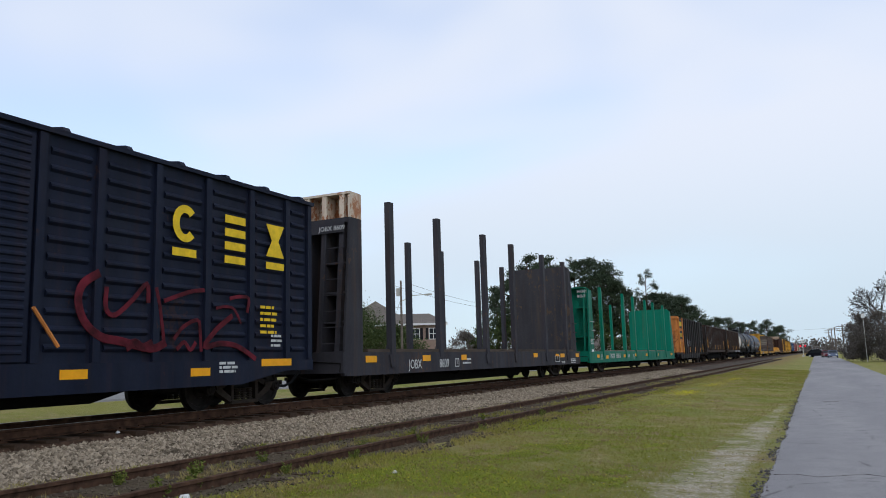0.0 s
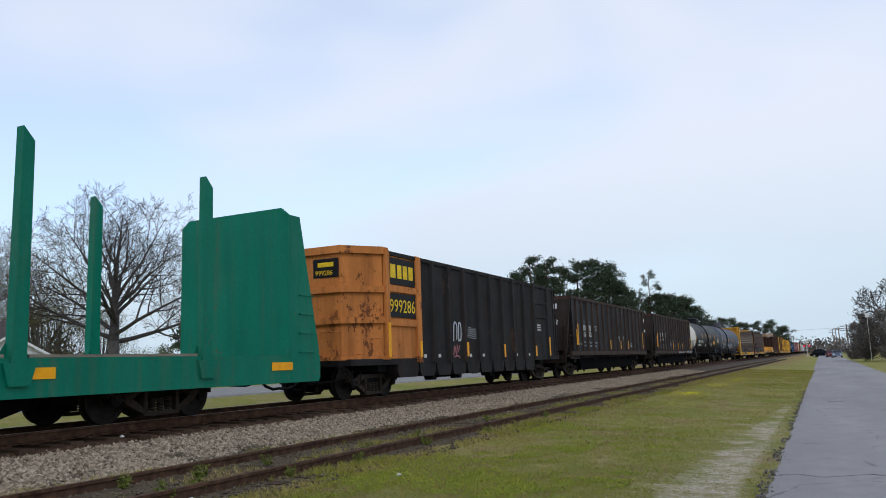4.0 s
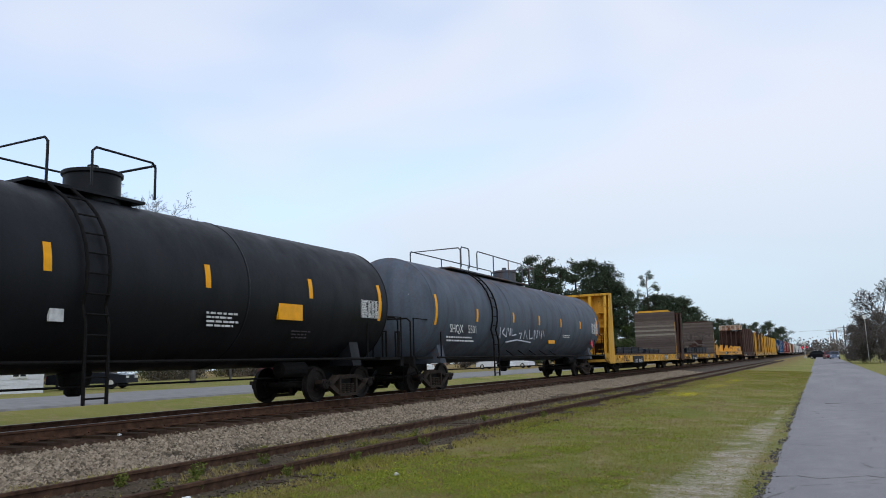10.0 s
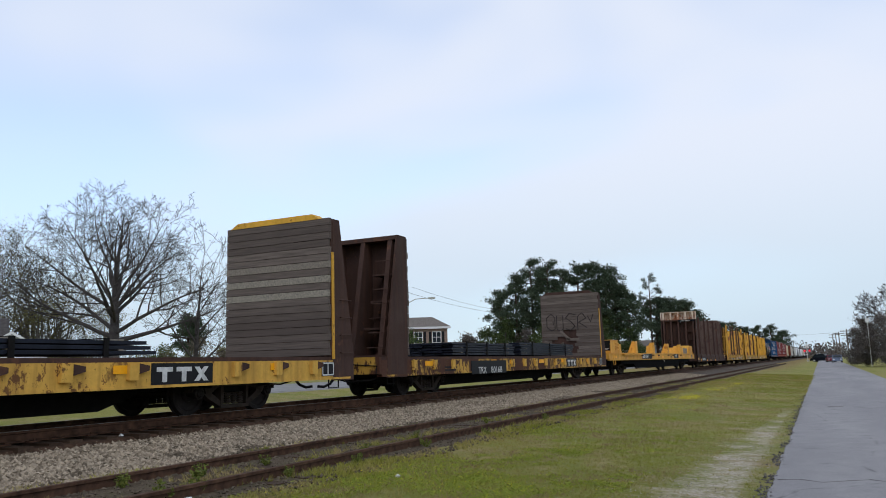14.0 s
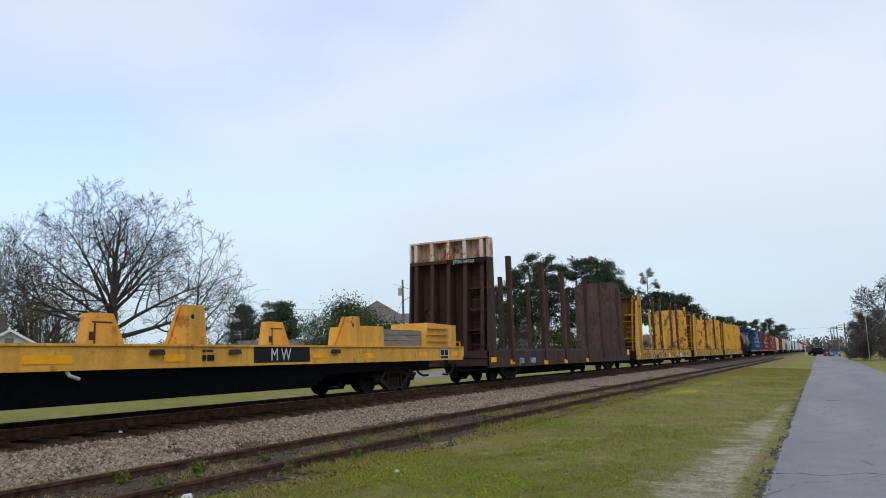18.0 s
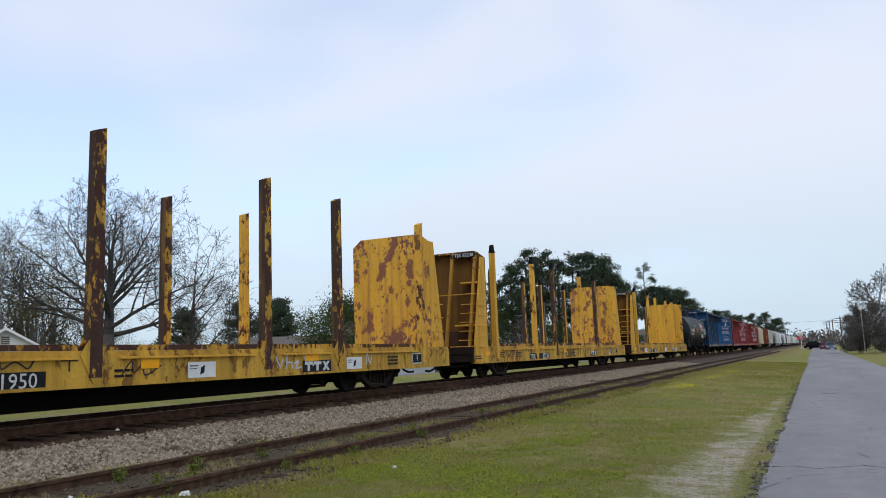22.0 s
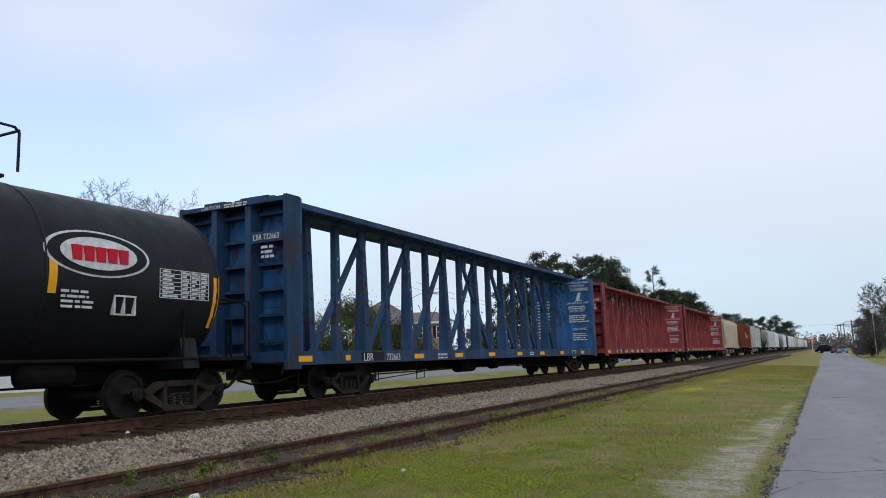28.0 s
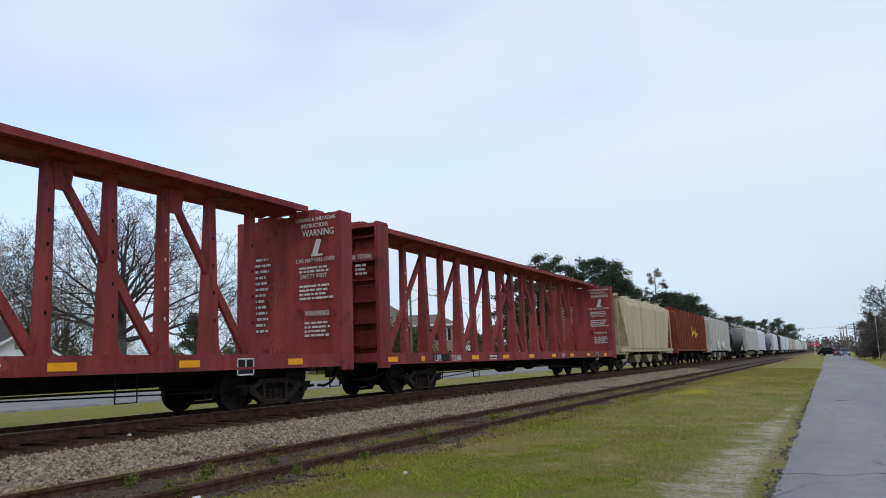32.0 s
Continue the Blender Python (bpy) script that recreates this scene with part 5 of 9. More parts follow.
    tape_up(c, [(2.02, 1.5, 2.5), (1.8, 1.5, 2.25), (8.19, 1.31, 1.79), (10.54, 1.31, 1.79), (12.44, 1.33, 1.80), (16.55, 1.36, 2.34)], half + 0.036, 0.12)
    underframe(c, L, 0, 0.95, None, 2.1, False)
    truck(c, 2.1), truck(c, L - 2.1)
    end_gear(c, L)
    return c


def tank_car(name, label, start, L, t0, t1, r, mat, head_mat=None, platform=(5.2, 9.6), rails=((4.4, 7.0), (7.6, 8.8)), dome=(7.4, 0.55), centre_z=2.38, tapes=(), ladder_y=None, belly=False, tc=2.46, tc2=None, cross=None):
    c = new_car(name, label, start, "tank car", "tank cars")
    prof = [(t0 - 0.62, 0.05), (t0 - 0.60, 0.35 * r), (t0 - 0.50, 0.62 * r), (t0 - 0.34, 0.82 * r), (t0 - 0.15, 0.945 * r), (t0, r)]
    body = Geo().lathe("y", [(t0, r), ((t0 + t1) / 2, r), (t1, r)], (0, 0, centre_z), 56)
    part("tank", body, mat, c, smooth=True)
    part("tank_head", Geo().lathe("y", prof, (0, 0, centre_z), 56), head_mat or mat, c, smooth=True)
    part("tank_head", Geo().lathe("y", [(t1 + t0 - a, q) for a, q in reversed(prof)], (0, 0, centre_z), 56), head_mat or mat, c, smooth=True)
    for y in (t0 + 0.02, (t0 * 2 + t1) / 3, (t0 + t1 * 2) / 3, t1 - 0.02):
        part("weld_band", Geo().lathe("y", [(-0.03, r + 0.003), (-0.015, r + 0.012), (0.015, r + 0.012), (0.03, r + 0.003)], (0, y, centre_z), 56), mat, c, smooth=True)
    # stub sills, bolsters with saddles, end platforms
    for y, s in ((0.0, 1), (L, -1)):
        part("stub_sill", Geo().box(-0.3, 0.3, *sorted((y, y + s * 3.2)), 0.62, 1.0), BLACKENED, c)
        yb = y + s * (tc if s > 0 else (tc2 or tc))
        part("saddle", Geo().prism("y", [(-1.35, 0.85), (1.35, 0.85), (1.2, 1.55), (0.6, 1.05), (-0.6, 1.05), (-1.2, 1.55)], yb - 0.2, yb + 0.2), mat, c)
        part("end_platform", Geo().box(-1.5, 1.5, *sorted((y + s * 0.1, y + s * 1.3)), 0.98, 1.05), BLACKENED, c)
        part("end_sill", Geo().box(-1.5, 1.5, *sorted((y + s * 0.05, y + s * 0.2)), 0.80, 1.06), BLACKENED, c)
        ye = y + s * 0.12
        part("handrail", Geo().pipe([(1.48, y + s * 1.9, 1.05), (1.48, y + s * 1.9, 2.15), (1.48, ye, 2.15), (1.48, ye, 1.0)], 0.022), BLACKENED, c)
        part("handrail", Geo().pipe([(-1.44, ye, 1.0), (-1.44, ye, 2.08), (-1.36, ye, 2.16), (1.26, ye, 2.16), (1.38, ye, 2.06), (1.38, ye, 1.0)], 0.026), BLACKENED, c)
        part("handrail", Geo().pipe([(-1.44, ye, 1.82), (-0.42, ye, 1.82), (-0.42, ye, 1.0)], 0.02), BLACKENED, c)
        part("railing_post", Geo().rod((0.12, ye, 0.7), (0.12, ye, 2.2), 0.026), BLACKENED, c)
        part("grab_plate", Geo().box(0.86, 0.90, ye - 0.02, ye + 0.02, 1.05, 1.8).box(0.98, 1.02, ye - 0.02, ye + 0.02, 1.05, 1.8).box(0.88, 1.0, ye - 0.015, ye + 0.015, 1.76, 1.8), BLACKENED, c)
        part("gear_box", Geo().box(-1.0, -0.6, *sorted((ye + s * .05, ye + s * .35)), 1.35, 1.75), BLACKENED, c)
    part("side_rail", Geo().pipe([(1.5, 1.6, 1.02), (1.5, L - 1.6, 1.02)], 0.03, 8), BLACKENED, c)
    part("side_rail", Geo().pipe([(-1.5, 1.6, 1.02), (-1.5, L - 1.6, 1.02)], 0.03, 8), BLACKENED, c)
    m = (t0 + t1) / 2
    if belly:
        for y in (m - 2.6, m - 1.3, m, m + 1.3, m + 2.6):
            part("rail_hanger", Geo().rod((1.5, y, 1.02), (1.05, y + 0.25, 1.28), 0.02), BLACKENED, c)
    part("outlet_valve", Geo().lathe("z", [(0.45, 0.1), (0.5, 0.16), (0.62, 0.16), (0.64, 0.26), (0.92, 0.3)], (0, m, 0), 14), BLACKENED, c)
    part("air_reservoir", Geo().lathe("y", [(-0.5, 0.1), (-0.45, 0.18), (0.45, 0.18), (0.5, 0.1)], (0.7, L - 4.1, 0.8), 12), BLACKENED, c)
    part("brake_rod", Geo().pipe([(0.5, 3.0, 0.62), (0.5, L - 3.0, 0.62)], 0.02), BLACKENED, c)
    # dome, walkway and railings on top
    zt = centre_z + r
    part("top_platform", Geo().box(-0.62, 0.66, platform[0], platform[1], zt - 0.02, zt + 0.03), mat, c)
    part("dome", Geo().lathe("z", [(zt - 0.1, dome[1]), (zt + 0.42, dome[1]), (zt + 0.44, dome[1] + 0.04), (zt + 0.5, dome[1] + 0.04), (zt + 0.54, dome[1] * 0.8)], (0.1, dome[0], 0), 22), mat, c, smooth=True)
    part("dome_valve", Geo().rod((0.1, dome[0], zt + 0.5), (0.1, dome[0], zt + 0.66), 0.1, 10), mat, c)
    spans = [(0.98, a, b) for a, b in rails] + ([(-1.0, cross, rails[-1][1])] if cross else [(-0.88, a, b) for a, b in rails])
    for x, a, b in spans:
        for y in [a + (b - a) * k / 3 for k in (1, 2)] if b - a > 2.5 else ():
            part("railing_post", Geo().rod((x, y, zt), (x, y, zt + 0.72), 0.022), mat, c)
        if True:
            part("railing", Geo().pipe([(x, a, zt + 0.02), (x, a, zt + 0.64), (x, a + 0.08, zt + 0.72), (x, b - 0.08, zt + 0.72), (x, b, zt + 0.64), (x, b, zt + 0.02)], 0.024), mat, c)
    a = cross or rails[0][0]
    part("railing", Geo().pipe([(0.98, a, zt - 0.1), (0.98, a, zt + 0.6), (0.9, a, zt + 0.68), (-1.0, a, zt + 0.68), (-1.0, a, zt - 0.1)] if cross else [(0.98, a, zt + 0.68), (-0.88, a, zt + 0.68)], 0.024), mat, c)
    b = rails[-1][1]
    part("railing", Geo().pipe([(0.98, b, zt + 0.68), (-0.88, b, zt + 0.68)], 0.024), mat, c)
    if ladder_y:
        for dy in (-0.22, 0.22):
            pts = [(0.55, ladder_y + dy, zt + 0.05)]
            for k in range(8):
                ang = math.radians(62 - k * 11.5)
                pts.append(((r + 0.08) * math.cos(ang), ladder_y + dy, centre_z + (r + 0.08) * math.sin(ang)))
            pts += [(r + 0.08, ladder_y + dy, 1.6), (r + 0.08, ladder_y + dy, 0.35)]
            part("side_ladder_rail", Geo().pipe(pts, 0.03), BLACKENED, c)
        for k in range(11):
            z = 0.45 + k * 0.33
            dz = z - centre_z
            x = r + 0.08 if z < 2.2 else math.sqrt(max(0.3, (r + 0.08) ** 2 - dz * dz)) if dz > 0 else r + 0.08
            part("side_ladder_rung", Geo().rod((x, ladder_y - 0.22, z), (x, ladder_y + 0.22, z), 0.016), BLACKENED, c)
    for y, z0, z1 in tapes:  # strips that follow the shell
        g = Geo()
        for k in range(4):
            za, zb = z0 + (z1 - z0) * k / 4, z0 + (z1 - z0) * (k + 1) / 4
            xa, xb = math.sqrt(r * r - (za - centre_z) ** 2), math.sqrt(r * r - (zb - centre_z) ** 2)
            g.hexa([(xa - .01, y - .07, za), (xa + .008, y - .07, za), (xa + .008, y + .07, za), (xa - .01, y + .07, za), (xb - .01, y - .07, zb), (xb + .008, y - .07, zb), (xb + .008, y + .07, zb), (xb - .01, y + .07, zb)])
        part("reflective_tape", g, TAPE, c, "upright yellow reflective strip")
    truck(c, tc), truck(c, L - (tc2 or tc))
    end_gear(c, L)
    return c


def planked_flat(start, L, number, inner, near_mat, broken=False, num_y=(6.44, 7.52)):
    c = new_car("plank_bulkhead_flatcar", "faded yellow flatcar loaded with steel bars between planked bulkheads", start, "flatcar")
    flat_body(c, L, OLD_YELLOW if broken else DECK_YELLOW, (0.60, 1.02), 1.10, BROWN, tc=3.7)
    bulkhead(c, inner[0], -1, near_mat, 4.48, 0, db=1.15, dt=0.5, ribs=4)
    bulkhead(c, inner[1], 1, BROWN, 4.42, 0, db=0.95, dt=0.35, ribs=4)
    part("bulkhead_trim", Geo().hexa([(1.585, inner[1] + .02, 1.05), (1.60, inner[1] + .02, 1.05), (1.60, inner[1] + .12, 1.05), (1.585, inner[1] + .12, 1.05), (1.585, inner[1] + .0, 3.6), (1.60, inner[1] + .0, 3.6), (1.60, inner[1] + .1, 3.6), (1.585, inner[1] + .1, 3.6)]), YELLOW, c)
    part("bulkhead_cap", Geo().prism("y", [(-1.45, 4.42), (1.3, 4.42), (1.1, 4.56), (-1.2, 4.56)], inner[1] - 0.1, inner[1] + 0.25), YELLOW if not broken else BROWN, c)
    rng = random.Random(int(number))
    for face, s, n in ((inner[0], 1, 17), (inner[1], -1, 19)):
        for k in range(n):
            z = 1.14 + k * (3.3 / n)
            h = 3.3 / n - 0.012
            x0, x1 = -1.56, 1.575 + rng.uniform(-0.02, 0.02)
            y0, y1 = sorted((face + s * 0.012, face + s * (0.085 + rng.uniform(0, 0.012))))
            if broken and s < 0 and 1 <= k <= 7:
                cuts = [(x0, rng.uniform(-1.2, -0.7)), (rng.uniform(0.15, 0.5), x1)] if k < 6 else [(x0, -0.35), (0.35, x1)]
                for a, b in cuts:
                    part("plank", Geo().box(a, b, y0, y1, z, z + h), PLANK, c, at=pose(0, 0, 0, 0, rng.uniform(-0.6, 0.6), 0))
                continue
            part("plank", Geo().box(x0, x1, y0, y1, z, z + h), TIMBER if (not broken and s < 0 and k in (8, 10, 12)) else PLANK, c)
    if broken:
        for k in range(5):
            a = rng.uniform(-1.2, 0.2)
            part("plank", Geo().box(-0.35, 0.35, inner[1] - 0.13, inner[1] - 0.07, -0.07, 0.07), PLANK, c, "splintered plank end", at=pose(a, 0, 1.35 + k * 0.22, 0, rng.uniform(-60, 60), 0))
        loops = [[(-1.0, 2.5), (-1.25, 2.7), (-1.25, 3.2), (-1.0, 3.4), (-0.8, 3.2), (-0.8, 2.6), (-1.0, 2.5)], [(-0.7, 3.3), (-0.7, 2.6), (-0.5, 2.45), (-0.35, 2.6), (-0.35, 3.3)],
                 [(0.35, 3.3), (0.0, 3.4), (-0.2, 3.15), (0.1, 2.95), (0.3, 2.7), (0.05, 2.5), (-0.2, 2.6)], [(0.45, 2.5), (0.45, 3.2), (0.7, 3.4), (0.9, 3.1), (0.5, 2.9), (0.95, 2.6)], [(-0.9, 3.0), (-0.9, 2.8)], [(1.0, 3.2), (1.15, 2.9), (1.3, 3.3)]]
        for pts in loops:
            g = Geo()
            for (a, b), (d, e) in zip(pts, pts[1:]):
                g.rod((a, inner[1] - 0.10, b), (d, inner[1] - 0.10, e), 0.022, 5)
            part("graffiti", g, GRAFFITI_DARK, c, "dark sprayed loops")
    # tie-down pockets with rust below, number panel and tapes
    y = 1.9
    while y < L - 1.4:
        if 5.4 < y < 9.0 or 16.2 < y < 18.0:
            y += 1.28
            continue
        part("stake_pocket", Geo().box(1.575, 1.66, y - 0.10, y + 0.10, 0.72, 1.0), DECK_YELLOW, c)
        part("pocket_hook", Geo().prism("x", [(y + 0.12, 0.82), (y + 0.34, 0.88), (y + 0.34, 0.96), (y + 0.12, 1.0)], 1.575, 1.64), BROWN, c)
        y += 1.28
    part("number_panel", Geo().box(1.575, 1.600, 5.87, 8.97, 0.52, 0.96), LETTER_BLACK, c)
    letters("TRX", 0.22, c, 1.602, num_y[0], 0.535, wide=1.12)
    letters(number, 0.22, c, 1.602, num_y[1], 0.535, wide=1.3)
    part("emblem_panel", Geo().box(1.583, 1.588, 16.4, 17.9, 0.62, 1.0), LETTER_BLACK, c)
    for q in (16.52, 16.98):
        part("emblem", Geo().prism("x", [(q, .93), (q, .85), (q + .13, .85), (q + .13, .67), (q + .24, .67), (q + .24, .85), (q + .37, .85), (q + .37, .93)], 1.588, 1.592), LETTER_WHITE, c, "white block emblem")
    for q, u, e in ((17.42, 17.66, 0.0), (17.66, 17.42, .0005)):
        part("emblem", Geo().prism("x", [(q, .67), (q + .12, .67), (u + .12, .93), (u, .93)], 1.588, 1.592 + e), LETTER_WHITE, c, "white block emblem")
    part("routing_panel", Geo().box(1.583, 1.588, L - 1.35, L - 0.85, 0.66, 0.98), LETTER_BLACK, c)
    part("routing_frame", Geo().box(1.588, 1.592, L - 1.33, L - 0.87, 0.94, 0.97).box(1.588, 1.592, L - 1.33, L - 0.87, 0.67, 0.70).box(1.588, 1.592, L - 1.33, L - 1.30, 0.67, 0.97).box(1.588, 1.592, L - 0.90, L - 0.87, 0.67, 0.97).box(1.588, 1.592, L - 1.12, L - 1.09, 0.67, 0.97), LETTER_WHITE, c)
    tape(c, [(2.6, 3.2, 0.9), (9.4, 9.9, 0.9), (7.6, 8.05, 0.92), (12.6, 13.2, 0.9), (15.6, 16.1, 0.9), (19.6, 20.1, 0.9)], 1.592, 0.14)
    text_bars(c, 1.592, 3.9, 0.8, 0.9, 2, 0.05, 0.09, LETTER_BLACK, seed=int(number) % 97)
    return c


def bar_load(y0, y1, layers, x0=-1.3, x1=1.3, z0=1.16, start=0.0, label="stack of dark steel bars strapped to the flatcar deck"):
    """Steel bars stacked on a flatcar; they ride with the train as a load of their own."""
    c = tagged(new("steel_bar_stack"), label, "steel bars", "loads on the flatcars")
    c.matrix_basis = pose(TRACK_X, start, RAIL)
    CARS.append((c, start))
    rng = random.Random(int(y0 * 10) + layers)
    for k in range(layers):
        z = z0 + k * 0.085
        n = 7
        for i in range(n):
            w = (x1 - x0) / n
            part("steel_bar", Geo().box(x0 + i * w + 0.01, x0 + (i + 1) * w - 0.01, y0 + rng.uniform(0, 0.25), y1 - rng.uniform(0, 0.35), z, z + 0.062), STEEL_LOAD, c)
        if k % 2 == 0:
            for y in (y0 + 0.8, (y0 + y1) / 2, y1 - 0.8):
                part("spacer", Geo().box(x0, x1, y - 0.05, y + 0.05, z + 0.06, z + 0.088), TIMBER, c)
    for k in range(3):
        y = y0 + (y1 - y0) * (0.2 + 0.3 * k)
        part("strap", Geo().box(x1 + 0.01, x1 + 0.03, y - 0.05, y + 0.05, z0 - 0.4, z0 + layers * 0.085).box(x0 - 0.02, x1 + 0.03, y - 0.05, y + 0.05, z0 + layers * 0.085, z0 + layers * 0.085 + 0.015), BLACKENED, c)
    return c


def works_flat():
    L, start = 30.6, 211.6
    c = new_car("maintenance_flatcar", "bright yellow railway works flatcar with rail racks", start, "flatcar")
    flat_body(c, L, MW_YELLOW, (0.88, 1.22), 1.27, MW_YELLOW, 1.56, 4.7, 0.25, 3.75)
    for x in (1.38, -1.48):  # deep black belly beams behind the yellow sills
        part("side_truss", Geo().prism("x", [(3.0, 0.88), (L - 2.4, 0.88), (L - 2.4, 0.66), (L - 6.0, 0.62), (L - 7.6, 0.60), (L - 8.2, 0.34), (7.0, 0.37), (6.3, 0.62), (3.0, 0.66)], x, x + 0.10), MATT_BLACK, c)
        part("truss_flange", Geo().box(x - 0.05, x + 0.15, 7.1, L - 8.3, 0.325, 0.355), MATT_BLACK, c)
    part("deck_lip", Geo().box(1.50, 1.60, 0.16, L - 0.16, 1.235, 1.274), MW_YELLOW, c)
    # the cabinet at the near end, and a lower box behind it
    cab = part("end_cabinet", Geo().prism("x", [(1.0, 1.27), (2.82, 1.27), (2.70, 1.98), (1.0, 1.97)], -1.5, 1.42), MW_YELLOW, c)
    for k in range(3):
        part("cabinet_louvre", Geo().hexa([(1.42, 1.95, 1.48 + k * .17), (1.50, 1.95, 1.44 + k * .17), (1.50, 2.66, 1.44 + k * .17), (1.42, 2.66, 1.48 + k * .17), (1.42, 1.95, 1.52 + k * .17), (1.50, 1.95, 1.48 + k * .17), (1.50, 2.66, 1.48 + k * .17), (1.42, 2.66, 1.52 + k * .17)]), MW_YELLOW, cab)
    part("cabinet_lid", Geo().box(-1.52, 1.45, 0.97, 2.72, 1.975, 2.0), MW_YELLOW, cab)
    part("cabinet_box", Geo().prism("x", [(2.86, 1.27), (3.58, 1.27), (3.40, 1.78), (2.90, 1.78)], 0.35, 1.42), MW_YELLOW, c)
    part("box_seam", Geo().box(1.42, 1.428, 2.95, 3.38, 1.60, 1.615), BROWN, c)
    part("number_panel", Geo().box(0.50, 1.40, 0.985, 0.998, 1.60, 1.96), LETTER_BLACK, cab)
    letters("920849", 0.105, cab, 0.66, 0.98, 1.74, end=True, wide=0.95)
    part("mark", Geo().box(0.66, 1.02, 0.976, 0.984, 1.87, 1.94), LETTER_WHITE, cab)
    part("number_panel", Geo().box(0.95, 1.40, 0.985, 0.998, 1.40, 1.597), LETTER_BLACK, cab)
    letters("MW", 0.10, cab, 1.05, 0.98, 1.44, end=True)
    text_bars(cab, 0.25, 0.99, 1.56, 0.6, 2, 0.03, 0.07, BROWN, end=True, seed=33)
    part("end_grab", Geo().pipe([(1.58, 0.55, 1.15), (1.66, 0.55, 1.15), (1.66, 0.55, 0.62), (1.66, 0.95, 0.62), (1.66, 0.95, 1.15), (1.58, 0.95, 1.15)], 0.02), MW_YELLOW, c)
    # rail racks along the deck: tall pressed ones on the near side, seamed ones on the far side
    for y in (7.43, 12.95, 18.5, 24.05):
        r_ = part("rail_rack", Geo().prism("y", [(0.92, 1.27), (1.40, 1.27), (1.40, 2.0), (1.22, 2.0)], y, y + 0.44), MW_YELLOW, c)
        part("rack_plate", Geo().prism("x", [(y - 0.02, 1.275), (y + 0.52, 1.275), (y + 0.43, 2.02), (y - 0.02, 2.02)], 1.40, 1.425), MW_YELLOW, r_)
        part("rack_web", Geo().prism("y", [(0.88, 1.27), (0.96, 1.27), (1.28, 2.01), (1.20, 2.01)], y - 0.04, y + 0.46), MW_YELLOW, r_)
        part("rack_hole", Geo().rod((1.4255, y + 0.13, 1.80), (1.43, y + 0.13, 1.80), 0.045, 12), LETTER_BLACK, r_)
        q_ = part("rail_rack", Geo().prism("x", [(y - 0.26, 1.27), (y + 0.78, 1.27), (y + 0.42, 2.0), (y - 0.13, 2.0)], -1.28, -1.0), MW_YELLOW, c)
        for a, b, e, f in ((y - 0.10, y + 0.40, 1.80, 1.83), (y - 0.05, y - 0.01, 1.30, 1.80), (y - 0.16, y - 0.06, 1.45, 1.62)):
            part("rack_seam", Geo().box(-1.0, -0.992, a, b, e, f), BROWN, q_, "rusty seam")
    for y in (8.38, 11.87, 13.86, 17.62, 19.61, 23.14):
        part("sill_clip", Geo().prism("x", [(y - .15, 1.09), (y + .15, 1.09), (y + .12, 1.18), (y - .12, 1.18)], 1.56, 1.65), BROWN, c)
    part("side_beam", Geo().prism("x", [(3.1, 1.15), (7.9, 1.15), (8.06, 1.2), (3.0, 1.2)], 1.562, 1.70), MW_YELLOW, c)
    part("beam_plate", Geo().box(1.562, 1.58, 3.2, 7.8, 0.93, 1.15), MW_YELLOW, c)
    # far end: timber between a low box and a slatted cabinet
    part("load_box", Geo().prism("x", [(24.68, 1.27), (25.76, 1.27), (25.72, 1.80), (24.80, 1.80)], 0.3, 1.40), MW_YELLOW, c)
    cab2 = part("end_cabinet", Geo().prism("x", [(28.0, 1.27), (30.2, 1.27), (30.2, 1.95), (28.25, 1.98)], 0.2, 1.46), MW_YELLOW, c)
    for k in range(3):
        part("cabinet_louvre", Geo().box(1.46, 1.56, 28.15, 29.5, 1.42 + k * 0.19, 1.45 + k * 0.19), MW_YELLOW, cab2)
    for k in range(3):
        part("timber", Geo().box(0.4, 1.36, 25.78, 28.0, 1.28 + k * 0.155, 1.425 + k * 0.155), TIMBER, c, "grey timber baulk")
    part("number_panel", Geo().box(1.562, 1.567, 8.46, 11.63, 0.87, 1.27), LETTER_BLACK, c)
    letters("920849", 0.25, c, 1.569, 9.50, 0.95, wide=0.84)
    for y in (8.54, 8.76, 8.98, 9.20):
        part("mark", Geo().box(1.567, 1.571, y, y + .15, .95, 1.19), LETTER_WHITE, c, "white painted block")
    part("number_panel", Geo().box(1.562, 1.567, 20.22, 22.14, 0.875, 1.27), LETTER_BLACK, c)
    letters("M W", 0.26, c, 1.569, 20.75, 0.95, wide=0.9)
    part("routing_panel", Geo().box(1.562, 1.567, 28.8, 29.4, 0.88, 1.2), LETTER_BLACK, c)
    part("routing_frame", Geo().box(1.567, 1.571, 28.8, 29.4, 1.17, 1.2).box(1.567, 1.571, 28.8, 29.4, .88, .91).box(1.567, 1.571, 28.8, 28.83, .88, 1.2).box(1.567, 1.571, 29.37, 29.4, .88, 1.2).box(1.567, 1.571, 29.1, 29.13, .98, 1.2).box(1.567, 1.571, 28.8, 29.4, .98, 1.0), LETTER_WHITE, c)
    tape(c, [(1.2, 1.7, 1.05), (4.2, 4.7, 1.05), (13.2, 13.8, 1.05), (15.1, 15.95, 1.03), (17.8, 18.3, 1.03), (22.25, 22.7, 1.04), (24.5, 24.9, 1.02), (27.4, 27.9, 1.05), (29.6, 30.0, 1.05)], 1.568, 0.13)
    text_bars(c, 1.569, 18.75, 1.18, 0.36, 1, 0.05, 0.1, BROWN, seed=31)
    text_bars(c, 1.569, 18.75, 1.08, 0.38, 1, 0.11, 0.1, LETTER_BLACK, seed=32)
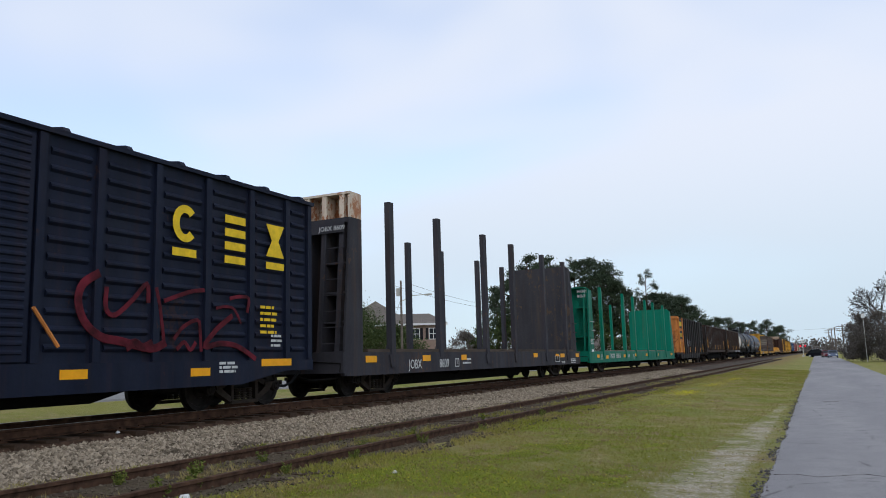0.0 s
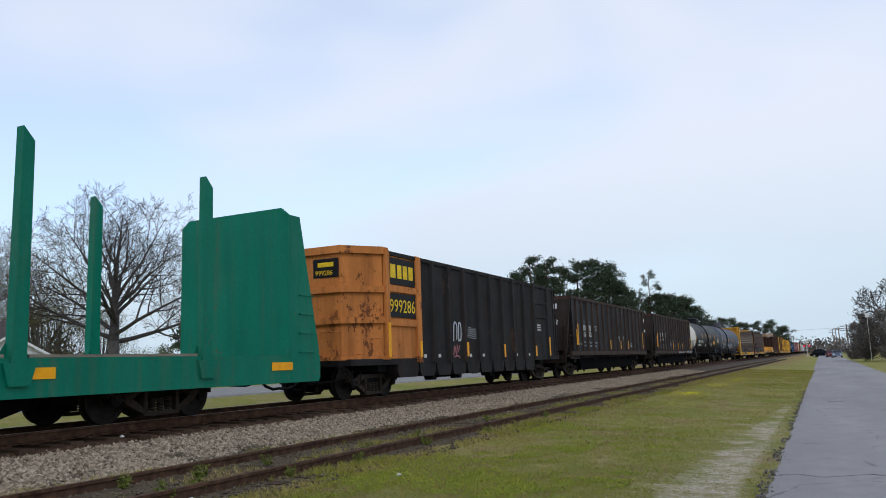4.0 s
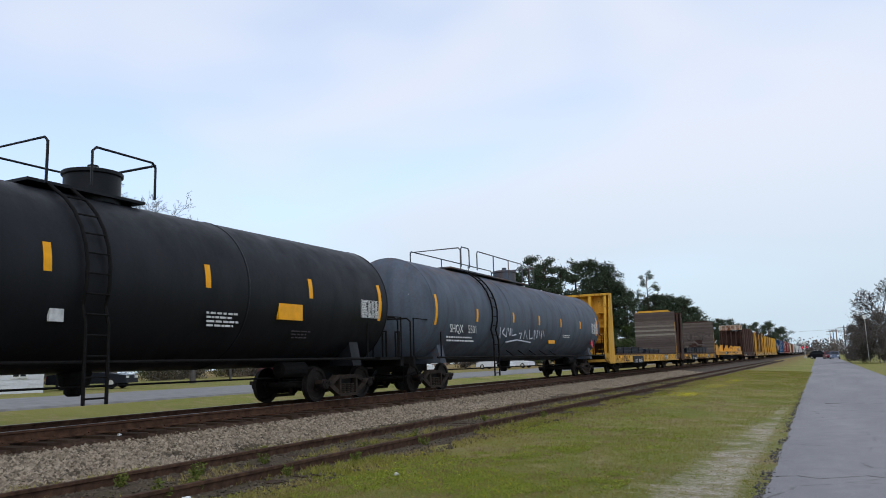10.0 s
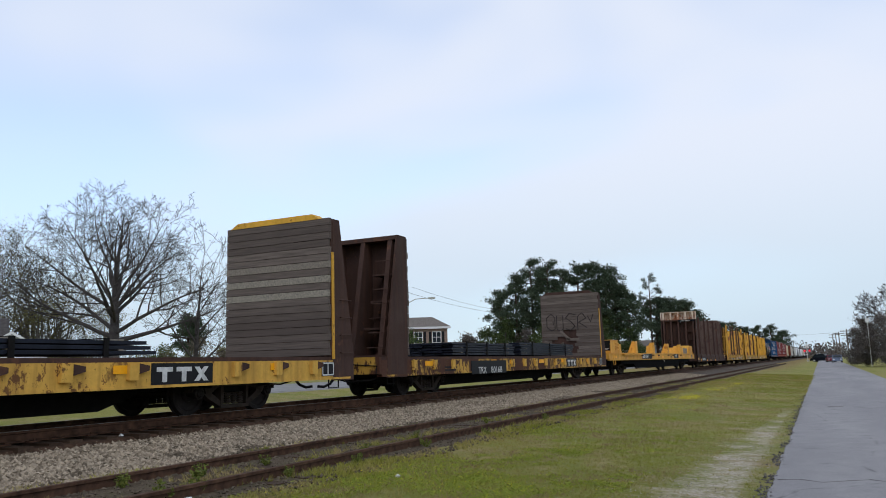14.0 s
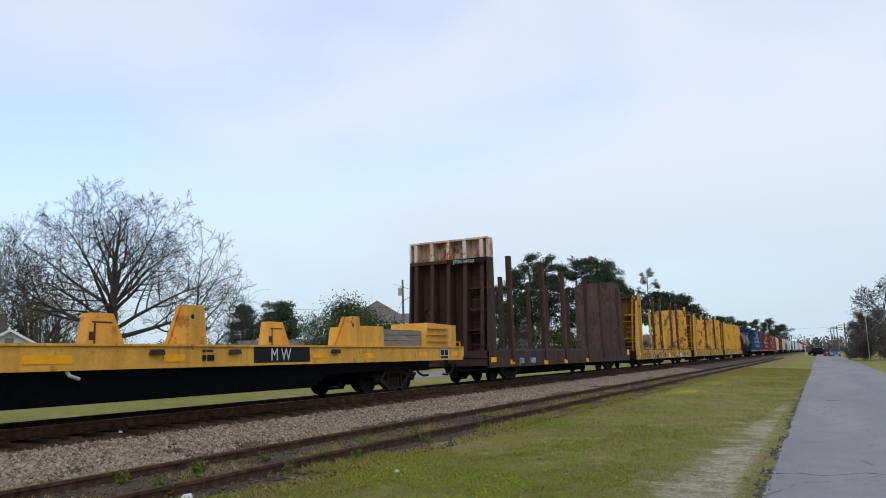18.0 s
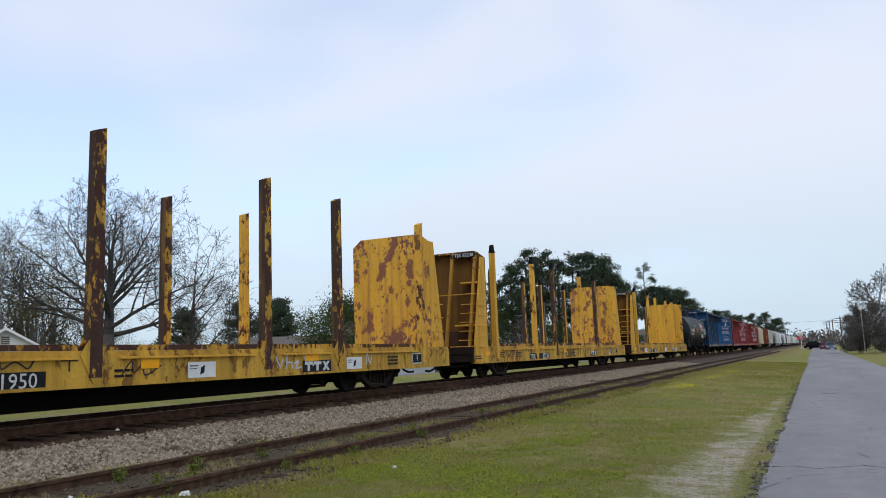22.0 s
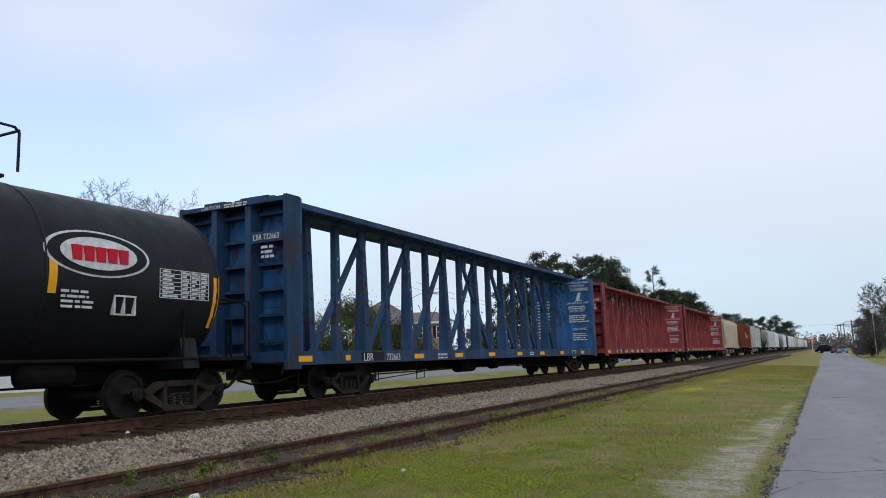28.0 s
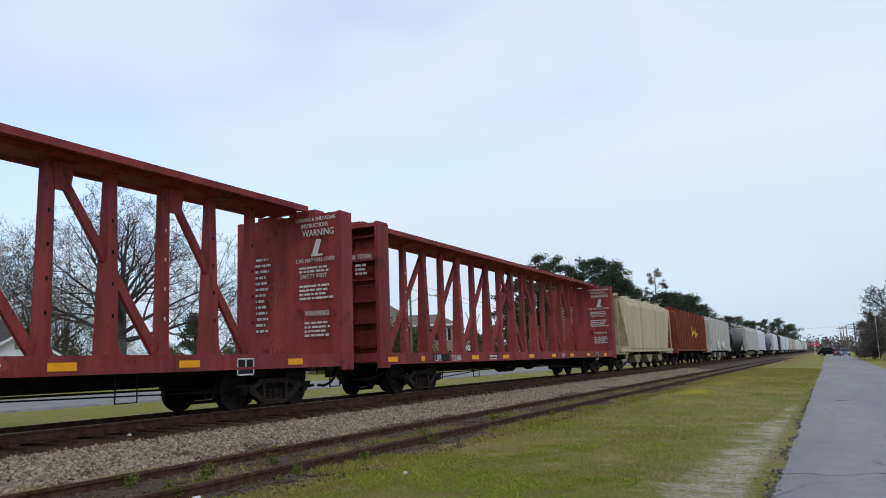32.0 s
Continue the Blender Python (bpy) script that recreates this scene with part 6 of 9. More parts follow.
    part("air_valve", Geo().pipe([(1.50, 15.9, 0.86), (1.55, 15.92, 0.78), (1.55, 16.1, 0.72)], 0.03, 6), PALE, c, "pale pipe elbow")
    part("end_rail", Geo().pipe([(1.45, L - 0.1, 1.27), (1.45, L - 0.1, 1.42), (-1.45, L - 0.1, 1.42)], 0.025), MW_YELLOW, c)


def centerbeam(start, L, mat, label, number, first, holes=False):
    c = new_car("centerbeam_flatcar", label, start, "centerbeam car", "centerbeam lumber cars")
    half, top = 1.58, 4.58
    flat_body(c, L, mat, (0.86, 1.08), 1.14, mat, half, 3.25, 0, 2.4)
    part("belly_truss", Geo().prism("x", [(5.0, 0.9), (L - 5.0, 0.9), (L - 7.0, 0.55), (7.0, 0.55)], -0.15, 0.15), BLACKENED, c)
    # end bulkheads: ribbed plate, corner posts and a cap
    for y_in, s in ((0.62, -1), (L - 0.62, 1)):
        part("bulkhead_plate", Geo().box(-half, half, *sorted((y_in, y_in + s * 0.06)), 1.14, top), BLUE_PANEL if mat is BLUE else mat, c)
        yo = y_in + s * 0.56
        for x in (-half, half - 0.09):
            part("corner_post", Geo().box(*((x, x + .10) if x > 0 else (x - .01, x + .09)), *sorted((y_in + s * .064, yo)), 0.75, top + 0.03), mat, c)
        for k in range(6):
            z = 1.35 + k * 0.58
            part("bulkhead_shelf", Geo().box(-half + 0.094, half - 0.094, *sorted((y_in + s * .064, y_in + s * 0.24)), z, z + 0.07), mat, c)
        for x in (-0.55, 0.45):
            part("bulkhead_rib", Geo().box(x - 0.08, x + 0.08, *sorted((y_in + s * .064, yo - s * 0.05)), 1.146, top - .104), mat, c)
        part("bulkhead_cap", Geo().box(-half + .094, half - .094, *sorted((y_in + s * .064, yo)), top - 0.1, top), mat, c)
        part("top_step", Geo().box(-0.9, -0.3, *sorted((y_in, yo - s * 0.1)), top, top + 0.09), mat, c)
        part("top_step", Geo().box(0.1, 0.9, *sorted((y_in, yo - s * 0.2)), top, top + 0.12), mat, c)
        end_ladder(c, yo if s < 0 else yo + 0.07, 1.0, 1.45, [1.3 + k * 0.4 for k in range(5)], mat)
    brake_wheel(c, -0.75, 0.1, 2.2)
    # the centre beam
    part("top_chord", Geo().prism("y", [(-0.30, top + 0.03), (0.30, top + 0.03), (0.40, top + 0.10), (0.40, top + 0.13), (-0.40, top + 0.13), (-0.40, top + 0.10)], 0.66, L - 0.7), mat, c)
    part("top_cover", Geo().box(-0.42, 0.42, 0.66, L - 0.7, top + 0.134, top + 0.20), mat, c)
    cuts = [2.06 + 2.6 * k for k in range(9) if 1.0 < 2.06 + 2.6 * k < L - 1.2] if holes else []
    for s in (-1, 1):  # outer flanges, pierced along the blue car
        part("chord_flange", Geo().prism("y", [(s * 0.56, top + 0.10), (s * 0.75, top + 0.06), (s * 0.75, top + 0.20), (s * 0.56, top + 0.20)], 0.66, L - 0.7), mat, c)
        ends = [0.66] + [y + d for y in cuts for d in (-0.15, 0.15)] + [L - 0.7]
        for a, b in zip(ends[::2], ends[1::2]):
            part("chord_web", Geo().box(*sorted((s * 0.424, s * 0.556)), a, b, top + 0.11, top + 0.17), mat, c)
    pitch = 1.337 if mat is BLUE else 1.322
    ys = [first + k * pitch for k in range(17)]
    for k, y in enumerate(ys[1:], 1):
        q = 0.20 if k % 2 else 0.10
        part("beam_post", Geo().hexa([(-q, y - .125, 1.144), (q, y - .125, 1.144), (q, y + .125, 1.144), (-q, y + .125, 1.144), (-.08, y - .10, top + .028), (.08, y - .10, top + .028), (.08, y + .10, top + .028), (-.08, y + .10, top + .028)]), mat, c)
        part("post_foot", Geo().prism("x", [(y - .22, 1.144), (y + .22, 1.144), (y + .128, 1.32), (y - .128, 1.32)], q, q + .012), mat, c)
        for z in (1.9, 2.5, 3.1, 3.7):
            w = q + (0.08 - q) * (z - 1.144) / (top - 1.2)
            part("post_bolt", Geo().box(w, w + .012, y - .018, y + .018, z - .035, z + .035), PALE if (k + int(z * 10)) % 3 == 0 else BLACKENED, c)
    slants = [(ys[k] + .20, ys[k + 2] - .06) for k in (1, 3, 5, 7)] + [(ys[k + 2] - .10, ys[k] + .26) for k in (8, 10, 12, 14)] + [(ys[1] - .10, ys[0] + .30)]
    for a, b in slants:
        part("beam_brace", Geo().hexa([(-.05, a - .12, 1.15), (.05, a - .12, 1.15), (.05, a + .12, 1.15), (-.05, a + .12, 1.15), (-.05, b - .09, top - .2), (.05, b - .09, top - .2), (.05, b + .09, top - .2), (-.05, b + .09, top - .2)]), mat, c)
        part("gusset", Geo().prism("x", [(b - 0.22, top + 0.028), (b + 0.22, top + 0.028), (b + 0.14, top - 0.50), (b - 0.16, top - 0.50)], .085, .10), mat, c)
    for k in (6, 8, 9):  # thin rods that cross between the posts
        for a, b in ((ys[k], ys[k + 1]), (ys[k + 1], ys[k])):
            part("tie_rod", Geo().rod((-.3, a, 1.2), (-.3, b, 2.7), 0.012, 5), mat, c)
    # writing
    letters("LBR", 0.20, c, 1.585, 3.1, 0.87 + 0.01)
    letters(number, 0.18, c, 1.585, 4.22, 0.88, wide=0.95)
    part("number_panel", Geo().box(1.581, 1.584, 3.0, 4.1, 0.865, 1.10), LETTER_BLACK, c)
    letters("LBR " + number, 0.13, c, 0.66, 0.045, 3.63, end=True, wide=0.8)
    part("number_panel", Geo().box(0.6, 1.48, 0.052, 0.11, 3.57, 3.82), mat, c)
    letters("CAUTION", 0.09, c, -0.9, 0.055, 4.49, end=True)
    text_bars(c, -0.2, 0.05, 4.57, 0.7, 2, 0.035, 0.055, end=True, seed=2)
    text_bars(c, 0.85, 0.09, 3.5, 0.35, 3, 0.06, 0.11, end=True, seed=5)
    letters("C", 0.13, c, 1.585, 0.22, 3.52)
    part("routing_frame", Geo().box(1.581, 1.586, .12, .46, 3.78, 3.80).box(1.581, 1.586, .12, .46, 3.42, 3.44).box(1.581, 1.586, .12, .14, 3.42, 3.80).box(1.581, 1.586, .44, .46, 3.42, 3.80), LETTER_WHITE, c)
    yb = L - 0.66
    letters("WARNING", 0.17, c, 0.55, yb - 0.03, 4.02, end=True, wide=0.8)
    letters("CAR MAY FALL OVER", 0.10, c, 0.35, yb - 0.03, 3.38, end=True, wide=0.85)
    letters("SAFETY FIRST", 0.11, c, 0.48, yb - 0.03, 2.98, end=True, wide=0.85)
    letters("WARNING", 0.13, c, 0.6, yb - 0.03, 2.06, end=True, wide=0.8)
    letters("INSTRUCTIONS", 0.10, c, 0.52, yb - 0.03, 4.24, end=True, wide=0.8)
    letters("LOADING & UNLOADING", 0.09, c, 0.35, yb - 0.03, 4.40, end=True, wide=0.8)
    text_bars(c, 0.45, yb - 0.03, 3.27, 1.0, 2, 0.05, 0.09, end=True, seed=8)
    text_bars(c, 0.45, yb - 0.03, 2.82, 1.0, 4, 0.05, 0.10, end=True, seed=9)
    text_bars(c, -1.2, yb - 0.03, 3.6, 0.75, 13, 0.06, 0.15, end=True, seed=10)
    text_bars(c, 0.6, yb - 0.03, 1.92, 0.75, 4, 0.05, 0.10, end=True, seed=11)
    part("pictogram", Geo().hexa([(0.85, yb - .04, 3.59), (1.0, yb - .04, 3.54), (1.12, yb - .04, 3.92), (0.98, yb - .04, 3.94), (0.85, yb - .03, 3.59), (1.0, yb - .03, 3.54), (1.12, yb - .03, 3.92), (0.98, yb - .03, 3.94)]).box(0.82, 1.15, yb - .04, yb - .03, 3.52, 3.57), LETTER_WHITE, c, "white warning pictogram")
    tape(c, [(0.45, 0.95, 0.97), (2.3, 2.5, 0.97), (5.75, 6.3, 0.97), (8.4, 8.95, 0.97), (11.05, 11.6, 0.97), (13.75, 14.25, 0.97), (16.3, 16.8, 0.97), (18.9, 19.4, 0.97), (22.0, 22.5, 0.97)], 1.586, 0.13)
    text_bars(c, 1.586, 7.2, 1.03, 0.7, 2, 0.055, 0.10, seed=int(number) % 53)
    text_bars(c, 1.586, 15.1, 1.03, 0.5, 2, 0.04, 0.08, seed=int(number) % 47)
    tape_up(c, [(0.30, 1.35, 2.0), (L - 0.3, 1.3, 2.0)], 1.582, 0.12)
    part("routing_panel", Geo().box(1.583, 1.588, L - 4.2, L - 3.7, 0.72, 1.06), LETTER_BLACK, c)
    part("routing_frame", Geo().box(1.588, 1.592, L - 4.2, L - 3.7, 1.03, 1.06).box(1.588, 1.592, L - 4.2, L - 3.7, .72, .75).box(1.588, 1.592, L - 4.2, L - 4.17, .72, 1.06).box(1.588, 1.592, L - 3.73, L - 3.7, .72, 1.06).box(1.588, 1.592, L - 3.96, L - 3.93, .85, 1.06), LETTER_WHITE, c)
    for y, z in ((4.6, 0.34), (7.0, 0.5), (8.8, 0.6), (13.0, 0.6), (15.2, 0.5)):
        part("rod_hanger", Geo().pipe([(1.0, y, 0.9), (1.0, y, z), (1.0, y + 0.14, z), (1.0, y + 0.14, 0.9)], 0.016, 6), BLACKENED, c)
    part("brake_rod", Geo().pipe([(1.0, 3.6, 0.33), (1.0, 7.1, 0.5), (1.0, 11.4, 0.9)], 0.014, 6), BLACKENED, c)
    part("brake_rod", Geo().pipe([(1.0, 11.4, 0.9), (1.0, 15.2, 0.5), (1.0, L - 3.6, 0.4)], 0.014, 6), BLACKENED, c)
    part("air_reservoir", Geo().lathe("y", [(-0.55, 0.1), (-0.5, 0.2), (0.5, 0.2), (0.55, 0.1)], (0.6, 11.3, 0.68), 12), BLACKENED, c)
    part("step_ladder", Geo().pipe([(1.5, 6.0, 0.9), (1.5, 6.0, 0.35), (1.5, 6.45, 0.35), (1.5, 6.45, 0.9)], 0.014), BLACKENED, c)
    part("step_ladder", Geo().pipe([(1.5, L - 7.0, 0.9), (1.5, L - 7.0, 0.35), (1.5, L - 6.55, 0.35), (1.5, L - 6.55, 0.9)], 0.014), BLACKENED, c)


def covered_hopper(start, L, mat, label, ribs=0, curved=True, far=False, bars=None):
    c = new_car("covered_hopper", label, start, "covered hopper", "covered hoppers of the passing train")
    half, top, bot = 1.58, 4.35, 1.25
    sec = [(-half, bot), (half, bot), (half, top - 0.55), (half - 0.12, top - 0.18), (half - 0.5, top), (-half + 0.5, top), (-half + 0.12, top - 0.18), (-half, top - 0.55)] if curved else [(-half, bot), (half, bot), (half, top - 0.1), (half - 0.3, top), (-half + 0.3, top), (-half, top - 0.1)]
    run = 2.3 if curved else 1.7
    part("body", Geo().prism("y", sec, run, L - run), mat, c)
    for s, a, b in ((-1, 0.7, run), (1, L - 0.7, L - run)):
        part("slope_end", Geo().hexa([(-half + .01, b, bot + .2), (half - .01, b, bot + .2), (half - .01, b + s * 0.04, bot + .2), (-half + .01, b + s * 0.04, bot + .2), (-half + 0.06, b, top - 0.2), (half - 0.06, b, top - 0.2), (half - 0.06, a, top - 0.3), (-half + 0.06, a, top - 0.3)]), mat, c)
        part("end_platform", Geo().box(-1.5, 1.5, *sorted((a + s * 0.4, b)), 0.95, 1.07), mat, c)
        for x in (-1.5, 1.44):
            part("end_post", Geo().box(x, x + 0.06, a + s * .3 - 0.04, a + s * .3 + 0.04, 0.9, top - 0.3), mat, c)
        for k in range(6):
            part("end_rung", Geo().rod((1.0, a + s * .3, 1.3 + k * .45), (1.47, a + s * .3, 1.3 + k * .45), 0.02, 6), mat, c)
    if ribs:
        for k in range(ribs):
            y = 1.8 + k * (L - 3.6) / (ribs - 1)
            part("side_post", Geo().box(half, half + 0.07, y - 0.06, y + 0.06, bot, top - 0.1), mat, c)
    part("side_sill", Geo().box(-half, half, 0.3, L - 0.3, 1.08, 1.27), mat, c)
    for k in range(4):
        y = 2.9 + k * (L - 5.8) / 3.0
        w = (L - 6) / 8
        part("discharge_hopper", Geo().prism("x", [(y - w, 1.1), (y + w, 1.1), (y + 0.3, 0.42), (y - 0.3, 0.42)], -1.1, 1.1), mat if mat is not ORE else BLACKENED, c)
    part("roof_walk", Geo().box(-0.35, 0.35, 0.5, L - 0.5, top + 0.06, top + 0.11), PALE, c)
    for k in range(5):
        part("roof_hatch", Geo().lathe("z", [(top, 0.4), (top + 0.12, 0.4), (top + 0.16, 0.3)], (0.75, 2.2 + k * (L - 4.4) / 4, 0), 12), mat, c)
    part("roof_rail", Geo().rod((half - 0.35, 0.6, top + 0.12), (half - 0.35, L - 0.6, top + 0.12), 0.03), BLACKENED, c)
    for k in range(9):
        y = 0.7 + k * (L - 1.4) / 8
        part("rail_post", Geo().rod((half - 0.35, y, top - .05), (half - 0.35, y, top + .3), 0.018, 6), BLACKENED, c)
    part("roof_rail", Geo().rod((half - 0.35, 0.7, top + 0.3), (half - 0.35, L - 0.7, top + 0.3), 0.02, 6), BLACKENED, c)
    if bars:
        for k, (y0, y1, z0, z1) in enumerate(bars):
            part("side_mark", Geo().box(half + .075, half + .08, y0, y1, z0, z1), LETTER_YELLOW if mat is ORE else WHITE_TRIM, c, "painted block mark")
    truck(c, 2.0), truck(c, L - 2.0)
    underframe(c, L, 0, 1.08, None, 2.0, False)
    end_gear(c, L)
    return c


# ---- the train, car by car ----
boxcar()
job = staked_flat("bulkhead_flatcar", "dark grey bulkhead flatcar with steel stakes and a white-topped bulkhead", 15.85, 20.75, JOB_GREY, [2.5, 5.5, 9.2, 12.0, 15.7, 18.7], 5.20, 5.27,
            dict(top_h=0.66, top_mat=CREAM, db=0.85, dt=0.55, ribs=6), [("JOBX", 3.35, 0.66, 0.26, 0.9), ("8609", 5.3, 0.66, 0.26, 0.9)],
            tapes=[(1.05, 1.6, 0.95), (4.2, 4.7, 0.95), (6.9, 7.3, 0.95), (13.9, 14.4, 0.98), (17.5, 18.1, 0.95), (19.9, 20.4, 0.95)], far_mat=JOB_RUST, inner=(0.95, 0.85), stake_w=0.23, far_bulk=dict(top_h=0, chamfer=0.12, db=0.85, dt=0.33, half=1.40))
part("number_panel", Geo().box(0.35, 1.45, 0.335, 0.36, 4.16, 4.42), JOB_GREY, job)
letters("JOBX 8609", 0.12, job, 0.68, 0.33, 4.22, end=True)
stencil_frame(job, 16.77, 17.39, 0.67, 0.98)
tape(job, [(16.80, 17.27, 0.97)], 1.594, 0.10)
text_bars(job, 1.592, 19.09, 0.80, 0.9, 3, 0.045, 0.075, seed=14)
text_bars(job, 1.592, 17.64, 0.70, 0.5, 2, 0.03, 0.06, seed=15)
stencil_frame(job, 6.42, 6.72, 0.66, 0.92, back=False)
text_bars(job, 1.592, 7.0, 0.92, 0.75, 2, 0.055, 0.12, seed=16)
green = staked_flat("bulkhead_flatcar", "green bulkhead flatcar with pointed steel stakes", 38.2, 25.3, GREEN, [3.0, 8.35, 11.2, 15.0, 17.8, 21.6], 4.42, 4.38,
            dict(db=0.95, dt=0.62, ribs=4, chamfer=0.22), [("HKRX", 4.32, 0.74, 0.27, 0.98), ("160014", 5.56, 0.74, 0.27, 0.98)], tc=4.3,
            tapes=[(1.47, 1.95, 0.88), (3.35, 3.85, 0.82), (7.5, 7.95, 0.86), (10.6, 11.1, 0.9), (14.0, 14.5, 0.9), (17.9, 18.4, 0.9), (23.5, 24.2, 0.9)], inner=(1.05, 1.2), far_bulk=dict(db=1.1, dt=0.4), stake_w=0.24, taper=0.8, slant=-0.2)
letters("HKRX", 0.15, green, 1.02, 0.33, 4.12, end=True, wide=0.9)
letters("160014", 0.15, green, 1.0, 0.32, 3.88, end=True, wide=0.72)
part("notice_plate", Geo().box(-0.45, 0.40, 0.44, 0.46, 1.45, 2.60), GREEN, green)
text_bars(green, -0.36, 0.43, 2.46, 0.66, 8, 0.045, 0.105, end=True, seed=17)
text_bars(green, 1.586, 0.40, 1.72, 0.62, 3, 0.05, 0.09, seed=18)
part("notice_panel", Geo().box(1.583, 1.59, 0.51, 0.94, 1.09, 1.23), WHITE_TRIM, green, "small white notice")
part("handrail", Geo().pipe([(-1.3, 0.30, 2.66), (-1.3, 0.22, 2.68), (0.55, 0.22, 2.68), (0.55, 0.30, 2.66)], 0.016, 6), PALE, green)
for z in (2.63, 2.19, 1.74):
    part("grab_iron", Geo().pipe([(1.58, 0.52, z), (1.645, 0.52, z), (1.645, 1.02, z), (1.58, 1.02, z)], 0.014, 6), PALE, green)
stencil_frame(green, 2.32, 2.52, 0.70, 0.96, back=False, bars=0)
text_bars(green, 1.592, 8.5, 0.92, 0.6, 2, 0.05, 0.10, seed=19)
stencil_frame(green, 10.15, 10.4, 0.68, 0.94, back=False, bars=0)
ribbed_gondola()
hopper(82.4, "916382", 20, (10.2, 11.2), False)
second = hopper(101.95, "916364", 40, (8.24, 9.17), True)
for pts in ([(14.3, 1.02), (14.35, 1.2), (14.45, 1.03)], [(14.6, 1.03), (14.62, 1.2)], [(14.75, 1.2), (14.78, 1.03), (14.9, 1.12), (14.76, 1.13)], [(15.2, 1.18), (15.05, 1.1), (15.2, 1.03)], [(15.35, 1.03), (15.33, 1.2), (15.5, 1.05)], [(15.65, 1.2), (15.62, 1.03), (15.8, 1.05)], [(16.1, 1.2), (16.15, 1.03), (16.3, 1.15), (16.35, 1.03)], [(16.5, 1.03), (16.6, 1.2), (16.7, 1.03), (16.55, 1.1)], [(16.9, 1.2), (17.2, 1.08), (17.4, 1.16)]):
    for back in (0.0, 3.72):
        stroke(second, "graffiti", [(a - back, b) for a, b in pts], 1.612, GRAFFITI_PALE, 0.014, "white scrawl along the sill")
tank = tank_car("tank_car", "black tank car with a white head and roof platform", 121.0, 19.5, 1.6, 18.5, 1.58, TANK_BLACK, TANK_WHITE, (8.5, 10.95), ((9.46, 10.87),), (10.2, 0.5), 2.44, cross=8.6, ladder_y=9.12, tc=2.6, tc2=2.2,
                tapes=[(1.72, 2.05, 2.95), (5.64, 2.4, 2.85), (8.25, 2.4, 2.85), (11.68, 2.4, 2.85), (15.0, 2.4, 2.85), (18.1, 2.0, 2.95)])
letters("GBRX", 0.27, tank, 1.578, 3.07, 1.93)
letters("704279", 0.27, tank, 1.578, 4.22, 1.93)
text_bars(tank, 1.52, 3.1, 1.82, 2.0, 2, 0.05, 0.11, seed=51)
text_bars(tank, 1.525, 11.7, 1.95, 0.9, 4, 0.04, 0.08, seed=52)
text_bars(tank, 1.47, 14.4, 1.66, 0.7, 3, 0.03, 0.07, GRAFFITI_DARK, seed=56)
data_table(tank, 1.578, 17.15, 18.0, 2.06, 2.5, 7, 4, 53)
part("notice_panel", Geo().box(1.50, 1.565, 13.85, 14.7, 1.88, 2.25), TAPE, tank, "yellow notice panel")
part("stencil_frame", Geo().box(1.55, 1.583, 5.75, 6.05, 2.23, 2.26).box(1.53, 1.575, 5.75, 6.05, 1.95, 1.98).box(1.53, 1.582, 5.75, 5.78, 1.95, 2.26).box(1.53, 1.582, 6.02, 6.05, 1.95, 2.26), LETTER_WHITE, tank)
part("data_plate", Geo().box(1.42, 1.47, 8.4, 8.65, 1.65, 1.85), LETTER_WHITE, tank, "small white plate")
letters("GBRX 704279", 0.15, tank, -0.65, 0.975, 2.82, LETTER_BLACK, end=True)
text_bars(tank, -0.6, 0.98, 2.72, 0.9, 2, 0.05, 0.1, LETTER_BLACK, end=True, seed=54)
text_bars(tank, -0.3, 0.96, 2.0, 0.8, 4, 0.03, 0.06, LETTER_BLACK, end=True, seed=55)
part("hazard_placard", Geo().box(-0.16, 0.16, -0.012, 0.012, -0.16, 0.16), LETTER_BLACK, tank, "dark diamond placard", at=pose(0.45, 0.98, 1.62, 0, 45, 0))
brake_wheel(tank, -1.0, 0.5, 1.7)
tank2 = tank_car("tank_car", "grey tank car with white graffiti and a side ladder", 141.0, 21.9, 1.15, 20.4, 1.64, TANK_GREY, None, (4.5, 12.5), ((4.7, 5.4), (6.1, 10.85), (11.75, 12.3)), (11.05, 0.48), 2.50, belly=True, cross=4.65,
                 tapes=[(1.35, 2.0, 2.93), (4.45, 2.2, 2.62), (7.88, 2.28, 2.65), (10.85, 2.28, 2.65), (13.8, 2.28, 2.65), (16.87, 2.28, 2.65), (19.95, 2.0, 2.9)], ladder_y=5.83, tc=2.3, tc2=2.3)
letters("SHQX", 0.26, tank2, 1.605, 2.3, 1.8)
letters("SHQX 5501", 0.15, tank2, 0.01, 0.70, 2.78, end=True)
text_bars(tank2, 0.24, 0.72, 2.72, 0.5, 2, 0.04, 0.09, end=True, seed=65)
letters("5501", 0.26, tank2, 1.605, 3.7, 1.8)
text_bars(tank2, 1.52, 2.2, 1.68, 2.2, 2, 0.05, 0.11, seed=61)
text_bars(tank2, 1.56, 14.2, 1.95, 1.1, 2, 0.04, 0.08, seed=62)
data_table(tank2, 1.642, 18.91, 20.02, 2.10, 2.60, 7, 4, 63)
text_bars(tank2, 1.635, 19.5, 2.68, 0.5, 1, 0.04, 0.065, seed=64)
part("notice_panel", Geo().box(1.40, 1.43, 12.55, 13.45, 1.55, 1.78), TAPE, tank2, "yellow notice panel")
part("hazard_placard", Geo().box(-0.012, 0.012, -0.16, 0.16, -0.16, 0.16), LOGO_RED, tank2, "red diamond placard", at=pose(1.5, 19.3, 1.6, 45, 0, 0))
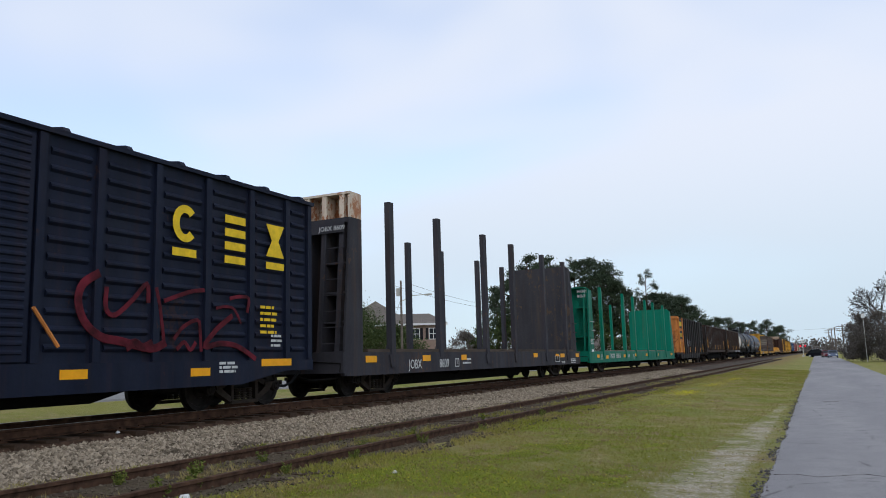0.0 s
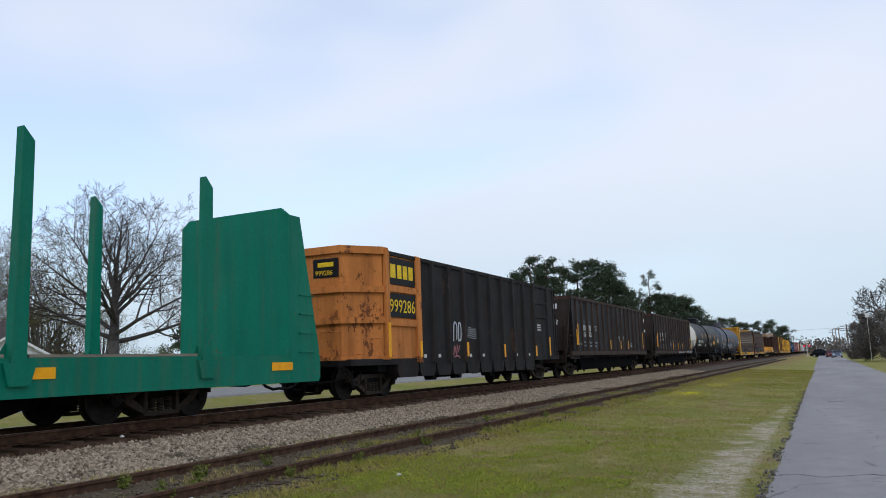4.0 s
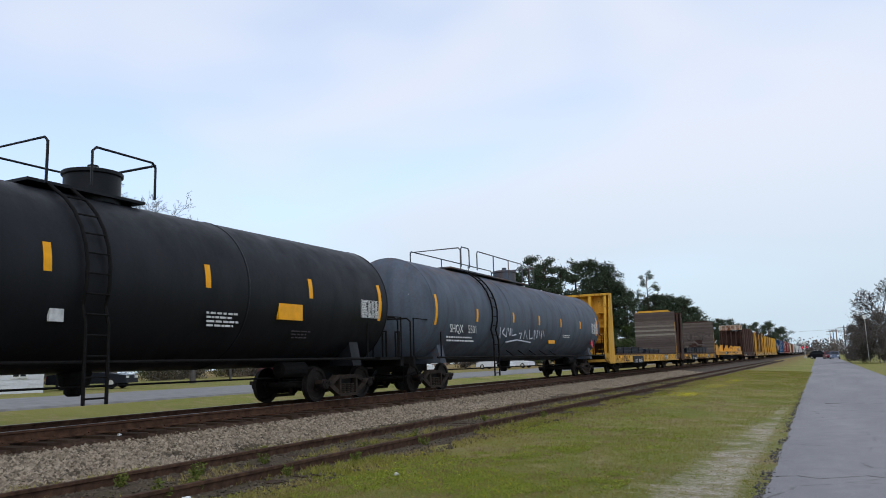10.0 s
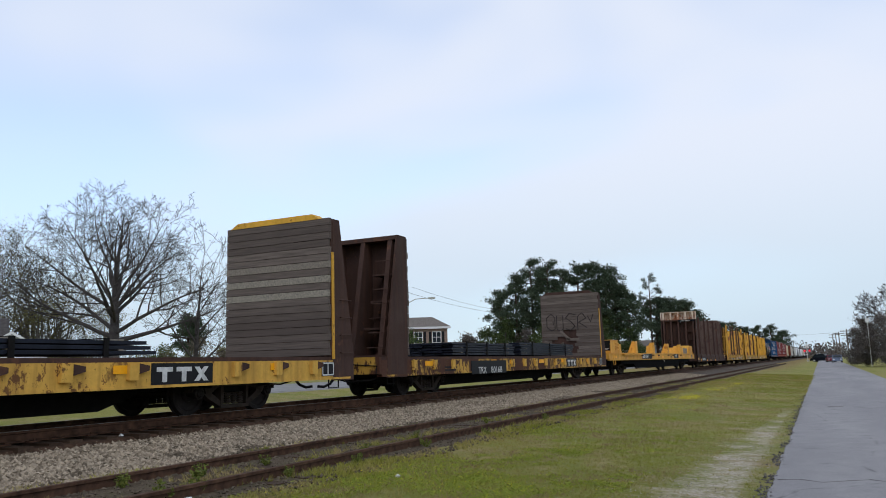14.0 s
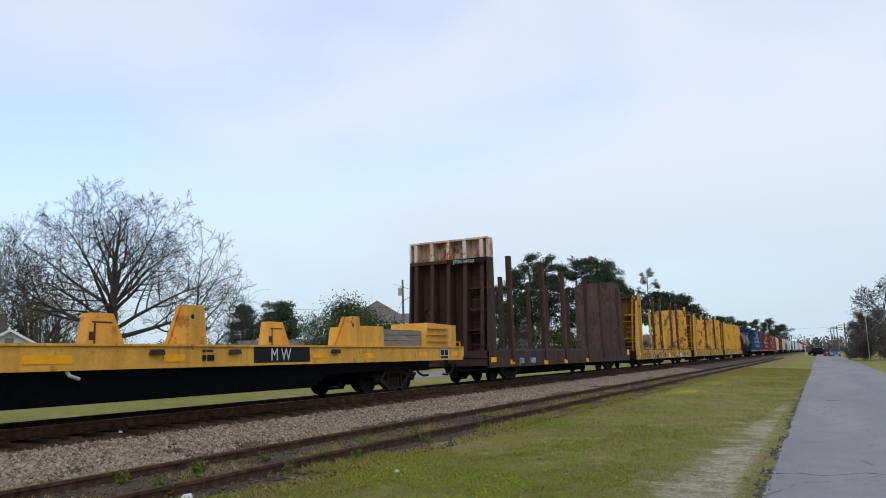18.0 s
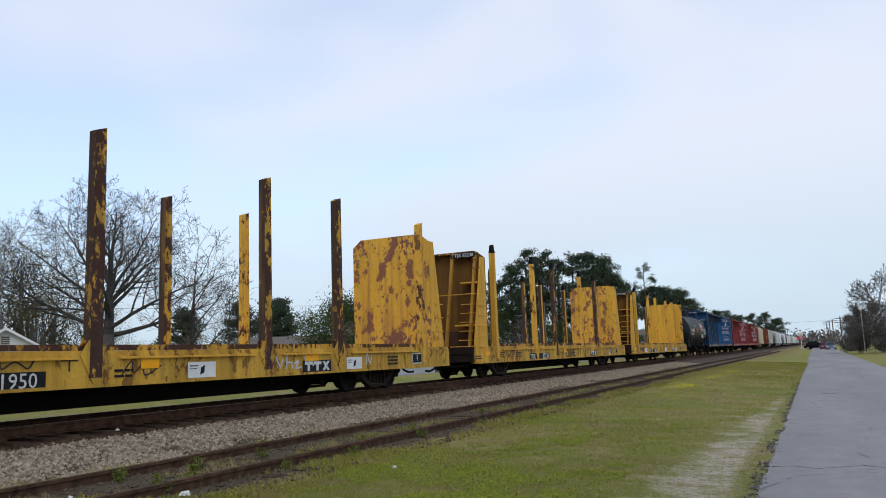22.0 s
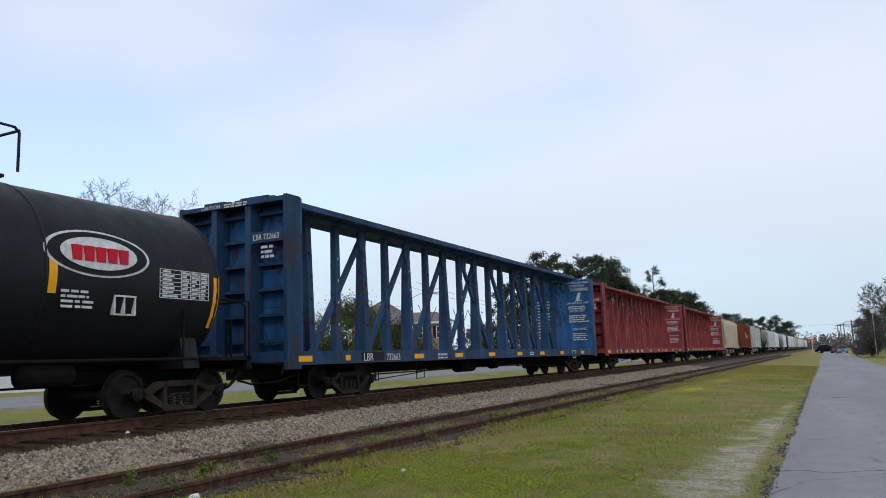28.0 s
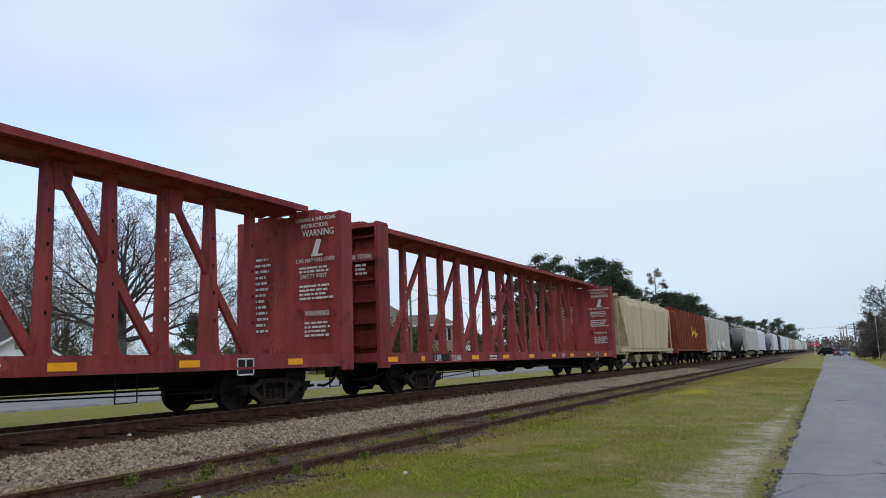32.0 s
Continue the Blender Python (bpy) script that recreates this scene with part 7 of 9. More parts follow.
for pts in ([(6.6, 1.75), (6.75, 2.35), (6.95, 2.1), (6.8, 1.95), (7.05, 1.8)], [(7.1, 1.8), (7.2, 2.2), (7.35, 1.85), (7.45, 2.2)], [(7.55, 2.25), (7.5, 1.85), (7.85, 1.9)], [(7.0, 1.6), (7.9, 1.7), (9.0, 1.62)], [(8.1, 1.95), (8.3, 1.98), (8.15, 1.75)], [(8.45, 1.75), (8.6, 2.1), (8.75, 1.75)],
            [(9.0, 2.2), (8.95, 1.75), (9.2, 1.8)], [(9.35, 1.75), (9.45, 2.2), (9.6, 1.8), (9.75, 2.3), (9.9, 1.9)], [(10.0, 1.8), (10.2, 2.35), (10.3, 1.9)]):
    stroke(tank2, "graffiti", [(7.05 + (a - 6.6) * 1.35 - 0.5, b - 0.06) for a, b in pts], 1.575, GRAFFITI_PALE, 0.026, "white sprayed scrawl")
planked_flat(163.4, 22.8, "80152", (1.35, 21.85), YELLOW)
planked_flat(187.4, 23.4, "80168", (1.60, 22.45), BROWN, True)
bar_load(2.2, 3.05, 2, start=163.4)
bar_load(3.15, 10.45, 4, start=163.4)
bar_load(11.2, 16.8, 3, start=163.4, x0=-0.2, x1=1.3)
bar_load(5.0, 10.8, 5, start=187.4)
bar_load(11.2, 18.6, 6, start=187.4)
works_flat()
jt = staked_flat("bulkhead_flatcar", "rust-brown bulkhead flatcar with tall stakes and a flaking cream top", 244.15, 21.95, BROWN, [2.45, 6.32, 9.19, 13.05, 15.95, 19.9], 5.20, 4.72,
                 dict(top_h=0.72, top_mat=CREAM, db=0.75, dt=0.5, ribs=5), [("JTSX", 3.05, 0.66, 0.2, 0.9), ("54020", 4.25, 0.66, 0.2, 0.9)], tc=3.25,
                 tapes=[(0.2, 0.7, 0.82), (2.05, 2.55, 0.72), (5.95, 6.45, 0.66), (12.35, 12.75, 0.66), (8.75, 9.2, 0.66)], plates=[(2.85, 5.45, 0.60, 0.98, SLATE)], inner=(0.8, 1.0), stake_w=0.23, far_bulk=dict(top_h=0, chamfer=0.2, db=1.12, dt=0.48, half=1.32), far_mat=WORN_PLATE)
part("notice_panel", Geo().box(1.584, 1.590, 21.30, 21.76, 0.99, 1.16), WHITE_TRIM, jt, "white notice panel")
tape(jt, [(21.30, 21.76, 0.98)], 1.592, 0.24)
part("number_panel", Geo().box(0.0, 1.5, 0.22, 0.24, 4.28, 4.46), LETTER_BLACK, jt)
letters("JTSX 54020", 0.12, jt, 0.25, 0.215, 4.31, end=True)
Y2_STAKES = [YELLOW, YELLOW_RUST, STAKE_DARK, YELLOW_RUST, STAKE_DARK, YELLOW]
# start, length, number, state, stakes, stake paint, dark tips, number panel, emblem, notices
for start, L, number, lab, spots, mats, tip, plate, em, notices in (
        (267.8, 22.7, "81950", "rust-streaked", [2.25, 6.64, 9.38, 13.70, 16.44, 20.85], [YELLOW_RUST, STAKE_DARK, STAKE_DARK, STAKE_DARK, STAKE_DARK, YELLOW_RUST], None, (5.5, 8.5), 14.9, ((11.4, 12.12), (16.7, 17.4))),
        (292.2, 22.8, "82238", "flaking", [2.25, 6.62, 9.33, 13.71, 16.48, 20.83], Y2_STAKES, BLACKENED, (5.65, 8.18), 14.85, ((18.7, 19.1),)),
        (316.54, 22.6, "81857", "dented", [2.31, 6.66, 9.40, 13.72, 16.45, 20.8], [YELLOW, YELLOW_RUST], BLACKENED, (5.5, 8.5), 14.8, ((4.21, 4.95), (11.72, 12.5), (16.3, 16.97)))):
    p0, p1 = plate
    # bulkhead ribs and near plate use the yellows with shade mixed in
    fl = staked_flat("bulkhead_flatcar", lab + " yellow bulkhead flatcar with rusty pointed stakes", start, L, YELLOW, spots, 4.50, 4.84,
                     dict(db=1.15, dt=0.36, ribs=4, chamfer=0.28, rib_mat=RIB_OCHRE, face_mat=OCHRE, top_mat=STAKE_RUST), [("TTJX", p0 + 0.06, 0.60, 0.2, 1.0), (number, p1 - 0.92, 0.595, 0.22, 1.0)], plates=[(p0, p1, 0.575, 0.83, LETTER_BLACK)], tc=3.7,
                     pockets=True, far_shift=0.17, stake_mats=mats, cap=tip, far_mat=BLOTCHED if start < 310 else YELLOW, inner=(1.42, 0.95), stake_w=0.24, taper=0.85, far_bulk=dict(db=0.92, dt=0.38, top_mat=YELLOW, tall=4.66, half=1.36, chamfer=0.30), slant=0.0 if tip else 0.08,
                     tapes=[(1.1, 1.5, 0.87), (10.3, 10.7, 0.9), (15.0, 15.5, 0.93)], sill_mat=SILL_YELLOW)
    for a, b in notices:
        nt = part("notice_panel", Geo().box(1.583, 1.59, a, b, 0.61, 0.90), WHITE_TRIM, fl, "white notice panel")
        part("notice_mark", Geo().prism("x", [((a + b) / 2 - .06, .66), ((a + b) / 2 + .05, .70), ((a + b) / 2 + .07, .84), ((a + b) / 2 - .03, .80)], 1.5905, 1.593).box(1.5905, 1.593, a + .05, a + .25, .82, .84).box(1.5905, 1.593, a + .05, a + .22, .77, .785), LETTER_BLACK, nt)
    part("routing_panel", Geo().box(1.583, 1.588, L - 2.6, L - 2.0, 0.66, 0.96), LETTER_BLACK, fl)
    part("routing_frame", Geo().box(1.588, 1.592, L - 2.6, L - 2.0, .93, .96).box(1.588, 1.592, L - 2.6, L - 2.0, .66, .69).box(1.588, 1.592, L - 2.6, L - 2.57, .66, .96).box(1.588, 1.592, L - 2.03, L - 2.0, .66, .96).box(1.588, 1.592, L - 2.32, L - 2.29, .75, .96), LETTER_WHITE, fl)
    part("emblem_panel", Geo().box(1.583, 1.588, em, em + 1.13, 0.59, 0.86), LETTER_BLACK, fl)
    for q in (em + .08, em + .42):
        part("emblem", Geo().prism("x", [(q, .83), (q, .76), (q + .10, .76), (q + .10, .62), (q + .19, .62), (q + .19, .76), (q + .30, .76), (q + .30, .83)], 1.588, 1.592), LETTER_WHITE, fl, "white block emblem")
    for q, u, e in ((em + .76, em + .96, 0.0), (em + .96, em + .76, .0005)):
        part("emblem", Geo().prism("x", [(q, .62), (q + .10, .62), (u + .10, .83), (u, .83)], 1.588, 1.592 + e), LETTER_WHITE, fl, "white block emblem")
    text_bars(fl, 1.592, 2.5, 0.92, 0.45, 3, 0.04, 0.08, LETTER_BLACK, seed=int(number) % 89)
    text_bars(fl, 1.592, 4.06 if start < 310 else 3.2, 0.9, 0.7, 3, 0.035, 0.075, GRAFFITI_DARK, seed=int(number) % 71)
    text_bars(fl, 1.592, 0.25, 0.82, 0.5, 2, 0.04, 0.08, LETTER_BLACK, seed=int(number) % 67)
    text_bars(fl, 1.592, 9.75, 0.82, 0.4, 2, 0.04, 0.09, LETTER_BLACK, seed=int(number) % 61)
    text_bars(fl, 1.592, L - 4.0, 0.9, 0.6, 3, 0.05, 0.09, LETTER_BLACK, seed=int(number) % 83)
    if start > 280:
        part("number_panel", Geo().box(0.42, 1.36, 1.040, 1.055, 4.29, 4.46), LETTER_BLACK, fl)
        letters("TTJX " + number, 0.12, fl, 0.46, 1.036, 4.32, end=True)
    else:
        part("paint_smear", Geo().prism("x", [(0.42, 1.38), (0.95, 1.36), (1.02, 1.66), (0.80, 1.74), (0.36, 1.68)], 1.586, 1.589), SMEAR, fl, "pale blue paint smear")
    part("handrail", Geo().pipe([(-1.45, 0.72, 2.95), (-1.4, 0.60, 2.95), (1.35, 0.60, 2.95), (1.5, 0.68, 2.95)], 0.016, 6), YELLOW_RUST, fl)
    scrawl = []
    if start < 280:
        scrawl = [[(13.95, 0.95), (14.1, 0.72), (14.2, 0.9)], [(14.3, 0.7), (14.35, 1.0)], [(14.3, 0.84), (14.5, 0.82), (14.52, 0.70)], [(14.6, 0.8), (14.75, 0.85), (14.65, 0.7), (14.85, 0.72)], [(14.95, 0.95), (15.1, 0.75), (15.2, 0.95), (15.3, 0.74)], [(17.6, 0.7), (17.65, 0.98), (17.8, 0.72), (17.9, 0.98)]]
    elif start < 300:
        scrawl = [[(a + 0.4, b) for a, b in q] for q in ([(10.1, 0.88), (10.5, 0.92)], [(10.3, 0.9), (10.25, 0.65), (10.5, 0.62)], [(10.6, 0.9), (10.62, 0.66), (10.85, 0.66), (10.9, 0.88)], [(11.0, 0.64), (11.2, 0.92), (11.3, 0.66)], [(11.65, 0.92), (11.42, 0.9), (11.42, 0.66), (11.7, 0.66)], [(11.42, 0.79), (11.6, 0.79)])]
    for pts in scrawl:
        stroke(fl, "graffiti", pts, 1.585, GRAFFITI_PALE if start < 280 else GRAFFITI_DARK, 0.02 if start < 280 else 0.035, "sprayed scrawl")
    if start < 280:
        for pts in ([(9.9, 0.72), (10.1, 0.95), (10.15, 0.75), (10.35, 0.9), (10.4, 0.7), (10.75, 0.86)], [(8.75, 0.98), (9.05, 0.98)], [(8.9, 0.98), (8.9, 0.82)], [(7.6, 0.9), (7.75, 1.0), (7.8, 0.88), (8.0, 0.98), (8.2, 0.88), (8.3, 1.0)]):
            stroke(fl, "graffiti", pts, 1.585, GRAFFITI_DARK, 0.012, "thin dark scrawl")
casco = tank_car("tank_car", "black tank car with a red-and-white oval emblem", 340.4, 13.5, 1.4, 12.4, 1.56, TANK_BLACK, None, (5.3, 8.6), ((4.9, 7.0), (7.5, 8.6)), (6.6, 0.62),
                 tapes=[(4.4, 2.1, 2.65), (6.7, 2.1, 2.65), (8.85, 2.05, 2.65), (12.35, 1.6, 2.55)], tc=2.3, tc2=1.55)


def oval(parent, name, y, z, a, b, x, mat, label):
    ring = [(y + a * math.cos(k * math.pi / 18), z + b * math.sin(k * math.pi / 18)) for k in range(36)]
    g = Geo()
    r, cz = 1.56, 2.38
    n = len(ring)
    for off in (0.0, 0.006):
        g.v += [(math.sqrt(r * r - (q - cz) ** 2) + x + off, p, q) for p, q in ring] + [(math.sqrt(r * r - (z - cz) ** 2) + x + off, y, z)]
    g.f = [(n + 1 + k, n + 1 + (k + 1) % n, 2 * n + 1) for k in range(n)] + [(k, (k + 1) % n, n + 1 + (k + 1) % n, n + 1 + k) for k in range(n)]
    return part(name, g, mat, parent, label)


oval(casco, "emblem", 9.71, 2.74, 1.02, 0.39, 0.002, LETTER_WHITE, "white oval ring")
oval(casco, "emblem", 9.71, 2.74, 0.96, 0.355, 0.010, LETTER_BLACK, "black oval ring")
oval(casco, "emblem", 9.71, 2.74, 0.74, 0.27, 0.018, LETTER_WHITE, "white oval field")
for k in range(5):
    part("emblem_bar", Geo().box(1.50, 1.578, 9.17 + k * 0.225, 9.34 + k * 0.225, 2.60, 2.84), LOGO_RED, casco, "red block of the emblem")
letters("CCLX 1457", 0.26, casco, 1.562, 2.45, 2.28)
text_bars(casco, 1.557, 2.4, 2.16, 1.7, 2, 0.05, 0.11, seed=71)
text_bars(casco, 1.515, 5.0, 2.9, 0.7, 4, 0.03, 0.06, seed=72)
text_bars(casco, 1.55, 9.0, 2.12, 0.6, 4, 0.04, 0.08, seed=73)
data_table(casco, 1.558, 10.95, 12.14, 2.10, 2.61, 7, 4, 74)
part("stencil_frame", Geo().box(1.53, 1.553, 10.0, 10.45, 2.06, 2.09).box(1.45, 1.475, 10.0, 10.45, 1.76, 1.79).box(1.46, 1.54, 10.0, 10.03, 1.76, 2.09).box(1.46, 1.54, 10.42, 10.45, 1.76, 2.09).box(1.46, 1.535, 10.2, 10.23, 1.79, 2.06), LETTER_WHITE, casco)
centerbeam(354.83, 24.85, BLUE, "blue centerbeam lumber car with open truss and white warnings", "732663", 1.56, True)
centerbeam(381.37, 24.6, RED, "oxide-red centerbeam lumber car with open truss", "625937", 1.45)
centerbeam(407.1, 24.6, RED, "oxide-red centerbeam lumber car, empty, with a dark bulkhead", "732606", 1.52)
covered_hopper(432.5, 16.4, TAN, "dusty tan covered hopper with sloped ends")
covered_hopper(449.7, 17.0, ORE, "rust-orange covered hopper with ribbed sides", 18, False, bars=[(7.6, 7.9, 2.3, 3.1), (8.3, 8.9, 2.5, 2.75), (9.2, 9.5, 2.2, 2.9), (9.9, 10.5, 2.35, 2.6)])
covered_hopper(467.9, 17.8, PALE, "pale grey covered hopper with white end panels", 12, False, bars=[(5.0, 6.6, 1.3, 2.1), (9.0, 10.6, 1.3, 2.1)])
tank_car("tank_car", "black tank car far back in the train", 486.9, 15.0, 1.4, 13.6, 1.50, TANK_BLACK)
covered_hopper(503.1, 18.5, PALE, "pale grey covered hopper with curved sides")
covered_hopper(522.9, 17.0, WHITE_CAR, "white covered hopper with curved sides")
tank_car("tank_car", "grey tank car far back in the train", 541.1, 16.0, 1.4, 14.6, 1.50, TANK_GREY)
covered_hopper(558.3, 17.5, WHITE_CAR, "white covered hopper far back in the train")
covered_hopper(576.9, 9.0, COAL, "short dark covered hopper far back in the train")
for k in range(11):
    covered_hopper(587.4 + k * 19.4, 18.2, (WHITE_CAR, WHITE_CAR, PALE, TAN, WHITE_CAR)[k % 5], "pale covered hopper at the far end of the train", 0, k % 2 == 0)


# ---- trees and shrubs ----
def grow(g, p, d, length, r, depth, rng, spread=0.6, lift=0.12, kids=(3, 5), tips=None):
    """One limb with its side branches, tapering, bending and forking."""
    n = 5 if depth > 1 else 3
    pts, q, dd = [Vector(p)], Vector(p), Vector(d).normalized()
    for k in range(n):
        dd = (dd + Vector((rng.uniform(-1, 1), rng.uniform(-1, 1), rng.uniform(-0.6, 1) * 1.0)) * 0.16 + Vector((0, 0, lift))).normalized()
        q = q + dd * (length / n)
        pts.append(q.copy())
    for k in range(n):
        a, b = max(0.014, r * (1 - 0.6 * k / n)), max(0.012, r * (1 - 0.6 * (k + 1) / n))
        g.rod(pts[k], pts[k + 1], a, 7 if depth > 2 else 4 if depth > 0 else 3, b)
    if tips is not None and depth <= 1:
        tips.append(pts[-1])
    if depth == 0:
        return
    for k in range(rng.randint(*kids)):
        f = rng.uniform(0.3, 1.0) if k else 1.0
        i = min(n - 1, int(f * n))
        at = pts[i].lerp(pts[i + 1], f * n - i if f < 1 else 1.0)
        side = dd.orthogonal()
        side.rotate(Matrix.Rotation(rng.uniform(0, 6.28), 3, dd))
        nd = (dd + side * rng.uniform(spread * 0.6, spread * 1.5)).normalized()
        grow(g, at, nd, length * rng.uniform(0.55, 0.8), r * 0.42 * (1.1 - 0.3 * f), depth - 1, rng, spread, lift, kids, tips)


def leaves(points, spread, count, size, rng, flat=0.7):
    """Small leaf blades strewn round points."""
    k = len(points)
    pts = np.array([tuple(p) for p in points], float)
    rs = np.random.RandomState(rng.randint(0, 10 ** 6))
    c = pts[rs.randint(0, k, count)] + rs.normal(0, spread, (count, 3)) * np.array([1, 1, flat])
    a = rs.normal(0, 1, (count, 3))
    b = rs.normal(0, 1, (count, 3))
    a /= np.linalg.norm(a, axis=1)[:, None]
    b -= a * (a * b).sum(1)[:, None]
    b /= np.linalg.norm(b, axis=1)[:, None]
    s = size * rs.uniform(0.5, 1.3, count)[:, None]
    quad = np.stack([c - a * s, c - b * s * 0.45, c + a * s, c + b * s * 0.45], 1).reshape(-1, 3)
    g = Geo()
    g.v = [tuple(v) for v in quad.tolist()]
    g.f = [(4 * i, 4 * i + 1, 4 * i + 2, 4 * i + 3) for i in range(count)]
    return g


def leaf_mesh(name, geo, mat):
    me = bpy.data.meshes.new(name)
    me.from_pydata(geo.v, [], geo.f)
    me.materials.append(mat)
    return me


def bare_tree(x, y, z, height, seed, label, stems=5, depth=4, spread=0.55, lean=0.55, leaf=None, trunk_r=0.38, lift=0.02, kids=(2, 4)):
    rng, g = random.Random(seed), Geo()
    t = thing("bare_tree", label, "tree", "leafless trees", pose(x, y, z))
    fork = height * 0.16
    g.rod((0, 0, -0.3), (0.05, 0.1, fork), trunk_r * 1.25, 12, trunk_r)
    part("trunk", g, BARK, t)
    h, tips = Geo(), []
    for k in range(stems):
        a = 2 * math.pi * (k + rng.uniform(0, 0.5)) / stems
        w = lean * rng.uniform(0.4, 1.2) if k else 0.08
        grow(h, (0.05, 0.1, fork * rng.uniform(0.75, 1.0)), (math.cos(a) * w, math.sin(a) * w, 1), height * rng.uniform(0.36, 0.44), trunk_r * rng.uniform(0.5, 0.75), depth, rng, spread, lift, kids, tips)
    ob = part("crown", leaf_mesh("crown", h, BARK), None, t, "bare grey branches and twigs")
    if leaf:
        part("foliage", leaf_mesh("foliage", leaves(tips, leaf[1], leaf[2], leaf[3], rng), leaf[0]), None, t, "thin young leaves")
    return t


def oak(x, y, z, height, seed, label, leaders=9, trunk_r=0.42, thin=0.013, fork=0.13, tilt=62, reach=0.66, fine=4, leaf=None, turn=0.86, kids=(9, 5, 3, 2), stem=True, name="bare_tree"):
    """A broad leafless dome: a straight stem and long limbs that leave it low, bow upwards and fork into twigs."""
    rng, g, h, tips = random.Random(seed), Geo(), Geo(), []
    t = thing(name, label, "tree", "leafless trees", pose(x, y, z))

    def limb(p, d, length, r, level, wander=0.0):
        n = (8, 6, 4, 3, 2)[level]
        pts, dd = [Vector(p)], Vector(d).normalized()
        lift = (0.016, 0.06, 0.06, 0.05, 0.03)[level]
        jolt = wander or (0.09, 0.13, 0.16, 0.2, 0.22)[level]
        for k in range(n):
            dd = (dd + Vector((rng.gauss(0, 1), rng.gauss(0, 1), rng.gauss(0, 0.7))) * jolt + Vector((0, 0, lift))).normalized()
            pts.append(pts[-1] + dd * (length / n))
        rad = [max(thin, r * (1 - 0.93 * k / n) ** 1.1) for k in range(n + 1)]
        for k in range(n):
            h.rod(pts[k], pts[k + 1], rad[k], (8, 6, 4, 3, 3)[level], rad[k + 1])
        if level >= 2:
            tips.append(pts[-1])
        if level == fine:
            return
        for k in range(kids[level]):
            f = 0.22 + 0.76 * (k + rng.random()) / kids[level]
            i = min(n - 1, int(f * n))
            at = pts[i].lerp(pts[i + 1], min(1.0, f * n - i))
            ahead = (pts[i + 1] - pts[i]).normalized()
            side = ahead.orthogonal()
            side.rotate(Matrix.Rotation(k * 2.4 + rng.uniform(-0.5, 0.5), 3, ahead))
            limb(at, ahead + side * rng.uniform(0.6, 1.05), length * (rng.uniform(0.42, 0.64) if level < 2 else rng.uniform(0.36, 0.54)) * (1.22 - 0.62 * f), rad[i] * rng.uniform(0.42, 0.6), level + 1)

    g.rod((0, 0, -0.3), (0.0, 0.0, height * fork), trunk_r * 1.2, 12, trunk_r * 0.92)
    part("trunk", g, BARK, t)
    if stem:
        limb((0, 0, height * fork - 0.05), (0.02, 0.03, 1), height * (0.92 - fork), trunk_r * 0.9, 0, 0.035)
    for k in range(leaders):
        f = k / (leaders - 1)
        a = radians(tilt * (1 - f) ** 0.8 + 16)
        z0 = height * (fork + 0.24 * f) - 0.1
        way_round = turn + (k % 2) * math.pi + (k // 2) * 0.75 * (-1) ** (k // 2) + rng.uniform(-0.25, 0.25)
        limb((0, 0, z0), (math.cos(way_round) * math.sin(a), math.sin(way_round) * math.sin(a), math.cos(a)), height * (reach + 0.05 * rng.random()) * (1 - 0.22 * f), trunk_r * rng.uniform(0.38, 0.52) * (1 - 0.3 * f), 0)
    part("crown", leaf_mesh("crown", h, TWIG), None, t, "bare grey branches and twigs")
    if leaf:
        part("foliage", leaf_mesh("foliage", leaves(tips, leaf[1], leaf[2], leaf[3], rng), leaf[0]), None, t, "thin young leaves")
    return t


def pine(x, y, z, height, seed, crown=0.55, wide=3.4, label="tall dark green pine with a ragged crown"):
    rng, g, h = random.Random(seed), Geo(), Geo()
    t = thing("pine_tree", label, "tree", "pines beyond the railway", pose(x, y, z))
    lean = (rng.uniform(-0.5, 0.5), rng.uniform(-0.5, 0.5))
    g.rod((0, 0, -0.3), (lean[0] * .5, lean[1] * .5, height * 0.55), 0.34, 9, 0.24)
    g.rod((lean[0] * .5, lean[1] * .5, height * 0.55), (lean[0], lean[1], height * 0.97), 0.24, 8, 0.06)
    part("trunk", g, PINE_BARK, t)
    knots = []
    n = 36
    for k in range(n):
        f = 1 - crown + crown * (k + rng.random()) / n
        a = rng.uniform(0, 6.28)
        w = wide * 1.25 * (0.35 + 0.9 * math.sin(math.pi * min(1, (f - (1 - crown)) / crown) ** 0.8)) * rng.uniform(0.45, 1.1)
        base = Vector((lean[0] * f, lean[1] * f, height * f * 0.97))
        tip = base + Vector((math.cos(a) * w, math.sin(a) * w, rng.uniform(0.0, 0.9)))
        h.rod(base, tip, 0.09, 4, 0.03)
        for q in range(5):
            knots.append(base.lerp(tip, rng.uniform(0.45, 1.05)) + Vector((rng.uniform(-.6, .6), rng.uniform(-.6, .6), rng.uniform(-.1, .5))))
    knots.append(Vector((lean[0], lean[1], height * 0.98)))
    part("limb_frame", leaf_mesh("limb_frame", h, PINE_BARK), None, t)
    part("crown", leaf_mesh("crown", leaves(knots, 0.42, 8200, 0.20, rng, 0.65), PINE_NEEDLE), None, t, "clumps of dark needles")
    return t


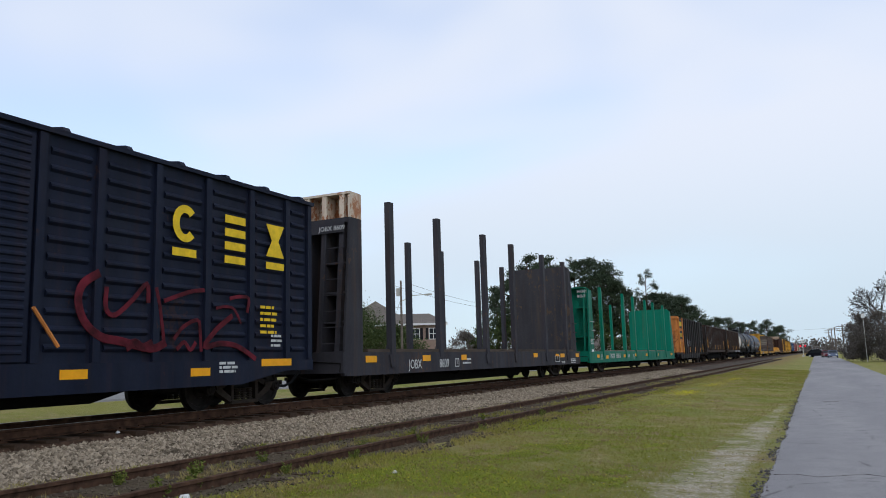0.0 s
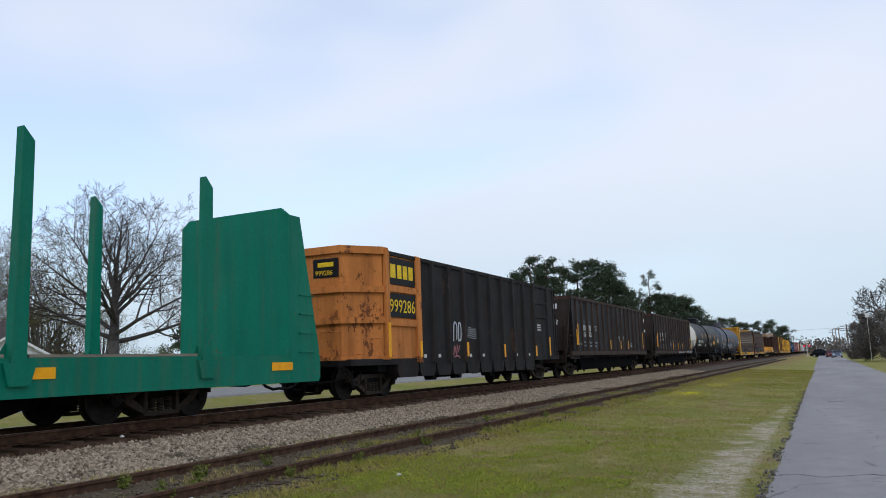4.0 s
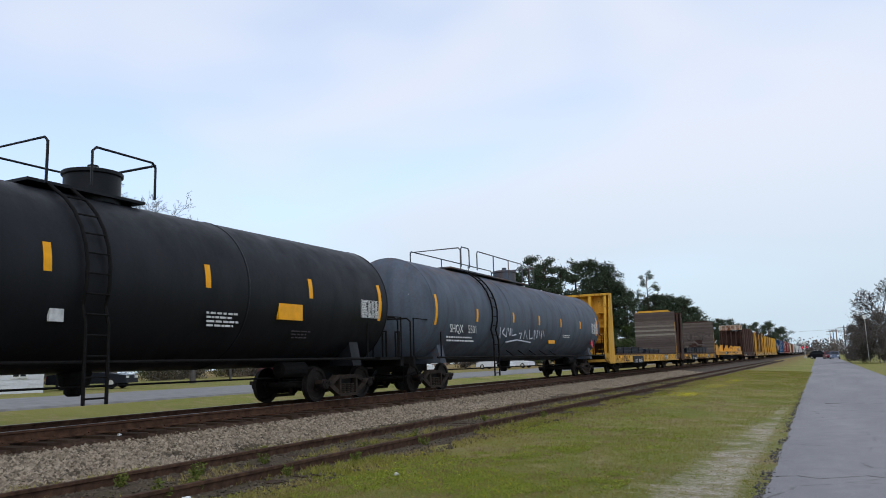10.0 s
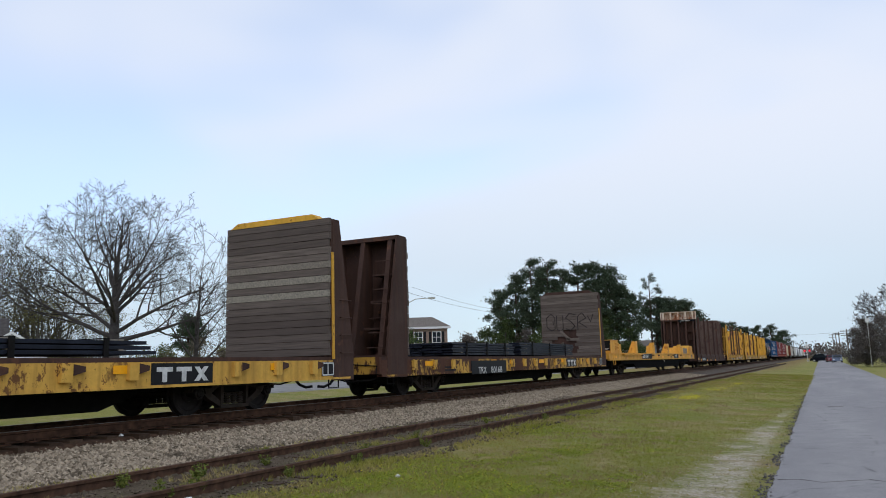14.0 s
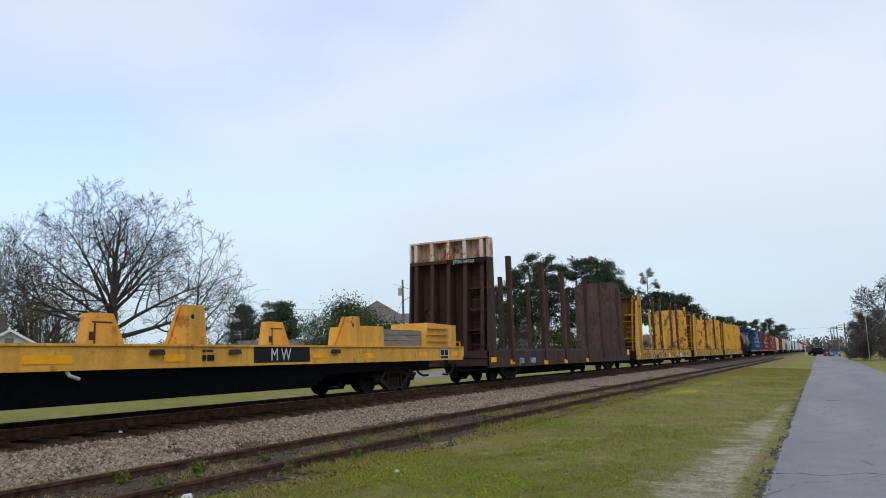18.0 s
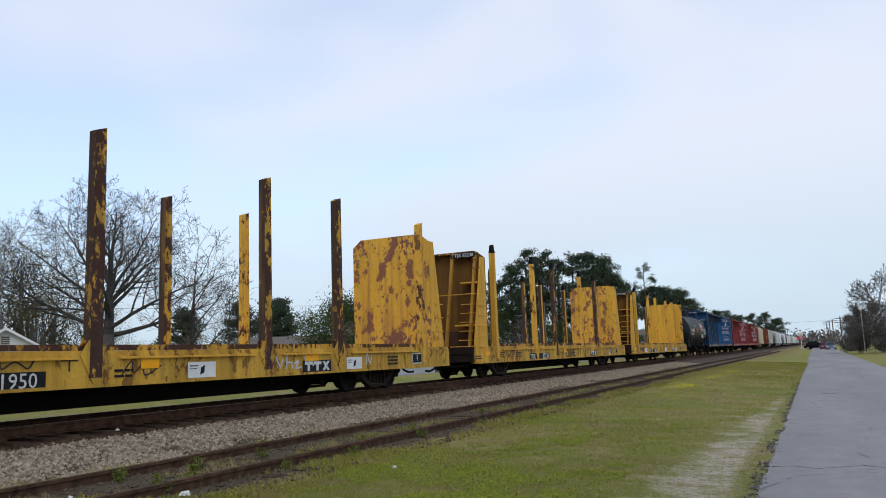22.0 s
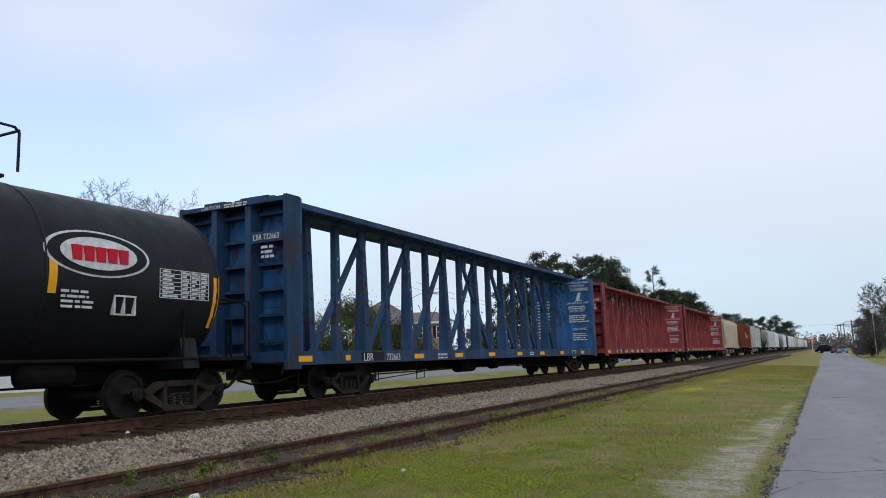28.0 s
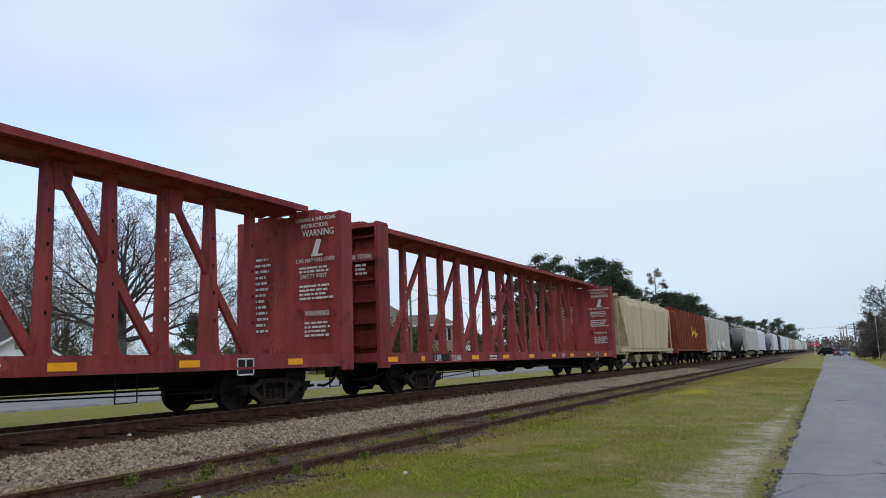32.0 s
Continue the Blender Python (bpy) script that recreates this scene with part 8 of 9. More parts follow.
def shrub(x, y, z, height, wide, seed, mat, label, count=5000, name="shrub", size=0.16):
    rng, g = random.Random(seed), Geo()
    t = thing(name, label, "shrub", "", pose(x, y, z))
    knots = []
    for k in range(34):
        a, f = rng.uniform(0, 6.28), rng.uniform(0.08, 0.95)
        w = wide * math.sqrt(max(0.05, 1 - (2 * f - 0.8) ** 2)) * rng.uniform(0.2, 1.0)
        tip = Vector((math.cos(a) * w, math.sin(a) * w, height * f))
        g.rod((0, 0, height * 0.04), tip, 0.05, 4, 0.02)
        knots.append(tip)
    tagged(part("stem", leaf_mesh("stem", g, BARK), None, t), kind="stuff")
    part("foliage", leaf_mesh("foliage", leaves(knots, wide * 0.17, count, size, rng, 0.8), mat), None, t)
    return t


oak(-45.4, 39.2, 0.6, 13.9, 11, "large leafless tree with wide spreading grey branches", 14, 0.40, 0.010, 0.24, 62, 0.62, kids=(9, 5, 4, 2))
oak(-58.5, 37.8, 0.6, 11.4, 12, "leafless spreading tree just coming into olive leaf", 8, 0.34, fine=3, leaf=(OLIVE_LEAF, 0.35, 5200, 0.09))
oak(-42.6, 44.3, 0.6, 10.6, 13, "smaller leafless tree leaning outward with drooping twigs", 5, 0.20, 0.012, 0.12, 34, 0.5, 3, kids=(8, 5, 3))
oak(-43.9, 49.9, 0.6, 8.6, 14, "slender bare sapling beside the far street", 4, 0.09, 0.010, 0.2, 22, 0.42, 2, kids=(7, 4))
bare_tree(-56.0, 40.5, 0.6, 11.0, 16, "tree just coming into pale green leaf", 6, 4, 0.6, 0.75, (OLIVE_LEAF, 0.55, 3600, 0.08))
shrub(-55.0, 83.5, 0.6, 8.6, 6.0, 21, SHRUB_LEAF, "big dense evergreen shrub beside the brick house", 26000, size=0.15)
shrub(-49.0, 86.0, 0.6, 5.4, 4.0, 22, SHRUB_LEAF, "rounded dark green shrub beside the brick house", 8000, size=0.18)
for k, (x, y, h) in enumerate(((-73.6, 94.8, 10.0), (-90.7, 106.6, 11.0), (-86.0, 109.0, 10.2), (-96.0, 98.0, 10.0))):
    pine(x, y, 0.5, h, 30 + k, 0.6, 2.2)
for k, (x, y, h, w) in enumerate(((-49.2, 130.9, 16.8, 2.4), (-46.6, 132.4, 19.9, 3.2), (-43.8, 132.0, 18.7, 3.0), (-41.3, 133.4, 17.5, 3.0), (-38.8, 134.0, 18.2, 3.0), (-36.4, 134.4, 18.6, 3.2),
                                  (-34.2, 135.2, 17.4, 3.0), (-32.3, 136.0, 15.4, 2.8), (-30.6, 136.6, 12.6, 2.4), (-52.0, 130.0, 13.5, 2.6))):
    pine(x, y, 0.4, h, 50 + k, 0.66, w)
for k in range(9):
    shrub(-57 + k * 3.3, 126 + k * 1.1, 0.4, 6.2 + (k * 7 % 5) * 0.7, 3.0, 70 + k, SHRUB_LEAF if k % 3 else BROWN_LEAF, "dark undergrowth below the pines", 4500, "undergrowth", 0.2)


def clump_tree(x, y, z, height, seed, label):
    """A thin straight trunk with separate small dark clumps."""
    r, g, h, knots = random.Random(seed), Geo(), Geo(), []
    t = thing("sparse_tree", label, "tree", "", pose(x, y, z))
    g.rod((0, 0, -0.3), (0.1, 0, height * 0.97), 0.22, 8, 0.05)
    part("trunk", g, PINE_BARK, t)
    for k in range(26):
        f = 0.60 + 0.38 * k / 25
        w = (0.5 + 3.4 * (1 - f) / 0.4 * r.uniform(0.4, 1.0)) * (1 if r.random() < 0.62 else -0.7)
        tip = Vector((w, r.uniform(-1.2, 1.2), height * f + r.uniform(0.1, 0.8)))
        h.rod((0.1 * f, 0, height * f - 0.5), tip, 0.045, 4, 0.015)
        knots += [tip, tip * 0.97 + Vector((r.uniform(-.4, .4), r.uniform(-.4, .4), r.uniform(-.2, .3)))]
    part("limb_frame", leaf_mesh("limb_frame", h, PINE_BARK), None, t)
    part("crown", leaf_mesh("crown", leaves(knots, 0.24, 3800, 0.11, r, 0.6), PINE_NEEDLE), None, t, "loose dark leaf clumps")


clump_tree(-28.7, 147.4, 0.4, 16.9, 81, "tall thin tree with sparse clumps of dark leaves")
pine(-28.0, 148.6, 0.4, 12.4, 84, 0.7, 2.4)
pine(-25.2, 147.0, 0.4, 12.2, 82, 0.7, 2.6)
pine(-22.6, 149.0, 0.4, 11.0, 83, 0.7, 2.8)
for k, (x, y, h, w) in enumerate(((-30.5, 197.7, 15.6, 3.6), (-27.8, 198.5, 12.6, 3.2), (-34.0, 196.0, 13.0, 3.2), (-25.0, 200.0, 9.0, 2.4), (-31.5, 278.0, 13.3, 3.6), (-27.5, 279.0, 12.8, 3.6), (-24.0, 281.0, 11.0, 3.0),
                                  (-21.5, 319.0, 12.6, 4.0), (-17.5, 320.0, 12.8, 4.0), (-13.5, 321.0, 10.6, 3.6))):
    pine(x, y, 0.3, h, 90 + k, 0.8, w)
oak(7.9, 119.8, 0.0, 10.2, 101, "leafless tree with a flat upswept crown", 7, 0.24, 0.022, 0.42, 48, 0.46, 3, stem=False)
for k, (x, y, h, w, m) in enumerate(((4.6, 110.0, 6.2, 2.0, BROWN_LEAF), (6.6, 108.0, 6.3, 2.4, BROWN_LEAF), (8.6, 106.5, 6.0, 2.6, BROWN_LEAF), (5.4, 113.0, 5.6, 2.0, BROWN_LEAF), (3.9, 118.0, 5.0, 1.6, BROWN_LEAF), (10.5, 105.0, 5.6, 2.6, BROWN_LEAF))):
    shrub(x, y, 0.0, h, w, 110 + k, m, "dense brownish thicket by the roadside", 9000, "thicket", 0.09)


for k in range(26):  # twiggy brush and young trees behind the yards
    r = random.Random(400 + k)
    y = 30 + k * 3.1
    shrub(-60 - r.uniform(0, 10) - (y - 30) * 0.12 - (13 if y < 52 else 0), y + r.uniform(-2, 2), 0.5, r.uniform(2.6, 5.2), r.uniform(2.0, 3.2), 400 + k, (BRUSH, OLIVE_LEAF, BRUSH, SHRUB_LEAF)[k % 4], "twiggy olive-brown brush behind the yards", 2600, "brush", 0.13)
for x, y, h, w, k in ((-50.5, 37.4, 6.4, 2.9, 1), (-53.8, 41.0, 9.0, 3.2, 2), (-50.5, 42.5, 6.2, 3.0, 3), (-56.5, 39.2, 7.0, 3.2, 4)):
    shrub(x, y, 0.6, h, w, 440 + k, OLIVE_LEAF, "loose olive-green cedar among the bare branches", 8000, "cedar", 0.06)


def far_woods():
    """A low hazy belt of woods along the horizon."""
    rng = random.Random(7)
    pts = []
    for k in range(420):
        x = rng.uniform(-320, 140)
        y = 420 + rng.uniform(-50, 60)
        if -26 < x < 12:
            y += 120
        for q in range(3):
            pts.append(Vector((x + rng.uniform(-4, 4), y, rng.uniform(0.5, 7.0 + 2.5 * math.sin(k)))))
    ob = part("far_woods", leaf_mesh("far_woods", leaves(pts, 1.9, 26000, 1.0, rng), BROWN_LEAF), None)
    tagged(ob, "hazy belt of distant leafless woods", "woods", kind="stuff")


far_woods()


# ---- houses ----
def window(parent, u, z0, z1, w, wall, mat=WHITE_TRIM):
    """A sash window on a house front; u runs along the front."""
    f = part("window", Geo().box(u - w / 2, u + w / 2, wall - 0.06, wall + 0.02, z0, z1), mat, parent, "white-framed window")
    for a, b in ((u - w / 2 + 0.1, u - 0.04), (u + 0.04, u + w / 2 - 0.1)):
        for c, d in ((z0 + 0.1, (z0 + z1) / 2 - 0.04), ((z0 + z1) / 2 + 0.04, z1 - 0.1)):
            part("pane", Geo().box(a, b, wall - 0.075, wall - 0.055, c, d), GLASS_DARK, f)


def brick_house():
    h = thing("brick_house", "two-storey brick house with grey hip roof and white windows", "house", "", pose(-59.5, 97.4, 0.5, 0, 0, 29))
    W, D, E = 11.2, 9.0, 6.7
    part("wall", Geo().box(0, W, 0, D, 0, E), BRICK_RED, h)
    part("roof", Geo().add([(-0.5, -0.5, E), (W + 0.5, -0.5, E), (W + 0.5, D + 0.5, E), (-0.5, D + 0.5, E), (3.0, D / 2, E + 1.7), (W - 2.0, D / 2, E + 1.7)], [(0, 1, 5, 4), (1, 2, 5), (2, 3, 4, 5), (3, 0, 4), (3, 2, 1, 0)]), SHINGLE, h)
    part("eaves", Geo().box(-0.5, W + 0.5, -0.5, -0.3, E - 0.3, E - 0.004), WHITE_TRIM, h)
    for u in (1.5, 4.2, 6.9, 9.6):
        for z in (1.0, 4.3):
            window(h, u, z, z + 1.7, 1.35, 0.0)
            for e in (-1, 1):
                part("shutter", Geo().box(u + e * 0.95 - 0.2, u + e * 0.95 + 0.2, -0.05, 0.0, z, z + 1.7), LETTER_BLACK, h)
    part("wing_wall", Geo().box(-4.2, 5.6, D + 0.1, D + 9.0, 0, 7.6), BRICK_RED, h)
    part("wing_roof", Geo().add([(-4.7, D - 0.4, 7.6), (6.1, D - 0.4, 7.6), (6.1, D + 9.5, 7.6), (-4.7, D + 9.5, 7.6), (0.7, D + 4.0, 11.2), (0.7, D + 5.5, 11.2)], [(0, 1, 4), (1, 2, 5, 4), (2, 3, 5), (3, 0, 4, 5), (3, 2, 1, 0)]), SHINGLE, h)


def white_house():
    h = thing("white_house", "small white-sided house with a gabled front and dark roof", "house", "", pose(-38.95, 26.95, 0.5, 0, 0, 58))
    part("wall", Geo().box(-1.75, 1.75, 0, 3, 0, 2.24), SIDING_WHITE, h)
    part("gable", Geo().prism("y", [(-1.75, 2.24), (1.75, 2.24), (0, 3.25)], 0.0, 3.0), SIDING_WHITE, h)
    for s in (-1, 1):
        part("roof", Geo().hexa([(s * 2.05, -0.3, 2.06), (0, -0.3, 3.28), (0, 3.0, 3.28), (s * 2.05, 3.0, 2.06), (s * 2.05, -0.3, 2.16), (0, -0.3, 3.38), (0, 3.0, 3.38), (s * 2.05, 3.0, 2.16)]), DARK_SHINGLE, h)
        part("barge_board", Geo().hexa([(s * 2.05, -0.35, 2.03), (0, -0.35, 3.25), (0, -0.305, 3.25), (s * 2.05, -0.305, 2.03), (s * 2.05, -0.35, 2.18), (0, -0.35, 3.40), (0, -0.305, 3.40), (s * 2.05, -0.305, 2.18)]), WHITE_TRIM, h)
    v = part("gable_vent", Geo().box(-0.22, 0.22, -0.05, 0.01, 2.5, 2.95), PALE, h, "grey louvred vent")
    for k in range(4):
        part("slat", Geo().box(-0.19, 0.19, -0.08, -0.05, 2.54 + k * 0.1, 2.59 + k * 0.1), DARK_SHINGLE, v)
    for k in range(8):
        part("clapboard", Geo().box(-1.76, 1.76, -0.025, -0.004, 0.02 + k * 0.27, 0.265 + k * 0.27), SIDING_WHITE, h)
    window(h, 0.6, 0.9, 2.0, 0.8, -0.02)
    part("main_wall", Geo().box(-9.5, -0.3, 3.05, 9.0, 0, 2.6), SIDING_WHITE, h)
    part("main_roof", Geo().prism("x", [(2.6, 2.6), (9.4, 2.6), (6.0, 4.5)], -9.9, 0.1), DARK_SHINGLE, h)


brick_house()
white_house()


def low_building(x, y, turn, w, d, z, mat, roof, label):
    h = thing("low_building", label, "building", "", pose(x, y, 0.5, 0, 0, turn))
    part("wall", Geo().box(0, w, 0, d, 0, z), mat, h)
    part("roof", Geo().prism("x", [(-0.5, z), (d + 0.5, z), (d / 2, z + d * 0.22)], -0.4, w + 0.4), roof, h)
    for k in range(int(w // 3)):
        window(h, 1.5 + k * 3.0, 0.9, 2.0, 1.2, 0.0)
    part("door", Geo().box(w / 2 - 0.45, w / 2 + 0.45, -0.05, 0.0, 0.0, 2.05), LETTER_WHITE, h)
    return h


low_building(-72, 84, 45, 14, 8, 3.0, BRICK_RED, SHINGLE, "low brick bungalow with a grey roof")
low_building(-46, 150, 20, 18, 8, 3.2, SIDING_WHITE, SHINGLE, "low white building beyond the trees")
low_building(20, 128, -70, 12, 8, 3.0, SIDING_WHITE, SHINGLE, "low white house beside the road")


# ---- poles, wires, signs and signals ----
def pole(x, y, z, tall, arms=1, lamp=False, label="weathered wooden utility pole with a crossarm"):
    p = thing("utility_pole", label, "utility pole", "utility poles", pose(x, y, z))
    part("shaft", Geo().rod((0, 0, -0.3), (0, 0, tall), 0.15, 10, 0.10), POLE_WOOD, p)
    for k in range(arms):
        part("crossarm", Geo().box(-1.1, 1.1, -0.06, 0.06, tall - 0.5 - k * 0.8, tall - 0.38 - k * 0.8), POLE_WOOD, p)
        for u in (-1.0, -0.5, 0.5, 1.0):
            part("insulator", Geo().rod((u, 0, tall - 0.38 - k * 0.8), (u, 0, tall - 0.2 - k * 0.8), 0.05, 8, 0.03), PALE, p)
    if lamp:
        part("lamp_arm", Geo().pipe([(0, 0, tall - 2.2), (1.0, 0.5, tall - 1.6), (2.4, 1.2, tall - 1.5)], 0.04), PALE, p)
        part("lamp_head", Geo().box(2.2, 2.9, 1.05, 1.4, tall - 1.62, tall - 1.45), PALE, p)
        part("transformer", Geo().rod((-0.35, 0, tall - 1.6), (-0.35, 0, tall - 0.8), 0.2, 12), PALE, p)
    return p


POLES = [(-38.7, 70.0, 0.6, 9.4, 0, True), (-38.9, 118.0, 0.5, 9.0, 1, False), (3.4, 200.0, 0, 6.8, 1, False), (4.3, 170.0, 0, 6.5, 2, False), (3.3, 240.0, 0, 7.5, 1, False), (3.0, 285.0, 0, 8.5, 2, False), (7.1, 92.0, 0, 6.6, 0, False)]
for q in POLES:
    pole(*q)


def wire(a, b, sag, label="thin black overhead wire"):
    pts = [Vector(a).lerp(Vector(b), k / 12) - Vector((0, 0, sag * 4 * (k / 12) * (1 - k / 12))) for k in range(13)]
    tagged(part("overhead_wire", Geo().pipe(pts, 0.016, 4), RUBBER), label, "cable", "overhead wires")


for u in (-1.0, 1.0):
    wire((-38.7 + u, 70, 9.6), (-38.9 + u, 118, 9.1), 0.9)
wire((-38.7, 70, 7.2), (-60, 37, 6.6), 0.25)
wire((-38.7, 70, 8.2), (-57, 100, 8.2), 0.5)
for u in (-0.9, 0.9):
    wire((4.3 + u, 170, 6.2), (3.4 + u, 200, 6.5), 0.4)
    wire((3.4 + u, 200, 6.5), (3.3 + u, 240, 7.2), 0.4)
wire((3.4, 200, 6.6), (-40, 235, 8.0), 0.5)


def crossing_signal(x, y):
    s = thing("crossing_signal", "railway crossing signal mast with red flashing lamps", "crossing signal", "", pose(x, y, 0))
    part("mast", Geo().rod((0, 0, 0), (0, 0, 4.6), 0.07, 10), PALE, s)
    part("foundation", Geo().box(-0.3, 0.3, -0.3, 0.3, 0, 0.5), PALE, s)
    for a in (40, -40):
        part("crossbuck", Geo().box(-0.65, 0.65, -0.1, -0.07, -0.11, 0.11), WHITE_TRIM, s, "white crossbuck board", at=pose(0, 0, 3.9, 0, a, 0))
    part("bell", Geo().lathe("z", [(4.6, 0.2), (4.75, 0.22), (4.9, 0.1)], (0, 0, 0), 12), BLACKENED, s)
    for u in (-0.55, 0.55):
        d = part("lamp_disc", Geo().lathe("y", [(-0.16, 0.30), (-0.12, 0.30), (-0.1, 0.1)], (u, 0, 2.75), 18), BLACKENED, s)
        part("red_lamp", Geo().lathe("y", [(-0.20, 0.12), (-0.165, 0.17)], (u, 0, 2.75), 14), RED_LAMP, d, "lit red warning lamp")
    part("lamp_arm", Geo().rod((-0.55, 0, 2.75), (0.55, 0, 2.75), 0.04), BLACKENED, s)


RED_LAMP = plain("lit_red_lamp", (1.0, 0.02, 0.04), 0.4, 0, 0.05, 5, 3.0)
crossing_signal(-3.8, 215)


def sign(x, y, z, w, h, mat, label, tall=2.0):
    s = thing("road_sign", label, "road sign", "", pose(x, y, 0))
    part("post", Geo().box(-0.03, 0.03, -0.02, 0.02, 0, z + h / 2), PALE, s)
    part("board", Geo().box(-w / 2, w / 2, -0.05, -0.025, z - h / 2, z + h / 2), mat, s)


sign(3.9, 148.0, 1.9, 1.1, 0.8, WHITE_TRIM, "white roadside sign board on a post")
sign(4.35, 146.5, 1.2, 1.0, 0.7, WHITE_TRIM, "small white roadside sign on a post")
sign(5.1, 108.0, 5.6, 0.4, 0.5, WHITE_TRIM, "white notice board high on a post")
sign(6.2, 74.0, 1.2, 0.35, 0.5, BLACKENED, "dark mailbox on a post")


# ---- vehicles ----
def vehicle(x, y, z, turn, mat, label, tall=1.5, length=4.6, pickup=False):
    v = thing("parked_car" if not pickup else "pickup_truck", label, "car", "", pose(x, y, z, 0, 0, turn))
    w, L = 0.9, length / 2
    part("body", Geo().prism("x", [(-L, 0.32), (-L * 0.97, 0.78), (-L * 0.55, 0.92), (L * 0.7, 0.95), (L * 0.98, 0.85), (L, 0.32)], -w, w), mat, v)
    if pickup:
        prof = [(-L * 0.35, 0.92), (-L * 0.15, tall), (L * 0.22, tall), (L * 0.30, 0.94)]
    else:
        prof = [(-L * 0.55, 0.92), (-L * 0.22, tall), (L * 0.5, tall), (L * 0.85, 0.95)]
    part("cabin", Geo().prism("x", prof, -w + 0.09, w - 0.09), mat, v)
    cy, cz = sum(p[0] for p in prof) / 4, sum(p[1] for p in prof) / 4
    inset = [(cy + (a - cy) * 0.88, cz + (b - cz) * 0.80 + 0.02) for a, b in prof]
    for s in (-1, 1):
        part("side_window", Geo().prism("x", inset, *sorted((s * (w - 0.095), s * (w - 0.08)))), GLASS_DARK, v)
    a, b, c, d = prof
    for p, q in ((a, b), (d, c)):
        o = -0.02 if p is a else 0.02
        part("windscreen", Geo().hexa([(-w + .18, p[0] + (q[0] - p[0]) * .12 + o, p[1] + (q[1] - p[1]) * .12), (w - .18, p[0] + (q[0] - p[0]) * .12 + o, p[1] + (q[1] - p[1]) * .12), (w - .18, p[0] + (q[0] - p[0]) * .12, p[1] + (q[1] - p[1]) * .12), (-w + .18, p[0] + (q[0] - p[0]) * .12, p[1] + (q[1] - p[1]) * .12),
                                       (-w + .24, p[0] + (q[0] - p[0]) * .88 + o, p[1] + (q[1] - p[1]) * .88), (w - .24, p[0] + (q[0] - p[0]) * .88 + o, p[1] + (q[1] - p[1]) * .88), (w - .24, p[0] + (q[0] - p[0]) * .88, p[1] + (q[1] - p[1]) * .88), (-w + .24, p[0] + (q[0] - p[0]) * .88, p[1] + (q[1] - p[1]) * .88)]), GLASS_DARK, v)
    for s in (-1, 1):
        for yy in (-L * 0.62, L * 0.62):
            t = part("wheel", Geo().lathe("x", [(-0.11, 0.2), (-0.11, 0.3), (-0.07, 0.33), (0.07, 0.33), (0.11, 0.3), (0.11, 0.2)], (s * (w - 0.1), yy, 0.33), 16), RUBBER, v)
            part("hub", Geo().lathe("x", [(0, 0.19), (s * 0.02, 0.16)], (s * (w + 0.01), yy, 0.33), 12), PALE, t)
        part("headlight", Geo().box(s * 0.62 - 0.16, s * 0.62 + 0.16, -L - 0.015, -L + 0.05, 0.6, 0.74), WHITE_TRIM, v)
        part("tail_light", Geo().box(s * 0.7 - 0.12, s * 0.7 + 0.12, L - 0.05, L + 0.012, 0.6, 0.78), LOGO_RED, v)
    return v


CAR_DARK = plain("dark_car_paint", (0.012, 0.014, 0.02), 0.25, 0.2, 0.1)
CAR_BLUE = plain("grey_blue_car_paint", (0.13, 0.16, 0.22), 0.25, 0.3, 0.1)
CAR_WHITE = plain("white_vehicle_paint", (0.72, 0.73, 0.74), 0.3, 0, 0.08)
CAR_RED = plain("maroon_car_paint", (0.12, 0.012, 0.02), 0.3, 0.2, 0.1)
vehicle(-0.4, 196, 0.02, 70, CAR_DARK, "black sport utility vehicle turning at the crossing", 1.8, 5.0)
vehicle(1.2, 188, 0.02, 5, CAR_RED, "maroon car waiting on the road", 1.5)
vehicle(2.2, 172, 0.02, 0, CAR_BLUE, "grey-blue car coming along the road", 1.5)
for x, y, t, m, lab, p in ((-39.7, 33.0, 115, CAR_DARK, "black pickup parked in a yard beyond the street", True), (-38.5, 60, 95, CAR_DARK, "black car parked beside the far street", False), (-40, 64, 92, CAR_BLUE, "grey car parked beside the far street", False),
                           (-39, 72, 90, CAR_WHITE, "white van parked beside the far street", False), (-37.5, 92, 80, CAR_WHITE, "white car parked beside the far street", False), (-37, 98, 80, CAR_WHITE, "white pickup parked beside the far street", True), (-44, 56, 60, CAR_RED, "maroon car parked on a drive", False)):
    vehicle(x, y, 0.62, t, m, lab, 1.75 if "van" in lab else 1.5, 4.8, p)


def lattice(x, y, turn):
    f = thing("lattice_screen", "white wooden lattice screen in a yard", "fence", "", pose(x, y, 0.6, 0, 0, turn))
    for z in (0.05, 1.1):
        part("rail", Geo().box(-0.9, 0.9, -0.03, 0.03, z, z + 0.08), WHITE_TRIM, f)
    for k in range(9):
        part("slat", Geo().box(-0.03, 0.03, -0.012, 0.012, -0.62, 0.62), WHITE_TRIM, f, at=pose(-0.8 + k * 0.2, 0.02, 0.6, 0, 25, 0))
        part("slat", Geo().box(-0.03, 0.03, -0.012, 0.012, -0.62, 0.62), WHITE_TRIM, f, at=pose(-0.8 + k * 0.2, -0.02, 0.6, 0, -25, 0))


lattice(-42.5, 27.0, 60)

